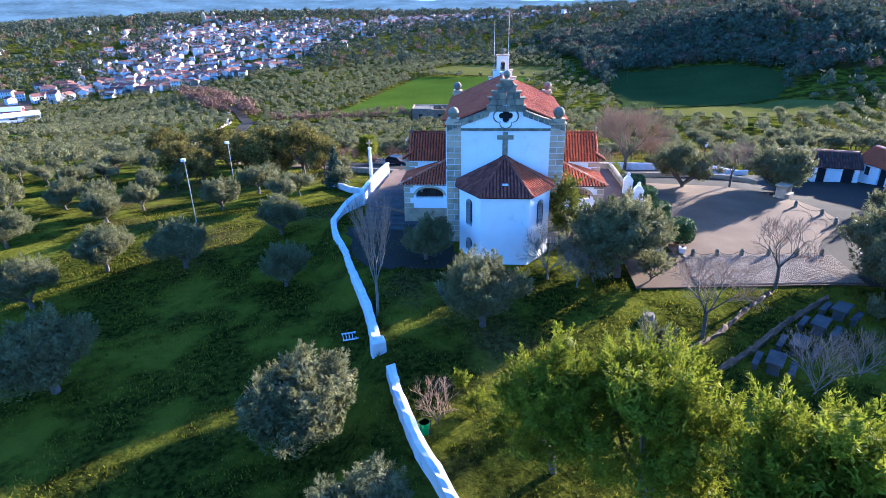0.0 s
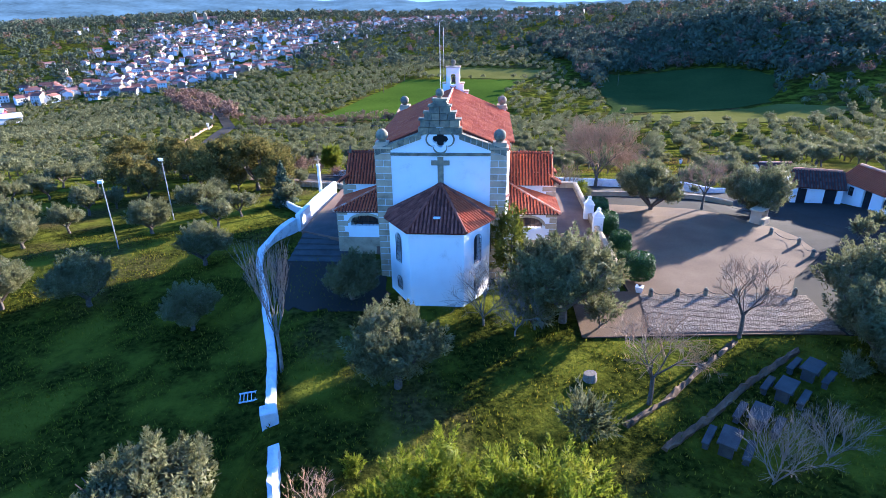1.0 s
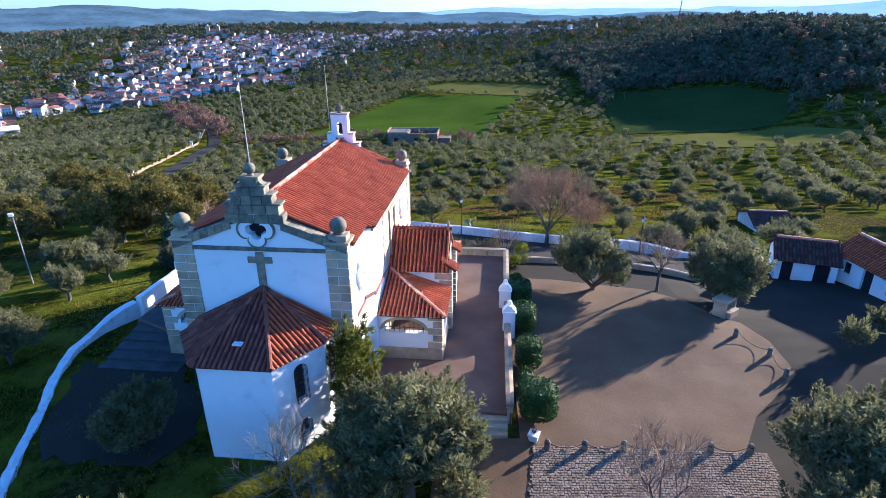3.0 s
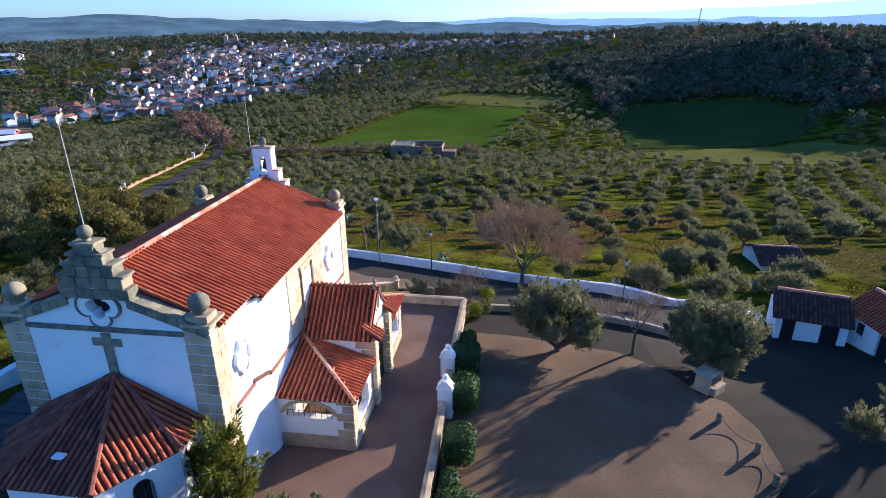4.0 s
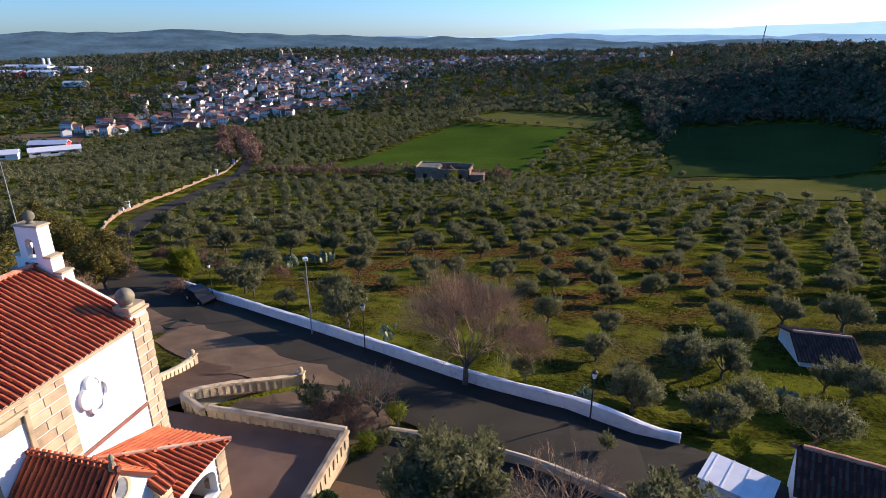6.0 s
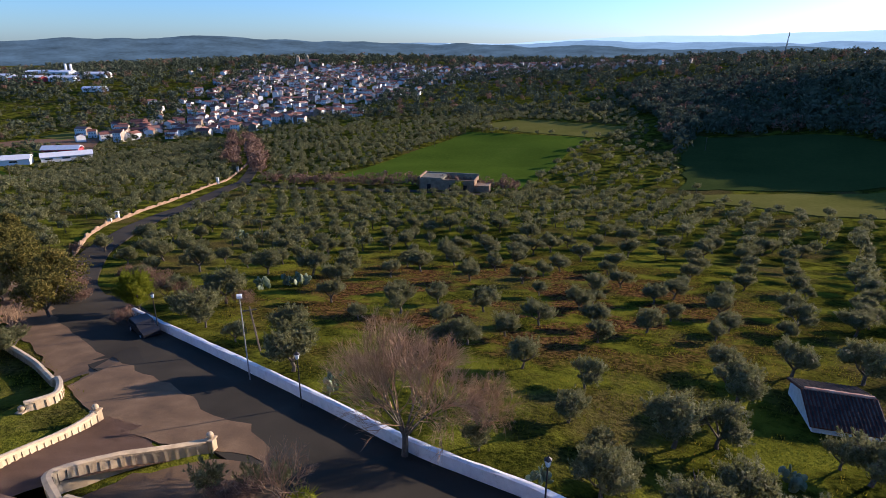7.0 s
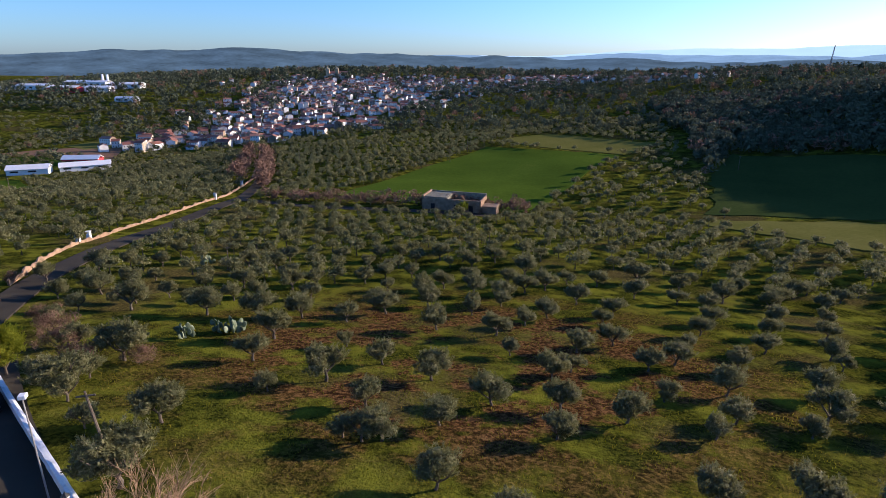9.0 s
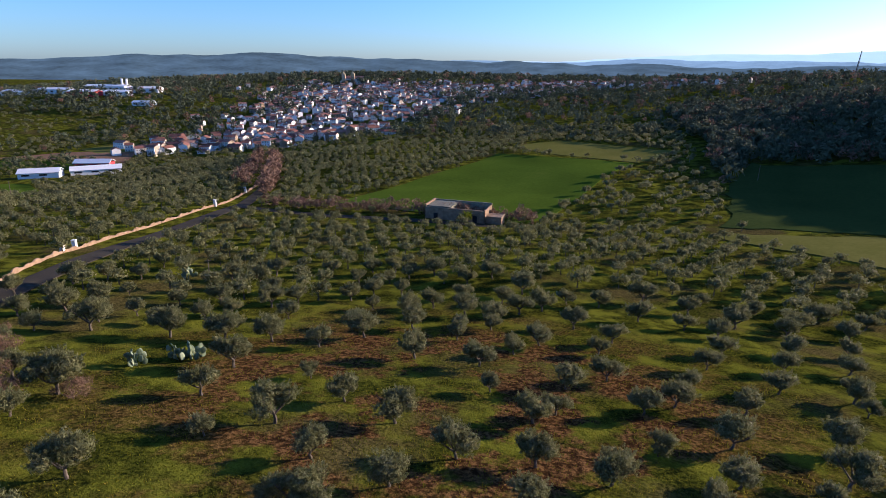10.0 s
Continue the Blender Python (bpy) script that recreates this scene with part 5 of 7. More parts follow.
def bare(name, seed, tall, mat, label, spread=0.55, levels=4, first=5, trunk_r=0.13, fork=0.3, kids=4, thin=0.55):
    """A leafless tree: forking branches down to twigs."""
    rng = random.Random(seed)
    t = thing(name, pose(0, 0, -900), label, "tree")
    trunk, twigs = bmesh.new(), bmesh.new()
    tip = Vector((rng.uniform(-0.1, 0.1), rng.uniform(-0.1, 0.1), tall * fork))
    tube(trunk, [(0, 0, -0.3), tip * 0.5 + Vector((0.04, 0, 0)), tip], [trunk_r * 1.2, trunk_r, trunk_r * 0.85], 7)

    def grow(p, d, ln, r, lev):
        bend = Vector((rng.uniform(-0.3, 0.3), rng.uniform(-0.3, 0.3), rng.uniform(0.0, 0.3)))
        e = p + (d + bend * 0.5).normalized() * ln
        mid = p.lerp(e, 0.5) + Vector((rng.uniform(-1, 1), rng.uniform(-1, 1), 0)) * ln * 0.05
        tube(trunk if lev >= levels - 1 else twigs, [p, mid, e], [r, r * 0.8, r * 0.55], 5 if lev >= levels - 1 else 3, False)
        if lev == 0:
            return
        for _ in range(kids):
            a = rng.uniform(0, 2 * math.pi)
            side = d.cross(Vector((math.cos(a), math.sin(a), 0.3))).normalized()
            nd = (d * (1 - spread * 0.6) + side * spread + Vector((0, 0, 0.18))).normalized()
            grow(p.lerp(e, rng.uniform(0.45, 1.0)), nd, ln * rng.uniform(0.55, 0.75), r * 0.55, lev - 1)

    for k in range(first):
        a = 2 * math.pi * k / first + rng.uniform(-0.3, 0.3)
        grow(tip * rng.uniform(0.7, 1.0), Vector((math.cos(a) * spread, math.sin(a) * spread, rng.uniform(0.6, 1.0))).normalized(), tall * (1 - fork) * 0.5, trunk_r * thin, levels - 1)
    part("trunk", trunk, mat, t)
    part("twig_crown", twigs, TWIG if mat is not PALEBARK else PALEBARK, t)
    return t


def plant(proto, x, y, turn=0.0, size=1.0, label="", group="", dz=0.0, squash=1.0):
    ob = copy_thing(proto, pose(x, y, height(x, y) + dz, 0, 0, turn))
    ob.scale = (size, size, size * squash)
    return tagged(ob, label, group=group)


protos = []


def keep(ob):
    protos.append(ob)
    return ob


big_olives = [keep(leafy("olive_tree", s, 2.85, 4.6, 42000, OLIVE, "grey-green olive tree with a broad crown on the grass", "tree", (0.165, 0.056), 0.9, 0.24, rz=2.0, zc=2.5, clump=(18 + s, 1.15, 320, 0.6, 0.26, 0.35))) for s in (1, 2, 3)]
grove_olives = [keep(leafy("olive_tree", 10 + s, 2.15, 3.3, 7000, OLIVE, "grey-green olive tree in the grove", "tree", (0.2, 0.066), 0.7, 0.15, rz=1.35, zc=1.85, clump=(9 + s % 3, 1.0, 120, 0.5, 0.22, 0.4))) for s in range(5)]
evergreen = [keep(leafy("evergreen_tree", 30 + s, 3.0, 7.2, 60000, BRIGHT, "bushy yellow-green evergreen tree on the slope", "tree", (0.17, 0.055), 1.0, 0.2, rz=3.4, clump=(46, 1.05, 420, 0.85, 0.26, 0.35))) for s in (0, 1)]
laurel = keep(leafy("laurel_bush", 40, 1.15, 5.6, 6500, LAUREL, "tall yellow-green laurel bush against the chapel wall", "bush", (0.24, 0.08), 0.5, 0.12, rz=2.7, shoot=(50, 0.9, 0.34, 0.8, 0.3)))
oak = [keep(leafy("oak_tree", 44 + s, 3.4, 6.5, 4500, OAKLEAF, "olive-brown evergreen oak beside the lane", "tree", (0.42, 0.2), 1.2, 0.25, 30, 1.1)) for s in (0, 1)]
shrub = keep(leafy("shrub", 50, 1.0, 1.5, 1300, OLIVE, "grey-green shrub on rough grass", "bush", (0.26, 0.07), 0.2, 0.06, shoot=(26, 0.7, 0.24, 0.9, 0.25)))
greenshrub = keep(leafy("shrub", 51, 0.9, 1.3, 1300, BRIGHT, "low yellow-green shrub in the grass", "bush", (0.24, 0.07), 0.2, 0.06, shoot=(26, 0.7, 0.24, 0.9, 0.25)))
scrub = keep(leafy("shrub", 52, 2.0, 2.2, 1500, BROWNLEAF, "brown leafless winter scrub", "bush", (0.5, 0.04), 0.2, 0.06, 14, 0.8, droop=0.6))
bare_wide = keep(bare("bare_tree", 3, 5.4, BARK, "leafless spreading tree beside the forecourt", 0.6, 5, 5, 0.12, 0.32, 4, 0.45))
bare_bush = keep(bare("bare_tree", 4, 4.2, BARK, "leafless many-stemmed tree on the grass", 0.5, 4, 7, 0.09, 0.08))
poplar = keep(bare("poplar_tree", 5, 7.8, PALEBARK, "tall pale leafless poplar beside the white wall", 0.16, 4, 9, 0.1, 0.3, 4, 0.32))
bare_pale = keep(bare("bare_tree", 14, 4.6, PALEBARK, "pale-twigged leafless tree beside the apse", 0.62, 4, 7, 0.07, 0.16, 4))
bare_tangle = keep(bare("bare_shrub", 15, 3.6, PALEBARK, "tangle of grey leafless shoots beside the picnic tables", 0.45, 4, 10, 0.05, 0.05, 4))
bare_big = keep(bare("bare_tree", 6, 7.4, BARK, "large leafless tree with dense reddish twigs behind the wall", 0.5, 5, 8, 0.17, 0.2, 5, 0.4))



def conifer(seed, tall, r):
    """A dense cone of needle sprays on a straight trunk."""
    rng = np.random.default_rng(seed)
    t = thing("conifer_tree", pose(0, 0, -900), "dark blue-green conical conifer beside the garden wall", "tree")
    part("trunk", tube(bmesh.new(), [(0, 0, -0.3), (0, 0, tall * 0.95)], [0.16, 0.03], 7), BARK, t)
    n = 5200
    h = 1 - np.sqrt(rng.uniform(0, 1, n))
    a = rng.uniform(0, 6.283, n)
    tier = 0.78 + 0.22 * np.sin(h * 26 + 2 * np.sin(a * 3))
    rad = r * (1 - h) * tier * rng.uniform(0.55, 1.05, n)
    c = np.stack([rad * np.cos(a), rad * np.sin(a), 0.4 + h * (tall - 0.4)], axis=1)
    d = np.stack([np.cos(a), np.sin(a), np.full(n, 0.1)], axis=1)
    v, f = leaf_quads(rng, c, d, 0.3, 0.1)
    o = new("crown", raw("crown", v.tolist(), f.tolist(), CONIFER))
    o.parent = t
    return t


conifer_proto = keep(conifer(9, 5.6, 1.9))
plant(conifer_proto, -13.2, 68.5, 0, 1.0)
plant(evergreen[1], -12.6, 96.2, 40, 0.72, "small spiky evergreen tree at the end of the boundary wall")
# round the chapel
HERO = [(big_olives[0], -7.0, 22.0, 20, 1.22), (big_olives[1], -3.0, 14.6, 80, 0.9), (big_olives[1], 2.3, 30.3, 130, 1.1), (big_olives[2], 12.4, 36.6, 50, 1.42), (big_olives[0], -1.2, 39.6, 30, 0.85),
        (big_olives[0], 24.9, 57.2, 200, 1.3), (big_olives[1], 34.3, 55.6, 10, 1.28), (big_olives[2], 31.4, 36.0, 300, 1.45), (big_olives[1], 29.6, 32.4, 220, 1.25), (big_olives[0], 36.5, 31.0, 100, 1.3), (big_olives[1], 37.6, 38.6, 40, 1.4), (big_olives[0], 29.5, 29.0, 10, 1.1)]
MEADOW = [(big_olives[1], -27.8, 42.7, 30, 0.95), (big_olives[2], -30.4, 37.0, 75, 0.95), (big_olives[0], -40.4, 48.9, 140, 0.92), (big_olives[1], -34.4, 54.9, 215, 0.8), (big_olives[0], -42.7, 61.3, 20, 0.76), (big_olives[2], -21.1, 42.3, 160, 1.0),
        (big_olives[1], -23.4, 57.6, 290, 0.88), (big_olives[0], -22.6, 72.0, 60, 0.8), (big_olives[2], -14.8, 48.7, 0, 0.9), (big_olives[1], -11.9, 38.4, 30, 0.8), (big_olives[0], -22.2, 26.6, 10, 1.25)]
for proto, x, y, turn, size in HERO + MEADOW:
    plant(proto, x, y, turn, size, dz=-0.6 * size if x > 20 else -0.25 * size)
for k, (x, y, size) in enumerate(((4.6, 18.6, 0.92), (7.6, 16.4, 1.08), (11.4, 12.6, 1.2), (15.6, 12.4, 1.1), (32.6, 31.0, 0.75))):
    plant(evergreen[k % 2], x, y, 70 * k, size)
plant(laurel, 9.4, 41.2, 0, 1.12)
plant(bare_wide, 22.6, 34.4, 0, 1.0)
plant(bare_wide, 30.0, 56.9, 100, 0.95, "leafless tree standing at the edge of the forecourt")
plant(bare_wide, 15.2, 28.6, 40, 1.0, "leafless spreading tree on the grass slope")
plant(bare_wide, -17.4, 85.7, 60, 0.7, "small leafless tree on the brown verge of the lane")
for k, (x, y, s) in enumerate(((-24.4, 79.0, 1.1), (-20.0, 80.5, 1.2), (-28.5, 82.5, 1.0), (-16.4, 77.8, 0.85), (-33.6, 77.5, 0.75), (-38.6, 82.0, 0.85))):
    plant(oak[k % 2], x, y, 65 * k, s, "dense olive-brown evergreen oak behind the meadow")
plant(bare_tangle, 18.6, 23.4, 0, 1.0)
plant(bare_tangle, 21.8, 24.6, 100, 0.8)
plant(shrub, 11.4, 26.0, 20, 1.5)
for k, (x, y, s) in enumerate(((10.4, 35.4, 1.7), (13.9, 38.2, 1.6), (9.6, 38.4, 1.5), (14.6, 35.8, 1.4))):
    plant(shrub, x, y, 55 * k, s, "dense grey-green shrub under the large olive tree")
plant(bare_pale, 7.4, 36.2, 60, 1.0)
plant(bare_pale, 9.2, 35.0, 160, 0.75)
plant(bare_bush, -0.4, 21.6, 200, 0.55, "small reddish leafless tree beside the white wall")
plant(poplar, -4.3, 32.2, 0, 1.0)
plant(bare_big, 24.0, 72.75, 0, 1.18)
plant(bare_big, 28.6, 75.4, 120, 0.62, "leafless tree behind the boundary wall")
drape("garden_bed", ragged([(8.7, 64.4), (18.2, 62.8), (20.4, 64.9), (19.8, 67.0), (15.8, 69.8), (12.7, 69.6), (9.9, 67.2)], 0.25, 0.8, 31), 0.05, 1.2, LITTER, "planting bed of brown litter below the terrace parapet", "bed", 0.3)
for k, (x, y, z) in enumerate(((16.2, 65.4, 0.6), (17.6, 66.2, 0.7), (18.4, 64.6, 0.55))):
    plant(scrub, x, y, 70 * k, z, "brown leafless shrub in the bed below the parapet")
plant(shrub, 15.0, 66.6, 15, 1.1, "dark grey-green shrub in the bed below the parapet")
plant(bare_bush, 19.2, 66.6, 20, 0.85, "reddish leafless shrub beside the terrace parapet")
for k, (x, y, s) in enumerate(((-24.5, 98, 1.0), (-31, 101, 1.1), (-38, 104, 1.0), (-20, 92, 0.8), (-46, 112, 1.1), (-55, 118, 1.0), (-62, 126, 1.1), (-29, 90, 0.9), (-36, 94, 1.0))):
    plant(oak[k % 2], x, y, 50 * k, s)
for k, (x, y, s) in enumerate(((20.4, 63.3, 0.7), (17, 67.4, 0.9), (18.2, 68.4, 0.8), (39.5, 48.5, 1.2), (42.5, 50.5, 1.1), (44.5, 46.5, 1.3), (38.5, 42.5, 1.0), (26.5, 30.2, 0.9), (29, 27, 1.1), (33, 65.4, 0.6))):
    plant(shrub, x, y, 40 * k, s)
for k, (x, y, s) in enumerate(((1.6, 22.6, 0.8), (2.8, 20.8, 1.0), (0.8, 24.2, 0.7), (40.5, 66.5, 0.8))):
    plant(greenshrub, x, y, 40 * k, s)
plant(greenshrub, 2.5, 235.5, 0, 2.6, "golden-leaved shrub before the ruined house")
for k, (x, y, s) in enumerate(((-27.5, 103.5, 0.95), (-37, 113, 0.9), (-32, 108, 0.8), (-44, 119, 0.9), (-50, 128, 0.9), (-22.5, 99, 0.8), (-30, 101, 1.0), (-9, 100, 1.2), (-4, 103, 0.9), (-15, 104, 1.2), (-20, 108, 1.3), (-26, 112, 1.1), (-11, 92.6, 0.8))):
    plant(scrub, x, y, 40 * k, s)

# the olive grove
FIELDS = [[(-52, 255), (-16, 395), (58, 374), (44, 338), (28, 262), (20, 244), (-20, 246)], [(-10, 418), (16, 452), (86, 414), (60, 377), (8, 400)],
          [(75, 246), (150, 252), (170, 232), (135, 212), (108, 212), (79, 234)], [(78, 254), (150, 262), (178, 300), (155, 350), (112, 374), (96, 330)],
          [(-372, 364), (-314, 384), (-262, 374), (-290, 432), (-324, 458), (-352, 410)], [(-262, 307), (-178, 250), (-192, 238), (-300, 285), (-300, 346), (-245, 355)], [(-14, 232), (24, 232), (24, 246), (-14, 246)], [(-55, 240), (20, 240), (20, 248), (-52, 256)]]
ROAD_BAND = lane(strip(ROAD_LOW, 0, 3), lambda p: 13)
SIDE_BAND = lane(strip([Vector(p) for p in ((-80, 237), (-60, 234), (-40, 233.6), (-20, 234), (12, 235))], 0, 6), lambda p: 10)


def free(x, y):
    if any(inside(x, y, f) for f in FIELDS) or inside(x, y, ROAD_BAND) or inside(x, y, SIDE_BAND):
        return False
    if x > 48 and 79 < y < 93 and x < 64:
        return False
    return True


def grove():
    rng = random.Random(11)
    near, far = [], []
    a = radians(64)
    for i in range(-90, 96):
        for j in range(-75, 80):
            u, v = i * 5.6 + rng.uniform(-1.2, 1.2), j * 6.9 + rng.uniform(-1.1, 1.1)
            x, y = 20 + u * math.cos(a) - v * math.sin(a), 90 + u * math.sin(a) + v * math.cos(a)
            if y < 64 + 0.45 * max(0, 35 - x) and x > -12 or y < 58 or y > 520 or not free(x, y) or rng.random() < 0.06:
                continue
            if x > 38 and y < 80 and x < 50:
                continue
            if x < -12 and y < 110 and rng.random() < 0.2:
                continue
            if abs(x - 20) > 60 + y * 0.85 or (y > 250 and x > 90) or (y > 400 and x < -60 and rng.random() < 0.5):
                continue
            if 30 < x < 92 and 246 < y < 400 and rng.random() < 0.45:
                continue
            if inside(x, y, HAND_ZONE) or any(abs(x - h[0]) < 3.5 and abs(y - h[1]) < 3.5 for h in HAND):
                continue
            d = math.hypot(x - 30, y - 62)
            (near if d < 95 else far).append((d, x, y, rng.random()))
    near.sort()
    return near, far


NEAR_SPOTS = [(-4.3, 94.7, 1.47), (11.7, 83.9, 1.28), (30.5, 89.7, 0.84), (35.7, 86.9, 0.8), (34.1, 80.2, 0.75), (36.0, 77.1, 0.57), (37.0, 73.9, 0.71), (41.2, 79.8, 1.13), (44.1, 80.3, 1.0), (47.3, 86.9, 1.08), (48.2, 93.8, 0.81), (54.1, 93.9, 1.05), (28.3, 74.5, 0.53), (23.4, 94.4, 0.79), (59.5, 93.3, 1.15), (52.5, 77.8, 1.08), (51.4, 79.3, 0.66)]
ORCHARD_A = [(-21.5, 120.9, 1.30), (-10.9, 122.9, 1.19), (-4.1, 124.7, 1.28), (3.1, 116.5, 1.19), (1.4, 126.9, 1.11), (-13.8, 104.9, 0.85), (-6.3, 103.3, 1.30), (-5.2, 98.1, 0.71), (5.4, 108.3, 0.96), (11.5, 101.0, 0.60), (15.3, 105.3, 1.14), (7.5, 92.2, 0.97), (21.9, 94.5, 0.60), (8.1, 127.2, 0.91), (11.6, 133.6, 1.17), (12.6, 116.7, 0.61), (18.7, 112.3, 0.83), (25.1, 109.5, 1.02), (21.3, 100.8, 0.82), (28.4, 99.1, 0.85), (24.9, 94.9, 0.88), (21.0, 127.5, 1.05), (16.5, 140.5, 1.04), (24.1, 136.9, 0.88), (27.6, 143.5, 0.83), (29.2, 127.3, 1.04), (32.4, 133.3, 0.81), (35.2, 138.2, 0.96), (31.8, 120.0, 0.67), (39.5, 123.6, 0.95), (38.9, 116.7, 0.75), (37.0, 114.1, 0.92)]
ORCHARD_B = [(31.9, 105.1, 0.96), (38.1, 105.9, 0.91), (38.0, 99.8, 0.77), (44.8, 142.8, 0.98), (42.9, 137.0, 0.73), (43.8, 127.7, 0.93), (47.2, 119.7, 0.86), (50.4, 122.6, 0.89), (52.3, 128.1, 0.78), (55.6, 135.8, 0.86), (58.5, 142.7, 0.94), (60.0, 152.2, 0.94), (71.0, 159.0, 0.99), (67.9, 147.2, 0.96), (64.7, 138.6, 0.87), (61.9, 130.5, 0.93), (57.1, 123.3, 0.85), (54.1, 115.2, 0.96), (47.7, 111.6, 0.71), (43.7, 105.1, 0.93), (53.1, 108.2, 0.84), (50.7, 104.2, 0.69), (63.5, 117.8, 0.93), (61.5, 111.1, 1.04), (69.3, 130.8, 0.91), (72.7, 141.1, 0.87), (76.0, 150.0, 0.87), (80.4, 161.6, 0.99), (69.2, 127.2, 0.60), (58.9, 107.2, 0.61), (86.0, 169.9, 0.94), (-46.6, 130.5, 1.01)]
ORCHARD_C = [(-27.2, 117.9, 0.76), (-45.1, 139.6, 1.22), (-43.1, 144.7, 1.02), (-32.3, 138.3, 0.75), (-31.0, 131.8, 1.19), (-37.6, 130.0, 0.98), (-35.0, 121.9, 0.88), (-38.6, 147.7, 0.91), (-37.6, 158.4, 1.08), (-42.3, 157.6, 1.00), (-13.0, 132.3, 0.87), (-25.0, 155.4, 1.08), (-19.4, 156.2, 1.08), (-20.4, 163.6, 1.15), (-16.6, 140.7, 1.10), (-21.7, 137.5, 0.79), (-8.8, 143.0, 1.15), (-2.8, 138.2, 0.86), (-13.4, 150.5, 1.01), (-10.4, 168.3, 1.02), (-2.8, 171.8, 1.03), (-2.8, 164.5, 0.89), (1.0, 152.6, 0.94), (8.5, 137.4, 0.93), (6.7, 148.6, 0.75), (3.1, 158.0, 0.93), (1.6, 173.5, 1.04), (3.2, 166.0, 0.83), (5.8, 170.6, 1.03), (7.9, 159.8, 0.91), (10.2, 173.7, 1.30), (15.9, 153.0, 1.10)]
ORCHARD_D = [(14.1, 146.5, 1.17), (22.1, 150.7, 1.19), (23.5, 141.1, 0.82), (27.1, 146.2, 1.19), (30.4, 154.0, 1.16), (33.8, 157.2, 1.19), (37.5, 163.5, 0.88), (29.2, 167.0, 1.30), (26.6, 159.9, 0.99), (19.2, 161.2, 0.90), (17.9, 170.2, 0.97), (22.0, 174.9, 1.20), (39.3, 148.3, 1.06), (43.0, 164.1, 0.99), (49.2, 157.3, 1.19), (50.7, 170.8, 1.30), (55.7, 155.1, 0.88), (57.9, 166.5, 1.03), (61.0, 173.1, 0.78), (68.2, 169.0, 1.13), (78.6, 170.2, 1.21), (74.2, 164.2, 1.15), (64.1, 160.6, 1.30), (81.8, 173.6, 0.87)]
WALL_SPOTS = [(-2.5, 93.2, 0.8), (3.0, 89.6, 0.6), (35.5, 71.8, 0.9), (40.5, 71.0, 1.0), (45.5, 68.5, 1.1), (44.0, 74.0, 0.9)]
HAND = NEAR_SPOTS + WALL_SPOTS + ORCHARD_A + ORCHARD_B + ORCHARD_C + ORCHARD_D
HAND_ZONE = [(-9, 92), (14, 80), (34, 70), (58, 66), (68, 88), (66, 110), (76, 130), (90, 165), (60, 172), (20, 172), (4, 160), (-3, 140), (-18, 122), (-30, 118), (-16, 104)]
GROVE_NEAR, GROVE_FAR = grove()
for k, (x, y, s) in enumerate(HAND):
    plant(grove_olives[k % 5], x, y, 77 * k, max(0.62, min(1.4, s * 1.1)), group="olive grove")
for k, (d, x, y, r) in enumerate(GROVE_NEAR):
    plant(grove_olives[k % 5], x, y, 360 * r, 0.85 + 0.45 * ((r * 7.3) % 1), group="olive grove")


def scatter(name, spots, mat, label, leaves, rx, rz, leaf, seed, trunk=True):
    """Many distant trees as one mesh: clumped crowns of leaf sprays, on short stems where they show."""
    rng = np.random.default_rng(seed)
    V, F, M, n0 = [], [], [], 0
    for x, y, s in spots:
        z = height(x, y)
        r, h = rx * s * rng.uniform(0.9, 1.1), rz * s * rng.uniform(0.9, 1.1)
        if trunk:
            lift = h * 1.05 + 0.4 * s
            pts, out, dirs, scale = clumped(rng, leaves, r, h, lift, 7, r * 0.55, 32, 0.42 * s, 0.32 * s, 0.4)
            v, f = spray_quads(rng, pts, out, dirs, leaf[0] * s * scale, leaf[1] * s * scale)
            w = 0.17 * s
            ring = np.array([(w, 0, -0.3), (-w * 0.5, w * 0.87, -0.3), (-w * 0.5, -w * 0.87, -0.3), (0, 0, lift)])
            f = np.concatenate([f, np.array([(0, 1, 3), (1, 2, 3), (2, 0, 3)]) + len(v)])
            M.append(np.array([0] * leaves + [1, 1, 1]))
            v = np.concatenate([v, ring])
        else:
            pts, d = crown_points(rng, leaves, r, h, h * 1.2, 7, r * 0.5)
            v, f = leaf_quads(rng, pts, d, leaf[0] * s, leaf[1] * s, 0.0, 0.05)
            M.append(np.zeros(leaves, int))
        V.append(v + np.array([x, y, z]))
        F.append(f + n0)
        n0 += len(v)
    ob = new(name, raw(name, np.concatenate(V).tolist(), np.concatenate(F).tolist(), mat))
    ob.data.materials.append(BARK)
    ob.data.polygons.foreach_set("material_index", np.concatenate(M).tolist())
    return tagged(ob, label, "trees", kind="stuff")


mid = [(x, y, 0.85 + 0.45 * r) for d, x, y, r in GROVE_FAR if d < 210]
outer = [(x, y, 0.85 + 0.4 * r) for d, x, y, r in GROVE_FAR if d >= 210]
slope_rng = random.Random(77)
while len(outer) < 2600:
    x, y = slope_rng.uniform(-700, -300), slope_rng.uniform(390, 640)
    if x < -300 - 0.4 * (y - 400) and free(x, y) and y > 400 + 0.15 * abs(x + 400) - 40 and y < 640:
        outer.append((round(x / 7.5) * 7.5 + slope_rng.uniform(-2, 2), y, slope_rng.uniform(0.85, 1.3)))
scatter("olive_grove", mid, OLIVE, "rows of grey-green olive trees on the slope", 520, 2.25, 1.4, (0.38, 0.18), 71)
scatter("distant_olive_grove", outer, OLIVE, "distant rows of olive trees below the town", 170, 2.45, 1.5, (0.66, 0.36), 72)


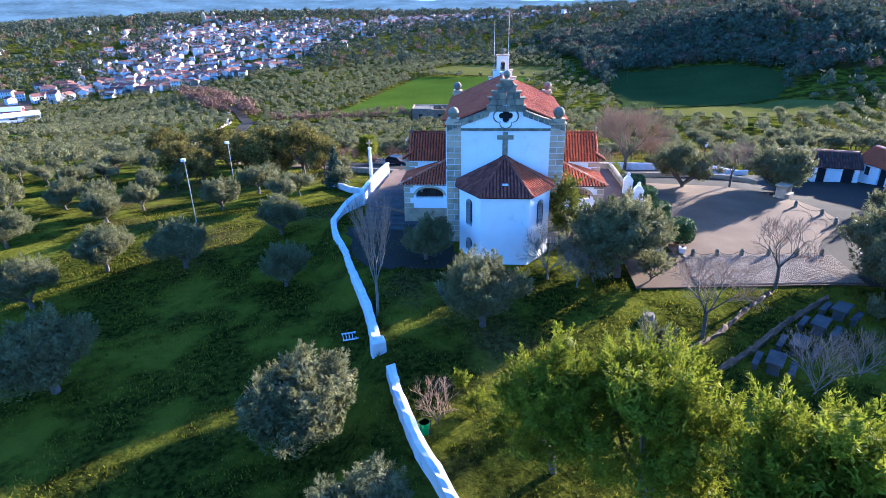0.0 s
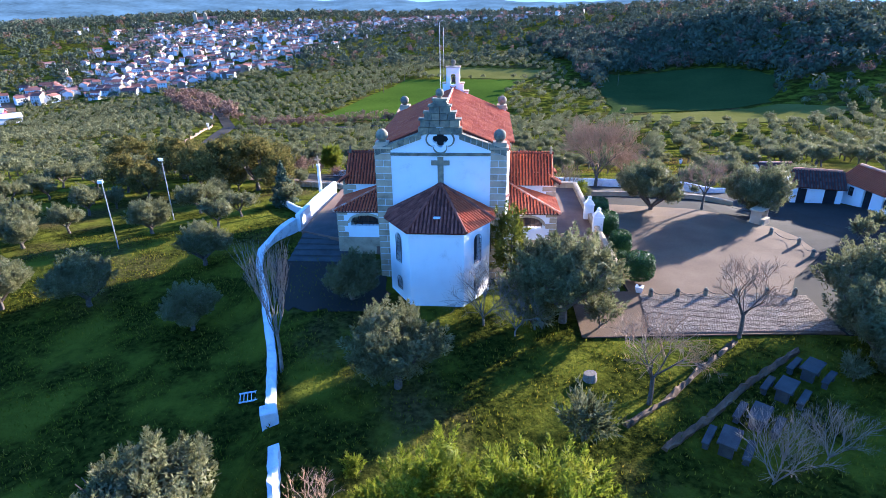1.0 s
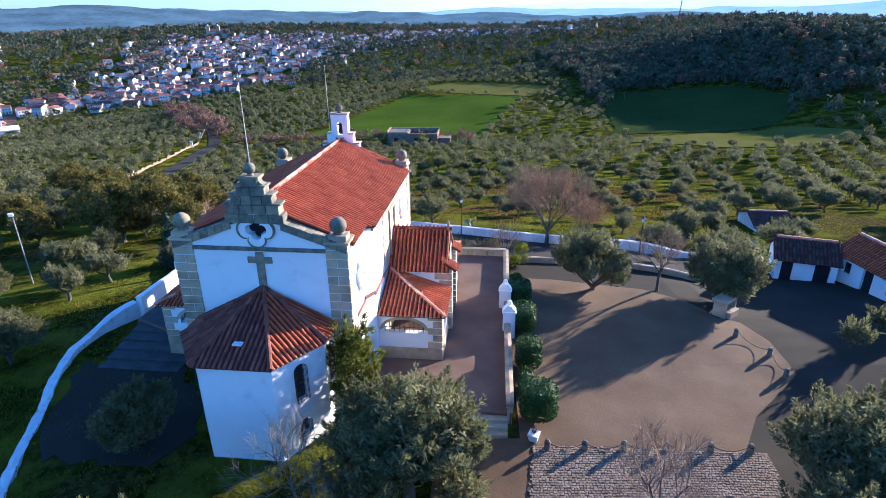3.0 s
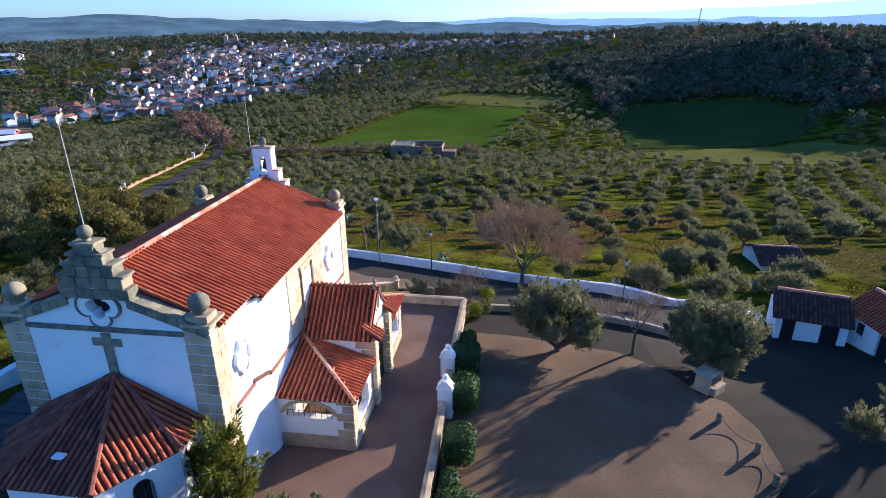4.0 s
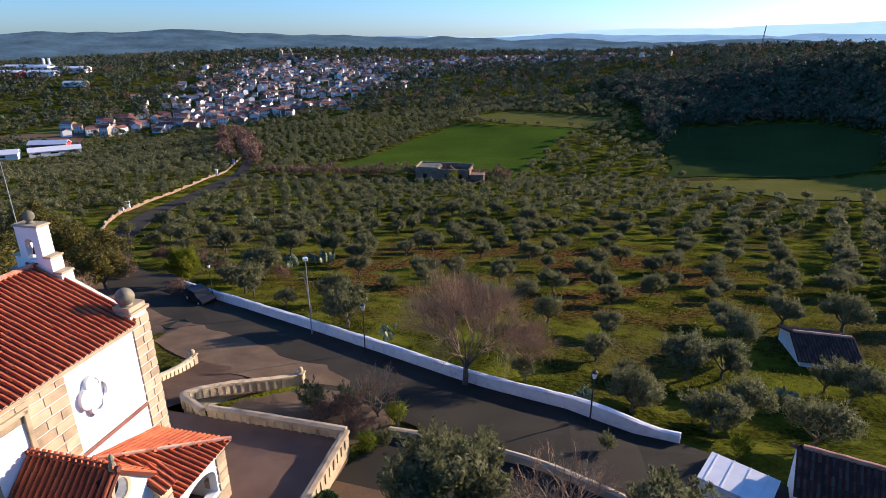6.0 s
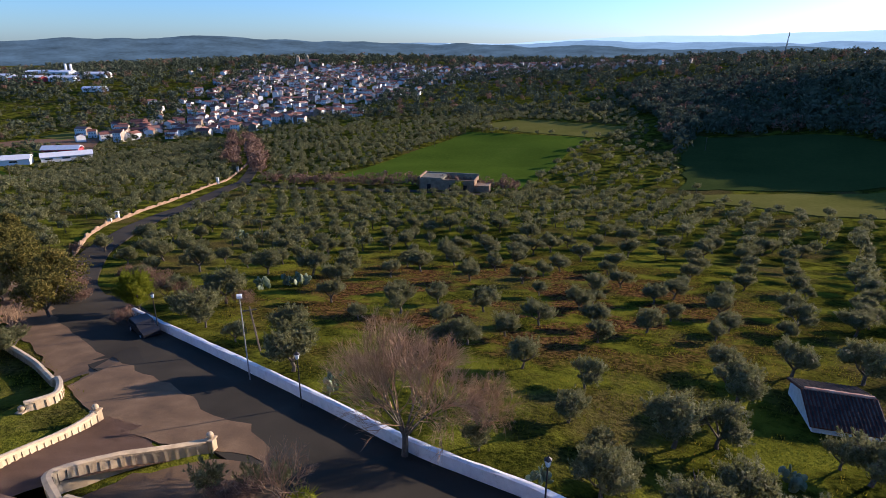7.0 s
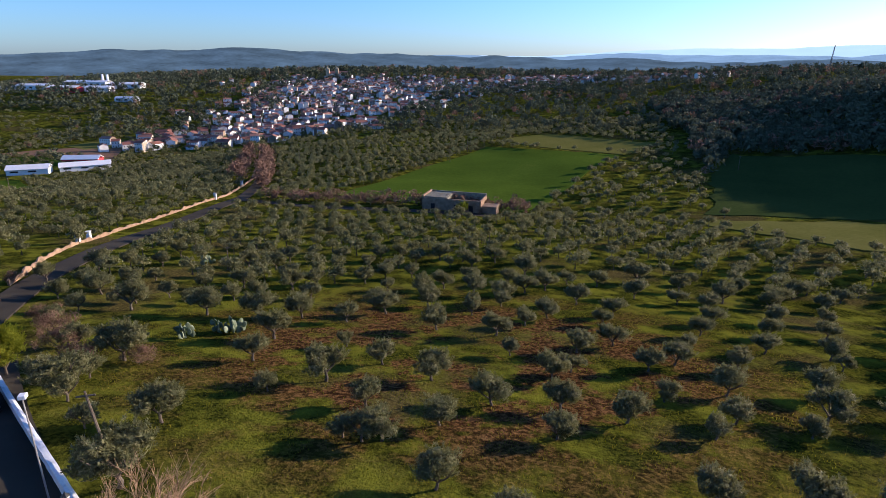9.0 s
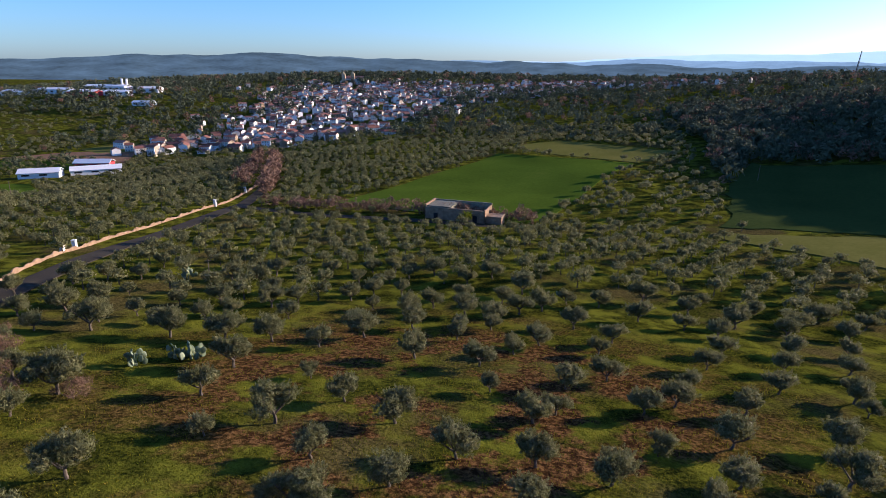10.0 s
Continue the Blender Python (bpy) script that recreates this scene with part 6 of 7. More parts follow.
def woods():
    rng = random.Random(21)
    dark, brown, scat = [], [], []
    while len(dark) < 10500:
        x, y = rng.uniform(-900, 620), rng.uniform(250, 1400)
        if rng.random() < 0.3:
            x, y = rng.uniform(95, 380), rng.uniform(285, 620)
        right = x > 78 + 0.12 * (y - 250) and (y > 330 or x > 150)
        belt = -130 < x < 200 and 455 < y < 880 and town_at(x, y) < 0.3
        back = y > 760 and rng.random() < 0.8
        left = x < -280 and (y > 560 or x > -400) and rng.random() < (0.9 if y > 420 else 0.3)
        hollow_belt = -420 < x < -300 and 470 < y < 800
        if not (right or belt or back or left or hollow_belt) or any(inside(x, y, f) for f in FIELDS):
            continue
        if x > 60 + 0.8 * y or x < -120 - 1.2 * y or town_at(x, y) > 0.5 and rng.random() < 0.8:
            continue
        (brown if rng.random() < 0.1 else dark).append((x, y, rng.uniform(0.6, 1.4) * (1 + max(0, y - 450) / 1300)))
    for k in range(90):
        f = rng.random()
        side = rng.choice((-6, 6))
        brown.append((-90 - 80 * f + side + rng.uniform(-2, 2), 262 + 138 * f + rng.uniform(-3, 3), rng.uniform(0.7, 1.2)))
    for k in range(110):
        x = rng.uniform(-70, 22)
        brown.append((x, 239 + (x + 60) * 0.04 + rng.uniform(0, 8), rng.uniform(0.4, 0.75)))
    n = 0
    while n < 420:
        x, y = rng.uniform(-420, 60), rng.uniform(395, 900)
        if 0.05 < town_at(x, y) < 0.75:
            dark.append((x, y, rng.uniform(0.5, 1.0)))
            n += 1
    return dark, brown


def town_at(x, y):
    return max(bell(x, y, *c) for c in TOWN)


TOWN = [(-288, 432, 12, 9), (-276, 465, 18, 12), (-222, 463, 18, 10), (-250, 520, 24, 24), (-288, 600, 16, 32), (-298, 665, 20, 34), (-318, 755, 26, 34), (-198, 515, 28, 16), (-258, 640, 34, 36), (-166, 632, 26, 18),
        (-210, 790, 50, 40), (-290, 840, 52, 36), (-160, 850, 45, 28), (-100, 838, 42, 22), (-44, 895, 34, 28), (20, 915, 36, 22), (100, 885, 40, 16)]
DARK_WOODS, BROWN_WOODS = woods()
scatter("woodland", DARK_WOODS, WOODS, "dark evergreen woodland on the far slopes", 50, 3.7, 3.0, (1.8, 1.15), 73, False)
scatter("winter_woodland", BROWN_WOODS, BROWNLEAF, "brown leafless woodland on the far slopes", 70, 3.6, 3.0, (1.9, 0.5), 74, False)
# ---- prototypes are no longer needed ----
for proto in protos:
    for o in (*proto.children_recursive, proto):
        bpy.data.objects.remove(o)


def grass_blades():
    """Rough grass: many single blades, thicker in tussocks."""
    rng = np.random.default_rng(90)

    def sow(name, n, x0, x1, y0, y1, tall, keep_out, label):
        x, y = rng.uniform(x0, x1, n * 2), rng.uniform(y0, y1, n * 2)
        V, F = [], []
        for a, b in zip(x, y):
            if keep_out(a, b) or noise.noise(Vector((a * 0.35, b * 0.35, 0))) < rng.uniform(-0.45, 0.25):
                continue
            z, t = height(a, b) - 0.02, rng.uniform(0, 6.28)
            h, w = tall * rng.uniform(0.5, 1.3), rng.uniform(0.02, 0.05)
            c, s = math.cos(t) * w, math.sin(t) * w
            k = len(V)
            V += [(a - c, b - s, z), (a + c, b + s, z), (a + rng.uniform(-0.12, 0.12), b + rng.uniform(-0.12, 0.12), z + h)]
            F.append((k, k + 1, k + 2))
            if len(F) >= n:
                break
        tagged(new(name, raw(name, V, F, BLADE)), label, "grass", kind="stuff")

    back = CHAPEL.inverted()

    def near_out(x, y):
        if y > 34.4 and x > 12.8:
            return True
        p = back @ Vector((x, y, 0))
        return (abs(p.x) < 4.8 and p.y > -4.6) or p.y > 3 and p.x > -12.5

    sow("grass", 36000, -34, 34, 8, 58, 0.2, near_out, "rough winter grass round the chapel")
    sow("grove_grass", 34000, -20, 66, 76, 150, 0.22, lambda x, y: x < 46 and y < 128 - 1.1 * x and inside(x, y, ROAD_BAND), "rough grass under the olive trees")


grass_blades()

# ---- things round the chapel ----
def on(x, y, turn=0.0, dz=0.0):
    return pose(x, y, height(x, y) + dz, 0, 0, turn)


def pillar_white(x, y):
    p = thing("gate_pillar", pose(x, y, TZ, 0, 0, -6.5), "white plastered gate pillar with curved shoulders and a ball", "pillar", "white gate pillars")
    bm = bmesh.new()
    out = [(-0.4, -0.8), (0.4, -0.8), (0.4, 1.35), (0.36, 1.5), (0.24, 1.62), (0.14, 1.78), (-0.14, 1.78), (-0.24, 1.62), (-0.36, 1.5), (-0.4, 1.35)]
    plate(bm, out, [], Matrix.Translation((0, -0.28, 0)), 0.56)
    part("shaft", bm, PLASTER, p)
    bm = bmesh.new()
    box(bm, -0.46, 0.46, -0.34, 0.34, 1.28, 1.36, 0.02)
    part("moulding", bm, PLASTER, p)
    smooth_shade(part("ball", ball(bmesh.new(), 0, 0, 1.93, 0.17), PLASTER, p))


pillar_white(17.95, 52.8)
pillar_white(17.95, 49.7)


def clipped(x, y, w, d, h, seed, turn=-6.5):
    """A clipped shrub: a rounded box of dense small leaves on stems."""
    rng = np.random.default_rng(seed)
    t = thing("hedge", on(x, y, turn, 0.05), "dark green clipped box shrub beside the terrace parapet", "hedge", "clipped shrubs")
    bm = bmesh.new()
    for k in range(4):
        tube(bm, [(rng.uniform(-0.2, 0.2), rng.uniform(-0.2, 0.2), -0.3), (rng.uniform(-w, w) * 0.3, rng.uniform(-d, d) * 0.3, h * 0.6)], [0.05, 0.02], 5)
    part("stem", bm, BARK, t)
    n = 4200
    q = rng.uniform(-1, 1, (n, 3))
    k = np.max(np.abs(q), axis=1)
    q = q / k[:, None] * rng.uniform(0.86, 1.03, n)[:, None]
    rr = np.linalg.norm(q, axis=1)
    q = q / np.maximum(1, rr / 1.28)[:, None]
    q += rng.normal(0, 0.03, (n, 3))
    c = q * np.array([w / 2, d / 2, h * 0.42]) + np.array([0, 0, h * 0.58])
    v, f = leaf_quads(rng, c, q * 0.5, 0.13, 0.08, 0.2)
    o = new("foliage", raw("foliage", v.tolist(), f.tolist(), HEDGE))
    o.parent = t
    bm = box(bmesh.new(), -w * 0.4, w * 0.4, -d * 0.4, d * 0.4, h * 0.25, h * 0.92, 0.2)
    part("inner_foliage", bm, HEDGE, t)


for k, (x, y, w, d, h) in enumerate(((19.0, 53.7, 1.7, 2.1, 2.1), (18.95, 50.3, 1.6, 1.9, 2.0), (18.8, 46.2, 1.5, 1.7, 1.9), (18.75, 41.6, 1.9, 1.9, 2.1), (19.1, 56.6, 1.0, 2.4, 1.2), (18.4, 44.0, 0.8, 1.2, 1.2))):
    clipped(x, y, w, d, h, 200 + k)

BOLLARDS = [(18.9, 39.25), (20.7, 39.2), (22.6, 39.2), (24.6, 39.15), (26.7, 39.1), (28.6, 39.1), (32.7, 49.7), (33.7, 47.4), (33.6, 45.3)]


def bollards():
    for k, (x, y) in enumerate(BOLLARDS):
        b = thing("bollard", on(x, y, 11 * k, 0.1), "short tapered granite bollard on the cobbles", "bollard", "bollards")
        bm = bmesh.new()
        tube(bm, [(0, 0, -0.2), (0, 0, 0.54), (0, 0, 0.62)], [0.18, 0.13, 0.06], 8)
        part("post", bm, GRANITE_DARK, b)
        bm = bmesh.new()
        tube(bm, [(0.15 * math.cos(a), 0.15 * math.sin(a), 0.46) for a in [2 * math.pi * j / 10 for j in range(11)]], 0.02, 4)
        part("iron_ring", bm, IRON, b)
    for (x0, y0), (x1, y1) in zip(BOLLARDS, BOLLARDS[1:]):
        if math.hypot(x1 - x0, y1 - y0) > 3.2:
            continue
        a, b = Vector((x0, y0, height(x0, y0) + 0.56)), Vector((x1, y1, height(x1, y1) + 0.56))
        pts = [a.lerp(b, j / 12) - Vector((0, 0, 0.34 * (1 - (2 * j / 12 - 1) ** 2))) for j in range(13)]
        solid("chain", tube(bmesh.new(), pts, 0.018, 4), IRON, "dark iron chain hanging between two bollards", "chain", "bollard chains")


bollards()


def small_things():
    # stone shelter over the fountain
    w = thing("stone_fountain", on(33.4, 53.0, 40), "pale stone fountain of upright slabs under an olive tree", "fountain")
    for x in (-0.75, 0.65):
        part("upright", box(bmesh.new(), x, x + 0.18, -0.4, 0.5, -0.3, 1.25, 0.03), GRANITE, w)
    bm = box(bmesh.new(), -0.95, 0.95, -0.5, 0.6, 1.25, 1.4, 0.04)
    part("top_slab", bm, GRANITE, w)
    part("basin", box(bmesh.new(), -0.57, 0.65, -0.7, 0.4, -0.3, 0.55, 0.04), GRANITE, w)
    # planter by the hedge
    p = thing("planter", on(18.35, 39.9, 20, 0.12), "white tapered concrete planter with flowers", "planter")
    bm = tube(bmesh.new(), [(0, 0, 0), (0, 0, 0.42)], [0.26, 0.38], 4)
    part("trough", bm, PAINT_WHITE, p)
    rng = np.random.default_rng(8)
    bm = bmesh.new()
    for k in range(26):
        a, r = rng.uniform(0, 6.28), rng.uniform(0.05, 0.2)
        tube(bm, [(0, 0, 0.36), (r * 0.5 * math.cos(a), r * 0.5 * math.sin(a), 0.52), (r * math.cos(a), r * math.sin(a), rng.uniform(0.55, 0.72))], [0.02, 0.025, 0.006], 3)
    bmesh.ops.remove_doubles(bm, verts=bm.verts[:], dist=0.03)
    part("flower_tuft", bm, BROWNLEAF, p)
    # litter bin
    b = thing("litter_bin", on(-1.0, 20.9), "green plastic litter bin beside the white wall", "bin")
    part("body", turned(bmesh.new(), 0, 0, [(0.2, 0.12), (0.25, 0.75), (0.27, 0.78), (0.24, 0.78), (0.2, 0.3)], 12), GREEN_PLASTIC, b)
    part("post", tube(bmesh.new(), [(0.28, 0, -0.2), (0.28, 0, 0.9)], 0.03, 6), IRON, b)
    # metal grid leaning on the grass
    g = thing("metal_grating", on(-5.9, 31.3, 15, 0.1), "pale metal grating lying on the grass", "grating")
    for k in range(7):
        part("bar", box(bmesh.new(), -0.6 + k * 0.2 - 0.02, -0.6 + k * 0.2 + 0.02, -0.4, 0.4, 0, 0.04), PAINT_WHITE, g)
    for y in (-0.4, 0.4):
        part("rail", box(bmesh.new(), -0.66, 0.66, y - 0.03, y + 0.03, -0.02, 0.05), PAINT_WHITE, g)
    # stump
    bm = tube(bmesh.new(), [(0, 0, -0.2), (0.02, 0, 0.25), (0, 0.02, 0.42)], [0.42, 0.36, 0.34], 10)
    solid("tree_stump", bm, PALEBARK, "pale sawn tree stump on the grass", "stump", m=on(12.7, 30.7))
    # stone picnic tables
    for k, (x, y) in enumerate(((24.6, 30.6), (22.3, 29.0), (19.9, 27.0), (17.7, 25.4))):
        t = thing("picnic_table", on(x, y, 40 + 4 * k), "grey stone picnic table with two benches in shade", "table", "picnic tables")
        part("tabletop", box(bmesh.new(), -0.75, 0.75, -0.42, 0.42, 0.66, 0.78, 0.02), DARKSTONE, t)
        for s in (-0.45, 0.45):
            part("pedestal", box(bmesh.new(), s - 0.14, s + 0.14, -0.3, 0.3, -0.2, 0.66, 0.02), DARKSTONE, t)
        for s in (-0.85, 0.85):
            part("bench_seat", box(bmesh.new(), -0.75, 0.75, s - 0.17, s + 0.17, 0.36, 0.46, 0.02), DARKSTONE, t)
            for u in (-0.5, 0.5):
                part("bench_leg", box(bmesh.new(), u - 0.1, u + 0.1, s - 0.13, s + 0.13, -0.2, 0.36), DARKSTONE, t)
    bm = box(bmesh.new(), -0.55, 0.55, -0.4, 0.4, -0.2, 0.55, 0.08)
    solid("stone_trough", bm, DARKSTONE, "old granite trough on shaded grass", "trough", m=on(0.2, 34.6, 15))
    # dry-stone edges in the garden
    line = strip([Vector(p) for p in ((25.3, 33.0), (21.2, 30.2), (17.4, 27.2), (14.8, 25.4))], 0, 0.4)
    bm = wall_along(bmesh.new(), line, 0.35, lambda x, y: height(x, y) + 0.15, lambda x, y: height(x, y) - 0.4, 0.25, 9)
    solid("garden_edge", bm, LITTER, "low rough stone edging beside the picnic tables", "kerb", kind="structure")
    line = strip([Vector(p) for p in ((22.2, 34.0), (19.2, 31.6), (16.4, 29.0), (13.5, 27.0))], 0, 0.4)
    bm = wall_along(bmesh.new(), line, 0.3, lambda x, y: height(x, y) + 0.1, lambda x, y: height(x, y) - 0.4, 0.3, 10)
    solid("garden_edge", bm, LITTER, "low rough stone edging across the lawn", "kerb", kind="structure")


small_things()


def lamp_post(x, y, tall, label, head="flood", turn=0.0):
    t = thing("street_lamp", on(x, y, turn), label, "lamp", "street lamps")
    part("pole", tube(bmesh.new(), [(0, 0, -0.3), (0, 0, tall)], [0.06, 0.04], 8), POLE if head == "flood" else IRON, t)
    if head == "flood":
        bm = box(bmesh.new(), -0.12, 0.3, -0.2, 0.2, tall - 0.05, tall + 0.2, 0.03)
        part("floodlight", bm, PAINT_WHITE, t)
    else:
        part("collar", turned(bmesh.new(), 0, 0, [(0.05, tall), (0.12, tall + 0.05)], 8), IRON, t)
        bm = turned(bmesh.new(), 0, 0, [(0.1, tall + 0.05), (0.19, tall + 0.42), (0.2, tall + 0.45)], 6)
        part("lantern", bm, PAINT_WHITE, t)
        part("cap", turned(bmesh.new(), 0, 0, [(0.23, tall + 0.45), (0.04, tall + 0.62), (0.02, tall + 0.7)], 6), IRON, t)


lamp_post(-24.6, 53.4, 6.3, "tall white floodlight pole on the meadow", "flood", 200)
lamp_post(-23.9, 63.3, 6.6, "tall white floodlight pole on the meadow", "flood", 220)
lamp_post(9.2, 81.2, 7.2, "tall white lamp pole beside the boundary wall", "flood", 120)
lamp_post(15.2, 77.6, 3.9, "small lantern lamp post beside the boundary wall", "lantern")
lamp_post(32.4, 68.7, 3.1, "small lantern lamp post beside the boundary wall", "lantern")
lamp_post(-5.6, 90.2, 3.9, "small lantern lamp post beside the boundary wall", "lantern")


def column(x, y):
    t = thing("stone_column", on(x, y), "slender pale stone column with a weathered cross", "column")
    part("shaft", turned(bmesh.new(), 0, 0, [(0.34, -0.3), (0.3, 0.6), (0.22, 0.7), (0.17, 4.8), (0.24, 4.9), (0.24, 5.05)], 8), PLASTER_OLD, t)
    bm = box(bmesh.new(), -0.08, 0.08, -0.07, 0.07, 5.05, 6.0, 0.02)
    box(bm, -0.32, 0.32, -0.06, 0.06, 5.5, 5.66, 0.02)
    part("cross", bm, GRANITE, t)


column(-8.5, 66.5)


def wood_pole(x, y, tall, lean=0.0):
    t = thing("utility_pole", on(x, y, 30), "weathered wooden utility pole in the grove", "pole", "utility poles")
    part("pole", tube(bmesh.new(), [(0, 0, -0.4), (lean, 0, tall)], [0.12, 0.08], 6), BARK, t)
    part("crossarm", box(bmesh.new(), lean - 0.6, lean + 0.6, -0.05, 0.05, tall - 0.4, tall - 0.3), BARK, t)


for x, y, h, l in ((6.6, 87.8, 4.6, -0.5), (-26.1, 341.7, 8, 0), (-24.2, 378, 8, 0), (-16.4, 387.9, 8, 0), (-94, 312, 8, 0), (-162.7, 220.8, 8, 0.2), (-26.5, 151.3, 5, 0), (108, 340, 7, 0)):
    wood_pole(x, y, h, l)


def gabled(name, m, w, d, wall_h, rise, mat, roof, label, openings=(), category="house", over=0.25, group="", tiles=False):
    """A gabled building, long side w along x, front at y = 0. openings: (x, z0, width, height, kind) on the front."""
    t = thing(name, m, label, category, group)
    holes = [[(x - ow / 2, z), (x + ow / 2, z), (x + ow / 2, z + oh), (x - ow / 2, z + oh)] for x, z, ow, oh, kind in openings]
    bm = plate(bmesh.new(), [(0, -1.5), (w, -1.5), (w, wall_h), (0, wall_h)], holes, Matrix.Identity(4), 0.3)
    box(bm, 0, w, d - 0.3, d, -1.5, wall_h)
    for x in (0.0, w - 0.3):
        plate(bm, [(0.3, -1.5), (d - 0.3, -1.5), (d - 0.3, wall_h), (d / 2, wall_h + rise), (0.3, wall_h)], [], Matrix.Translation((x + 0.3, 0, 0)) @ Matrix.Rotation(radians(90), 4, "Z"), 0.3)
    part("wall", bm, mat, t)
    for (x, z, ow, oh, kind) in openings:
        bm = box(bmesh.new(), x - ow / 2 - 0.05, x + ow / 2 + 0.05, 0.2, 0.26, z - 0.05, z + oh + 0.05)
        part(kind, bm, GLASS if kind == "window" else DARK, t)
    k = over * rise / (d / 2)
    for y0, y1 in ((-over, d / 2), (d + over, d / 2)):
        quad = [(-over, y0, wall_h - k), (w + over, y0, wall_h - k), (w + over, y1, wall_h + rise), (-over, y1, wall_h + rise)]
        if tiles:
            tiled(quad, t, roof, 0, 77, 0.26, 0.5)
        else:
            n = (Vector(quad[1]) - Vector(quad[0])).cross(Vector(quad[2]) - Vector(quad[0]))
            part("roof", slab(bmesh.new(), quad if n.z > 0 else quad[::-1], 0.15), roof, t)
    bm = bmesh.new()
    n = int(w / 0.5)
    tube(bm, [(w * j / n, d / 2, wall_h + rise + 0.05 + 0.02 * (j % 2)) for j in range(n + 1)], 0.14, 6)
    part("ridge", bm, RIDGE if tiles else roof, t)
    return t


gabled("barn", pose(40.95, 60.75, height(42, 60.5) - 0.05, 0, 0, -20), 4.4, 3.6, 1.95, 1.15, PLASTER, OLDROOF, "low white farm building with an old dark tiled roof", ((0.85, 0.0, 0.85, 1.6, "doorway"), (3.35, 0.0, 1.1, 1.65, "doorway")), "building", tiles=True)
gabled("farmhouse", pose(45.75, 61.0, height(46.5, 58.5) - 0.05, 0, 0, -84), 7.6, 3.6, 2.25, 1.25, PLASTER, TILE, "low white house with a red tiled roof beside the lane", ((1.5, 0.8, 0.8, 0.95, "window"), (3.6, 0.0, 1.0, 1.9, "doorway"), (5.8, 0.8, 0.8, 0.95, "window")), "house", tiles=True)
gabled("stone_hut", pose(51.6, 83.8, -6.3, 0, 0, -7), 4.6, 6.2, 1.45, 1.0, PLASTER_OLD, OLDROOF, "small whitewashed hut with an old dark roof in the grove", ((2.7, 0.35, 0.4, 0.75, "window"),), "hut", tiles=True)


def shed():
    t = thing("shed", pose(37.1, 62.4, height(39, 62.5), 0, 0, -33), "long white flat-topped shed beside the farm building", "shed")
    bm = box(bmesh.new(), 0, 3.1, 0, 2.1, -0.5, 1.1, 0.03)
    part("body", bm, PAINT_WHITE, t)
    bm = slab(bmesh.new(), [(-0.1, -0.1, 1.13), (3.2, -0.1, 1.13), (3.2, 2.2, 1.25), (-0.1, 2.2, 1.25)], 0.06)
    part("roof_sheet", bm, PAINT_WHITE, t)
    for k in range(4):
        part("roof_rib", slab(bmesh.new(), [(0.2 + 0.8 * k, -0.1, 1.17), (0.26 + 0.8 * k, -0.1, 1.17), (0.26 + 0.8 * k, 2.2, 1.29), (0.2 + 0.8 * k, 2.2, 1.29)], 0.05), PAINT_WHITE, t)


shed()


def car(x, y, turn):
    t = thing("car", on(x, y, turn, 0.06), "dark parked hatchback car beside the boundary wall", "car")
    bm = bmesh.new()
    prof = [(-2.0, 0.35), (2.0, 0.35), (2.05, 0.7), (1.75, 0.86), (1.0, 0.92), (0.35, 1.42), (-1.3, 1.46), (-1.9, 0.98), (-2.05, 0.8)]
    plate(bm, prof, [], Matrix.Translation((0, -0.82, 0)), 1.64)
    part("body", bm, CARPAINT, t)
    bm = plate(bmesh.new(), [(0.85, 0.98), (0.3, 1.36), (-1.25, 1.4), (-1.65, 1.0)], [], Matrix.Translation((0, -0.835, 0)), 1.67)
    part("side_window", bm, GLASS, t)
    for wx in (-1.25, 1.3):
        for wy in (-0.78, 0.78):
            w = part("wheel", tube(bmesh.new(), [(wx, wy - 0.1, 0.32), (wx, wy + 0.1, 0.32)], 0.32, 14), RUBBER, t)
            part("rim", tube(bmesh.new(), [(wx, wy - 0.11, 0.32), (wx, wy + 0.11, 0.32)], 0.19, 10), PAINT_WHITE, w)
    for wy in (-0.6, 0.6):
        part("tail_light", box(bmesh.new(), -2.06, -1.98, wy - 0.14, wy + 0.14, 0.78, 0.94), REDWALL, t)


car(-7.0, 90.0, -33)


def cactus(x, y, s, seed):
    rng = random.Random(seed)
    t = thing("prickly_pear", on(x, y, 40 * seed), "pale green prickly pear cactus clump in the grove", "cactus", "cacti")
    for k in range(22):
        a, r, z = rng.uniform(0, 6.28), rng.uniform(0, 0.9), rng.uniform(0.15, 1.2)
        bm = ball(bmesh.new(), 0, 0, 0, 0.26, 8)
        o = part("pad", bm, CACTUS, t)
        o.matrix_basis = Matrix.Translation((r * math.cos(a) * s, r * math.sin(a) * s, z * s)) @ Euler((rng.uniform(-0.5, 0.5), rng.uniform(-0.5, 0.5), a)).to_matrix().to_4x4() @ Matrix.Diagonal((0.9 * s, 0.22 * s, 1.2 * s, 1))


for k, (x, y, s) in enumerate(((-6.5, 112.7, 1.3), (-2.5, 116.9, 1.5), (-4.0, 116.0, 1.2), (16.3, 81.0, 1.0), (32.2, 71.6, 0.9), (-32.6, 152.9, 1.6), (47.3, 76.2, 1.0))):
    cactus(x, y, s, k + 1)


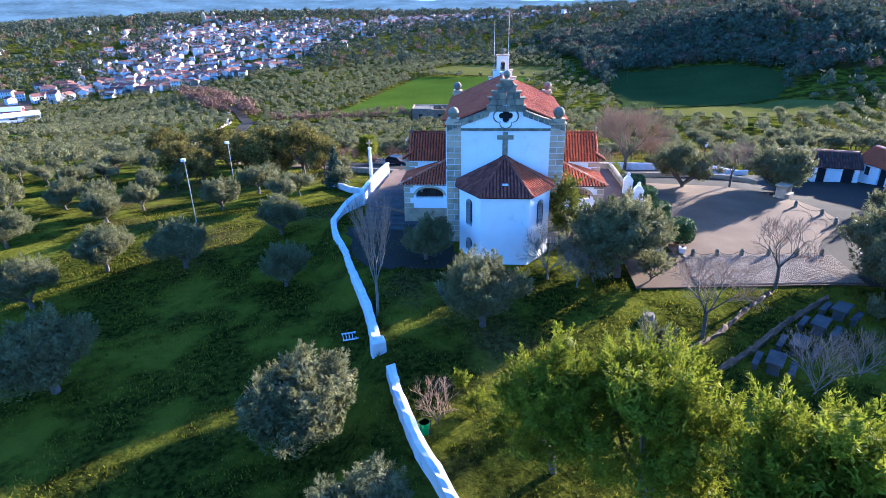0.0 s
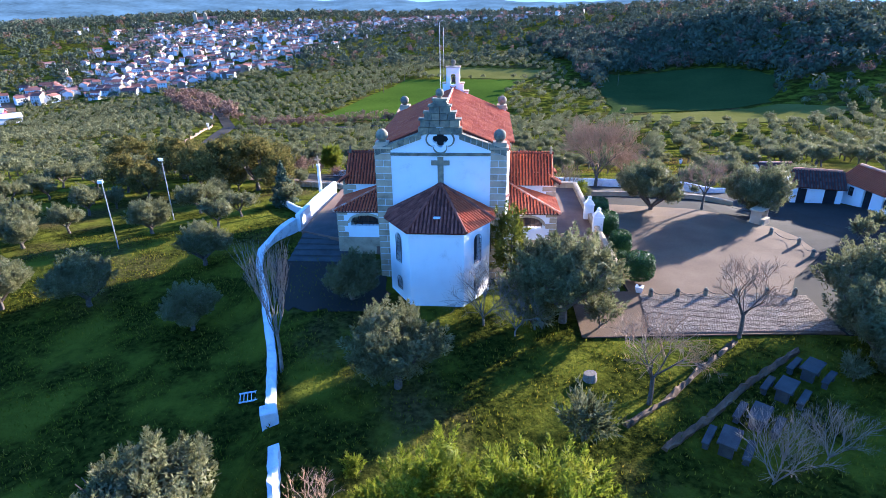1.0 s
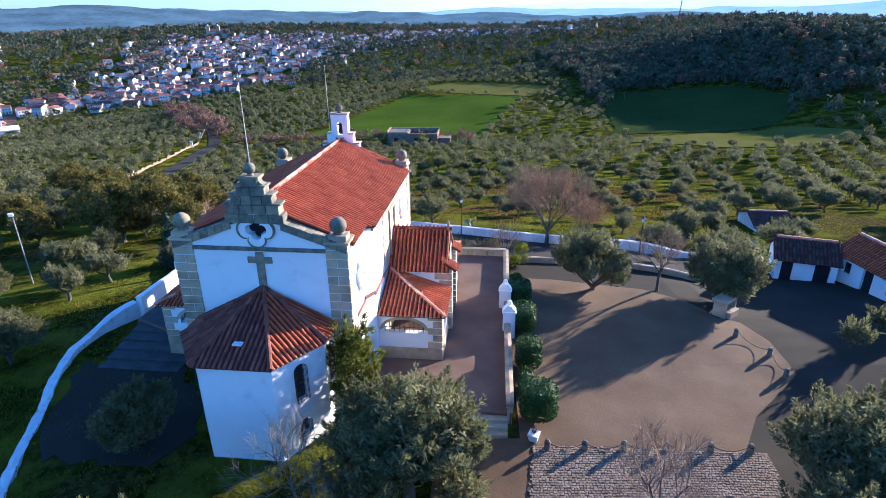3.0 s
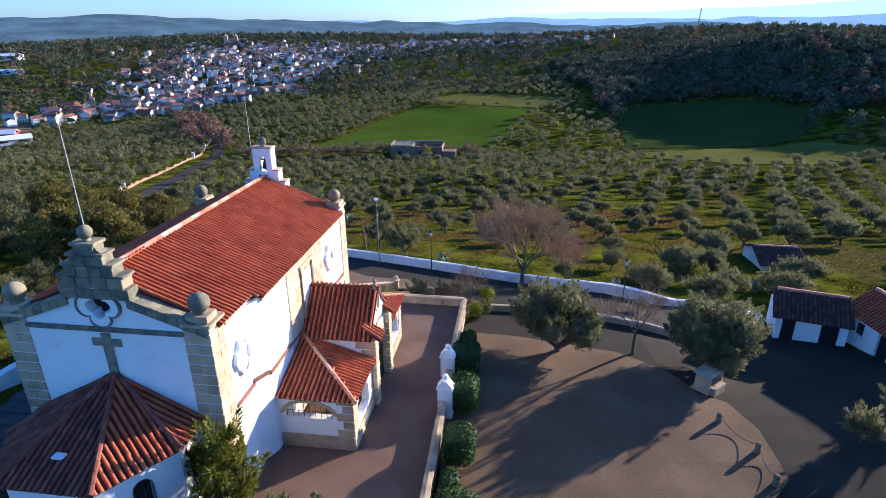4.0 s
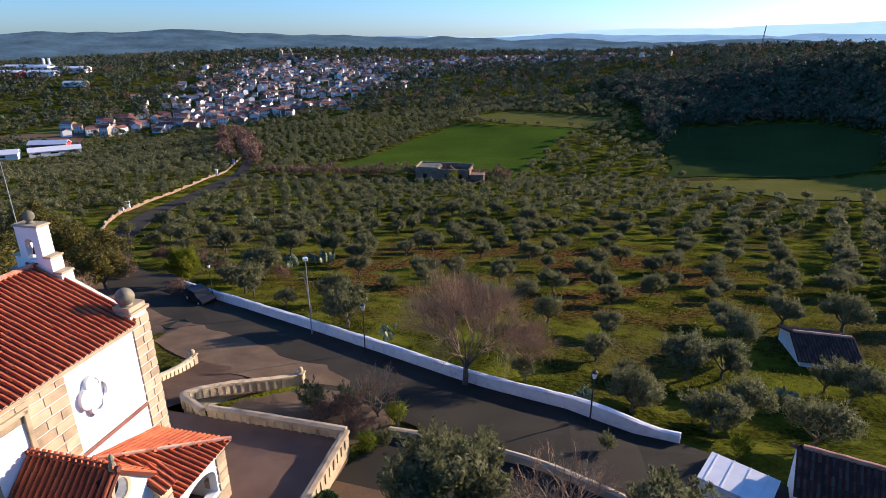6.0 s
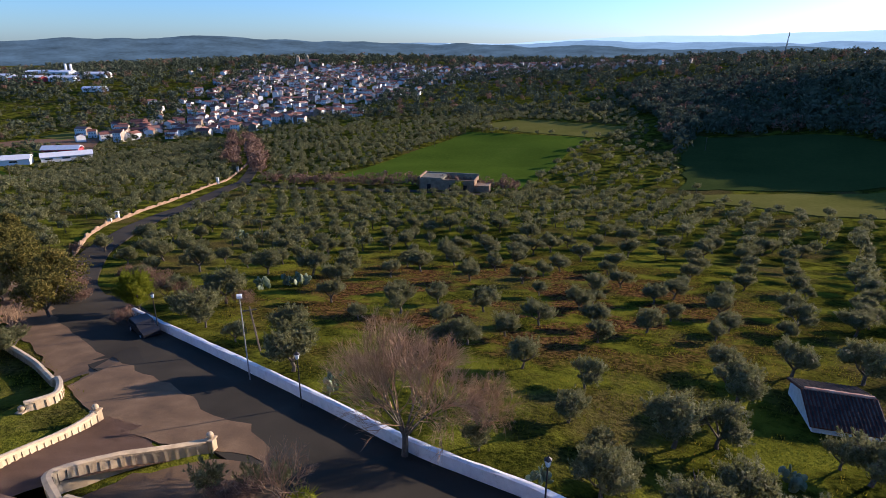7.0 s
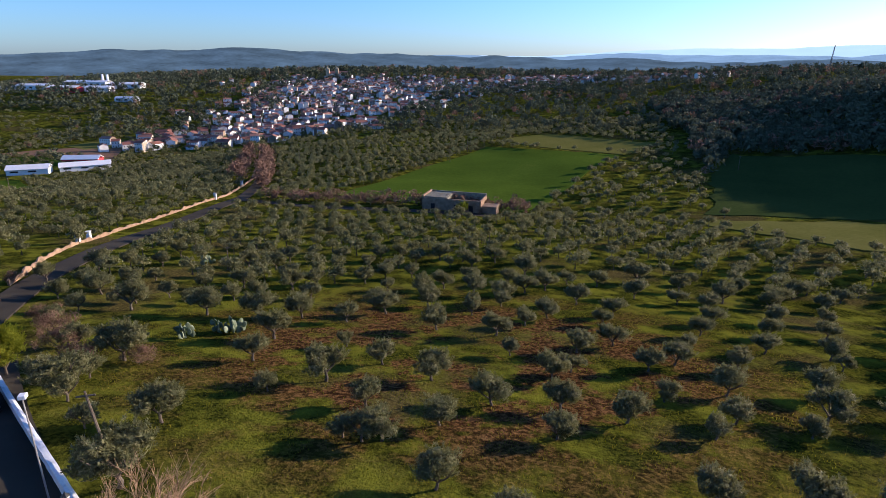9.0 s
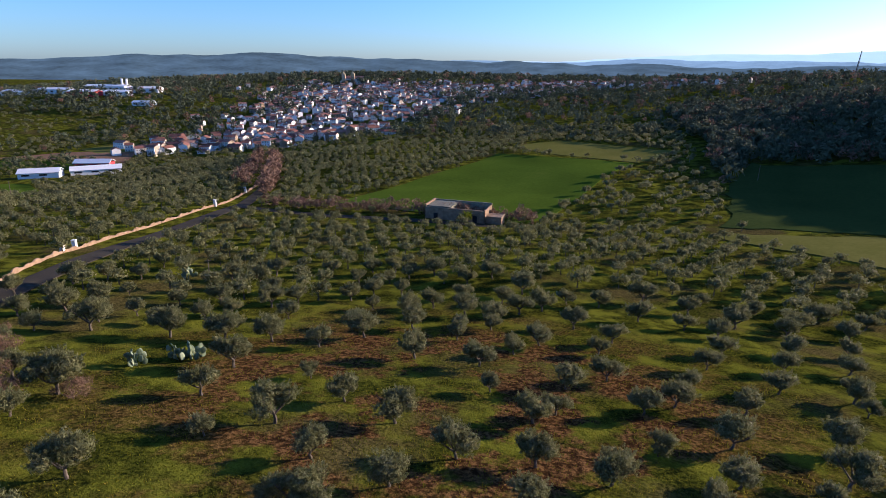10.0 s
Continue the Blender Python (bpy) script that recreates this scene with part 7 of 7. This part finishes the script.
def spiky(x, y, s):
    rng = np.random.default_rng(5)
    t = thing("yucca", on(x, y), "yellow-green spiky yucca beside the parapet", "plant")
    bm = tube(bmesh.new(), [(0, 0, -0.2), (0, 0, 0.7 * s)], [0.12, 0.09], 6)
    part("trunk", bm, BARK, t)
    d = rng.normal(size=(160, 3))
    d[:, 2] = np.abs(d[:, 2]) * 0.8
    d /= np.linalg.norm(d, axis=1)[:, None]
    v, f = leaf_quads(rng, d * 0.45 * s + np.array([0, 0, 0.75 * s]), d * 6, 0.85 * s, 0.07)
    o = new("leaf_rosette", raw("leaf_rosette", v.tolist(), f.tolist(), BRIGHT))
    o.parent = t


spiky(20.6, 65.9, 1.2)
spiky(19.7, 62.6, 1.0)


def ruin():
    t = thing("ruined_house", pose(-12.0, 238.5, height(0, 242), 0, 0, -3), "roofless old farmhouse of dark stone beside the field", "ruin")
    for x0, x1, y0, y1, h in ((0, 20, 0, 0.6, 4.2), (0, 20, 9, 9.6, 4.8), (0, 0.6, 0, 9.6, 5.0), (19.4, 20, 0, 9.6, 4.2), (8, 8.6, 0.6, 9, 4.4)):
        part("wall", box(bmesh.new(), x0, x1, y0, y1, -1, h, 0.1), OCHREWALL if y0 == 0 else GRANITE_DARK, t)
    for x in (3, 11, 16):
        part("opening", box(bmesh.new(), x, x + 1.4, -0.05, 0.1, 0.2, 2.4), DARK, t)
    part("lean_to", box(bmesh.new(), 20.1, 25, 1, 6, -1, 2.4, 0.1), OCHREWALL, t)
    part("broken_roof", box(bmesh.new(), 0.6, 8, 0.6, 9, 4.2, 4.5, 0.05), GRANITE_DARK, t)


ruin()

# ---- town, hills and distance ----
def house_kinds():
    made = []
    for k, (w, d, h, r) in enumerate(((9, 8, 5.6, 1.6), (12, 8, 3.2, 1.5), (8, 9, 6.2, 1.7), (14, 9, 5.8, 1.8), (10, 7, 3.0, 1.4), (9, 9, 8.4, 1.7))):
        op = []
        for f in range(int(h // 2.8)):
            for j in range(int(w // 2.6)):
                op.append((1.5 + j * 2.5, f * 2.8 + (0.0 if f == 0 and j == 1 else 0.9), 0.95, 2.0 if f == 0 and j == 1 else 1.2, "doorway" if f == 0 and j == 1 else "window"))
        made.append(gabled("house", pose(0, 0, -900), w, d, h, r, TOWNWALL, TOWNROOF, "white town house with a red tiled roof", op, "house", 0.3, "town houses"))
    return made


def town():
    rng = random.Random(31)
    kinds = house_kinds()
    spots = []
    tries = 0
    weights = [c[2] * c[3] + 160 for c in TOWN]
    while len(spots) < 1250 and tries < 60000:
        tries += 1
        c = rng.choices(TOWN, weights)[0]
        x, y = rng.gauss(c[0], c[2]), rng.gauss(c[1], c[3])
        if any(abs(x - a) < 7 and abs(y - b) < 6.5 for a, b, *_ in spots):
            continue
        spots.append((x, y, rng.gauss(0.3, 0.35) + rng.choice((0, 0, math.pi / 2)), rng.randrange(6)))
    spots.sort(key=lambda s: s[1] + abs(s[0] + 220) * 0.15)
    for x, y, a, k in spots[:120]:
        copy_thing(kinds[k], pose(x, y, height(x, y), 0, 0, math.degrees(a))).scale = (0.72, 0.72, 0.8)
    # the rest of the town, too far to pick apart
    walls, roofs, panes = ([], []), ([], []), ([], [])

    def add(store, src, m):
        n = len(store[0])
        store[0].extend([tuple(m @ v.co) for v in src.vertices])
        store[1].extend([tuple(i + n for i in p.vertices) for p in src.polygons])

    for x, y, a, k in spots[120:]:
        m = pose(x, y, height(x, y), 0, 0, math.degrees(a)) @ Matrix.Diagonal((0.62, 0.62, 0.7, 1))
        for o in kinds[k].children:
            n = o.name.split(".")[0]
            if n == "ridge":
                continue
            add(walls if n == "wall" else roofs if n == "roof" else panes, o.data, m)
    for name, store, mat, label in (("town_walls", walls, TOWNWALL, "distant white town houses on the hill"), ("town_roofs", roofs, TOWNROOF, "distant red tiled town roofs"), ("town_windows", panes, GLASS, "dark windows of distant town houses")):
        ob = new(name, raw(name, store[0], store[1], mat))
        tagged(ob, label, "town", kind="stuff")
    for proto in kinds:
        for o in (*proto.children_recursive, proto):
            bpy.data.objects.remove(o)
    return spots


TOWN_SPOTS = town()


def big_buildings():
    def hall(x, y, w, d, h, turn, mat, label, name="warehouse"):
        t = thing(name, on(x, y, turn), label, "warehouse")
        part("wall", box(bmesh.new(), 0, w, 0, d, -4, h), mat, t)
        bm = slab(bmesh.new(), [(-0.5, -0.5, h + 0.02), (w + 0.5, -0.5, h + 0.02), (w + 0.5, d / 2, h + 2.2), (-0.5, d / 2, h + 2.2)], 0.3)
        slab(bm, [(-0.5, d / 2, h + 2.2), (w + 0.5, d / 2, h + 2.2), (w + 0.5, d + 0.5, h + 0.02), (-0.5, d + 0.5, h + 0.02)], 0.3)
        part("roof", bm, PAINT_WHITE, t)
        for k in range(int(w // 9)):
            part("window", box(bmesh.new(), 2 + 9 * k, 6 + 9 * k, -0.08, 0.1, h * 0.45, h * 0.75), GLASS, t)

    hall(-735, 668, 42, 22, 6, 10, PAINT_WHITE, "long white industrial hall above the valley")
    hall(-688, 682, 44, 18, 6, 6, PAINT_WHITE, "white industrial hall above the valley")
    hall(-650, 720, 60, 18, 7, 8, PAINT_WHITE, "long white industrial hall at the back of the estate")
    hall(-606, 652, 36, 16, 7, 12, REDWALL, "red-fronted industrial hall with a white roof")
    hall(-566, 668, 30, 14, 5, 14, PAINT_WHITE, "low white industrial hall")
    hall(-570, 712, 40, 18, 6, 14, PAINT_WHITE, "white industrial hall behind the red one")
    hall(-478, 618, 24, 10, 4, 12, PAINT_WHITE, "small white hall on the slope")
    hall(-284, 318, 21, 10, 3.2, 34, PAINT_WHITE, "white flat hall in the valley")
    hall(-266, 337, 27, 9, 2.8, 42, TOWNWALL, "white farm building in the valley")
    hall(-285, 357, 22, 8, 3.6, 20, REDWALL, "red-walled farm building in the valley")
    for x in (-606, -598):
        solid("chimney", tube(bmesh.new(), [(0, 0, -2), (0, 0, 15)], [1.8, 1.5], 12), PAINT_WHITE, "white industrial silo tower", "silo", "silos", m=on(x, 742))
    # parish church on the hill
    t = thing("church", on(-345, 900, 15), "stone church with two towers above the town", "church")
    part("nave", box(bmesh.new(), 0, 30, 0, 12, -4, 10), TOWNWALL, t)
    part("roof", slab(bmesh.new(), [(-0.5, -0.5, 10), (30.5, -0.5, 10), (30.5, 6, 13.5), (-0.5, 6, 13.5)], 0.4), TOWNROOF, t)
    for x in (-2, 12):
        w = part("tower", box(bmesh.new(), x, x + 5, -4, 1, -4, 17), GRANITE, t)
        part("spire", tube(bmesh.new(), [(x + 2.5, -1.5, 17), (x + 2.5, -1.5, 20)], [3.0, 0.3], 4), GRANITE_DARK, w)
    # radio mast on the wooded hill
    t = thing("radio_mast", on(266, 712), "slender lattice radio mast on the wooded hill", "mast")
    for k in range(3):
        a = 2 * math.pi * k / 3
        part("leg", tube(bmesh.new(), [(1.1 * math.cos(a), 1.1 * math.sin(a), -2), (2.0 + 0.3 * math.cos(a), 0.3 * math.sin(a), 34)], 0.16, 4), IRON, t)
    for k in range(11):
        f = k / 11
        z, r, o = 34 * f, 1.1 - 0.75 * f, 2.0 * f
        part("brace", tube(bmesh.new(), [(o + r * math.cos(j * 2.094), r * math.sin(j * 2.094), z + (3 if j % 2 else 0)) for j in range(4)], 0.09, 3), IRON, t)


big_buildings()


def ridge_backdrop(name, dist, lo, hi, shape, mat, label):
    """A long hill range: a crest with slopes before and behind it."""
    verts, faces = [], []
    n = 240
    for i in range(n + 1):
        a = radians(lo + (hi - lo) * i / n)
        h = shape(math.degrees(a))
        for r, z in ((dist - 700, -60), (dist - 350, -60 + (h + 60) * 0.55), (dist - 60, -60 + (h + 60) * 0.93), (dist, h), (dist + 300, -60)):
            verts.append((r * math.sin(a), r * math.cos(a), z))
    for i in range(n):
        for k in range(4):
            p = i * 5 + k
            faces.append((p, p + 5, p + 6, p + 1))
    ob = smooth_shade(new(name, raw(name, verts, faces, mat)))
    return tagged(ob, label, "hills", kind="structure")


def wobble(a, s):
    return noise.noise(Vector((a * 0.13, s, 0))) * 1.0 + noise.noise(Vector((a * 0.45, s, 3))) * 0.4 + noise.noise(Vector((a * 1.6, s, 7))) * 0.1 + noise.noise(Vector((a * 5, s, 2))) * 0.03


# Glow colours turn paler and bluer range by range: painted haze.
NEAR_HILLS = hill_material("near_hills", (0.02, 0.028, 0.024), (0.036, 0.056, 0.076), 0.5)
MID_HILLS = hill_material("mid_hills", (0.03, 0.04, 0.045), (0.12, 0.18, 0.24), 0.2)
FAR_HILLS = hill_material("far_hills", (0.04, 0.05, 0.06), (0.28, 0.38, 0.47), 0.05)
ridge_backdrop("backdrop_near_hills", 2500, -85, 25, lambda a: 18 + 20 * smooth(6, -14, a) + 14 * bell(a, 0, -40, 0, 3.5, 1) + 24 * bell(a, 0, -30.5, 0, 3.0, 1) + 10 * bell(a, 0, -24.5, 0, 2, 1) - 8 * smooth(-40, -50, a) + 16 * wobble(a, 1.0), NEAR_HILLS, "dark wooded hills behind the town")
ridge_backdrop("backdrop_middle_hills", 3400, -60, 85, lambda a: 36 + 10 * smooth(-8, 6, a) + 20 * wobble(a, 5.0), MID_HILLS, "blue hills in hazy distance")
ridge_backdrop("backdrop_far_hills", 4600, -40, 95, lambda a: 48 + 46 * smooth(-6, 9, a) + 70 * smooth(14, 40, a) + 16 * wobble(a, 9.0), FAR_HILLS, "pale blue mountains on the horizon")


def setts():
    """Granite setts laid in staggered rows on the sandy bed; the stretch beside the bollards is laid stone by stone."""
    rng = random.Random(61)
    bm = bmesh.new()
    lo = [bm.verts.new((x * 0.5, y * 0.5, -0.05)) for x, y in ((-1, -1), (1, -1), (1, 1), (-1, 1))]
    mi = [bm.verts.new((x * 0.48, y * 0.48, 0.022)) for x, y in ((-1, -1), (1, -1), (1, 1), (-1, 1))]
    hi = [bm.verts.new((x * 0.36, y * 0.36, 0.04)) for x, y in ((-1, -1), (1, -1), (1, 1), (-1, 1))]
    for a, b in ((lo, mi), (mi, hi)):
        for k in range(4):
            bm.faces.new((a[k], a[(k + 1) % 4], b[(k + 1) % 4], b[k]))
    bm.faces.new(hi)
    base = mesh_of("sett", bm, SETT)
    area = [(17.3, 34.75), (29.1, 34.75), (29.5, 39.2), (18.2, 39.6)]
    y, row = 34.9, 0
    spots = []
    while y < 39.5:
        x = 17.2 + rng.uniform(0, 0.1)
        while x < 29.5:
            w = rng.uniform(0.12, 0.2)
            c = x + w / 2
            if all(inside(c + a, y + b, area) for a in (-w / 2, w / 2) for b in (-0.08, 0.08)):
                spots.append((c, y + rng.uniform(-0.025, 0.025), w - 0.008, rng.uniform(0.13, 0.15)))
            x += w
        y, row = y + 0.145, row + 1
    spots.sort(key=lambda s: abs(s[0] - 21.5) + abs(s[1] - 36.5))
    mats = [Matrix.Translation((x, y, height(x, y) + 0.12 + rng.uniform(-0.004, 0.008))) @ Euler((rng.uniform(-0.03, 0.03), rng.uniform(-0.03, 0.03), rng.uniform(-0.2, 0.2))).to_matrix().to_4x4() @ Matrix.Diagonal((w, d, 1, 1)) for x, y, w, d in spots]
    for m in mats[:290]:
        ob = new("sett", base)
        ob.parent, ob.matrix_basis = setts_bed, m
    verts, faces = [], []
    for m in mats[290:]:
        k = len(verts)
        verts += [tuple(m @ v.co) for v in base.vertices]
        faces += [tuple(i + k for i in p.vertices) for p in base.polygons]
    ob = new("setts", raw("setts", verts, faces, SETT))
    ob.parent = setts_bed
    tagged(ob, kind="stuff")


setts()
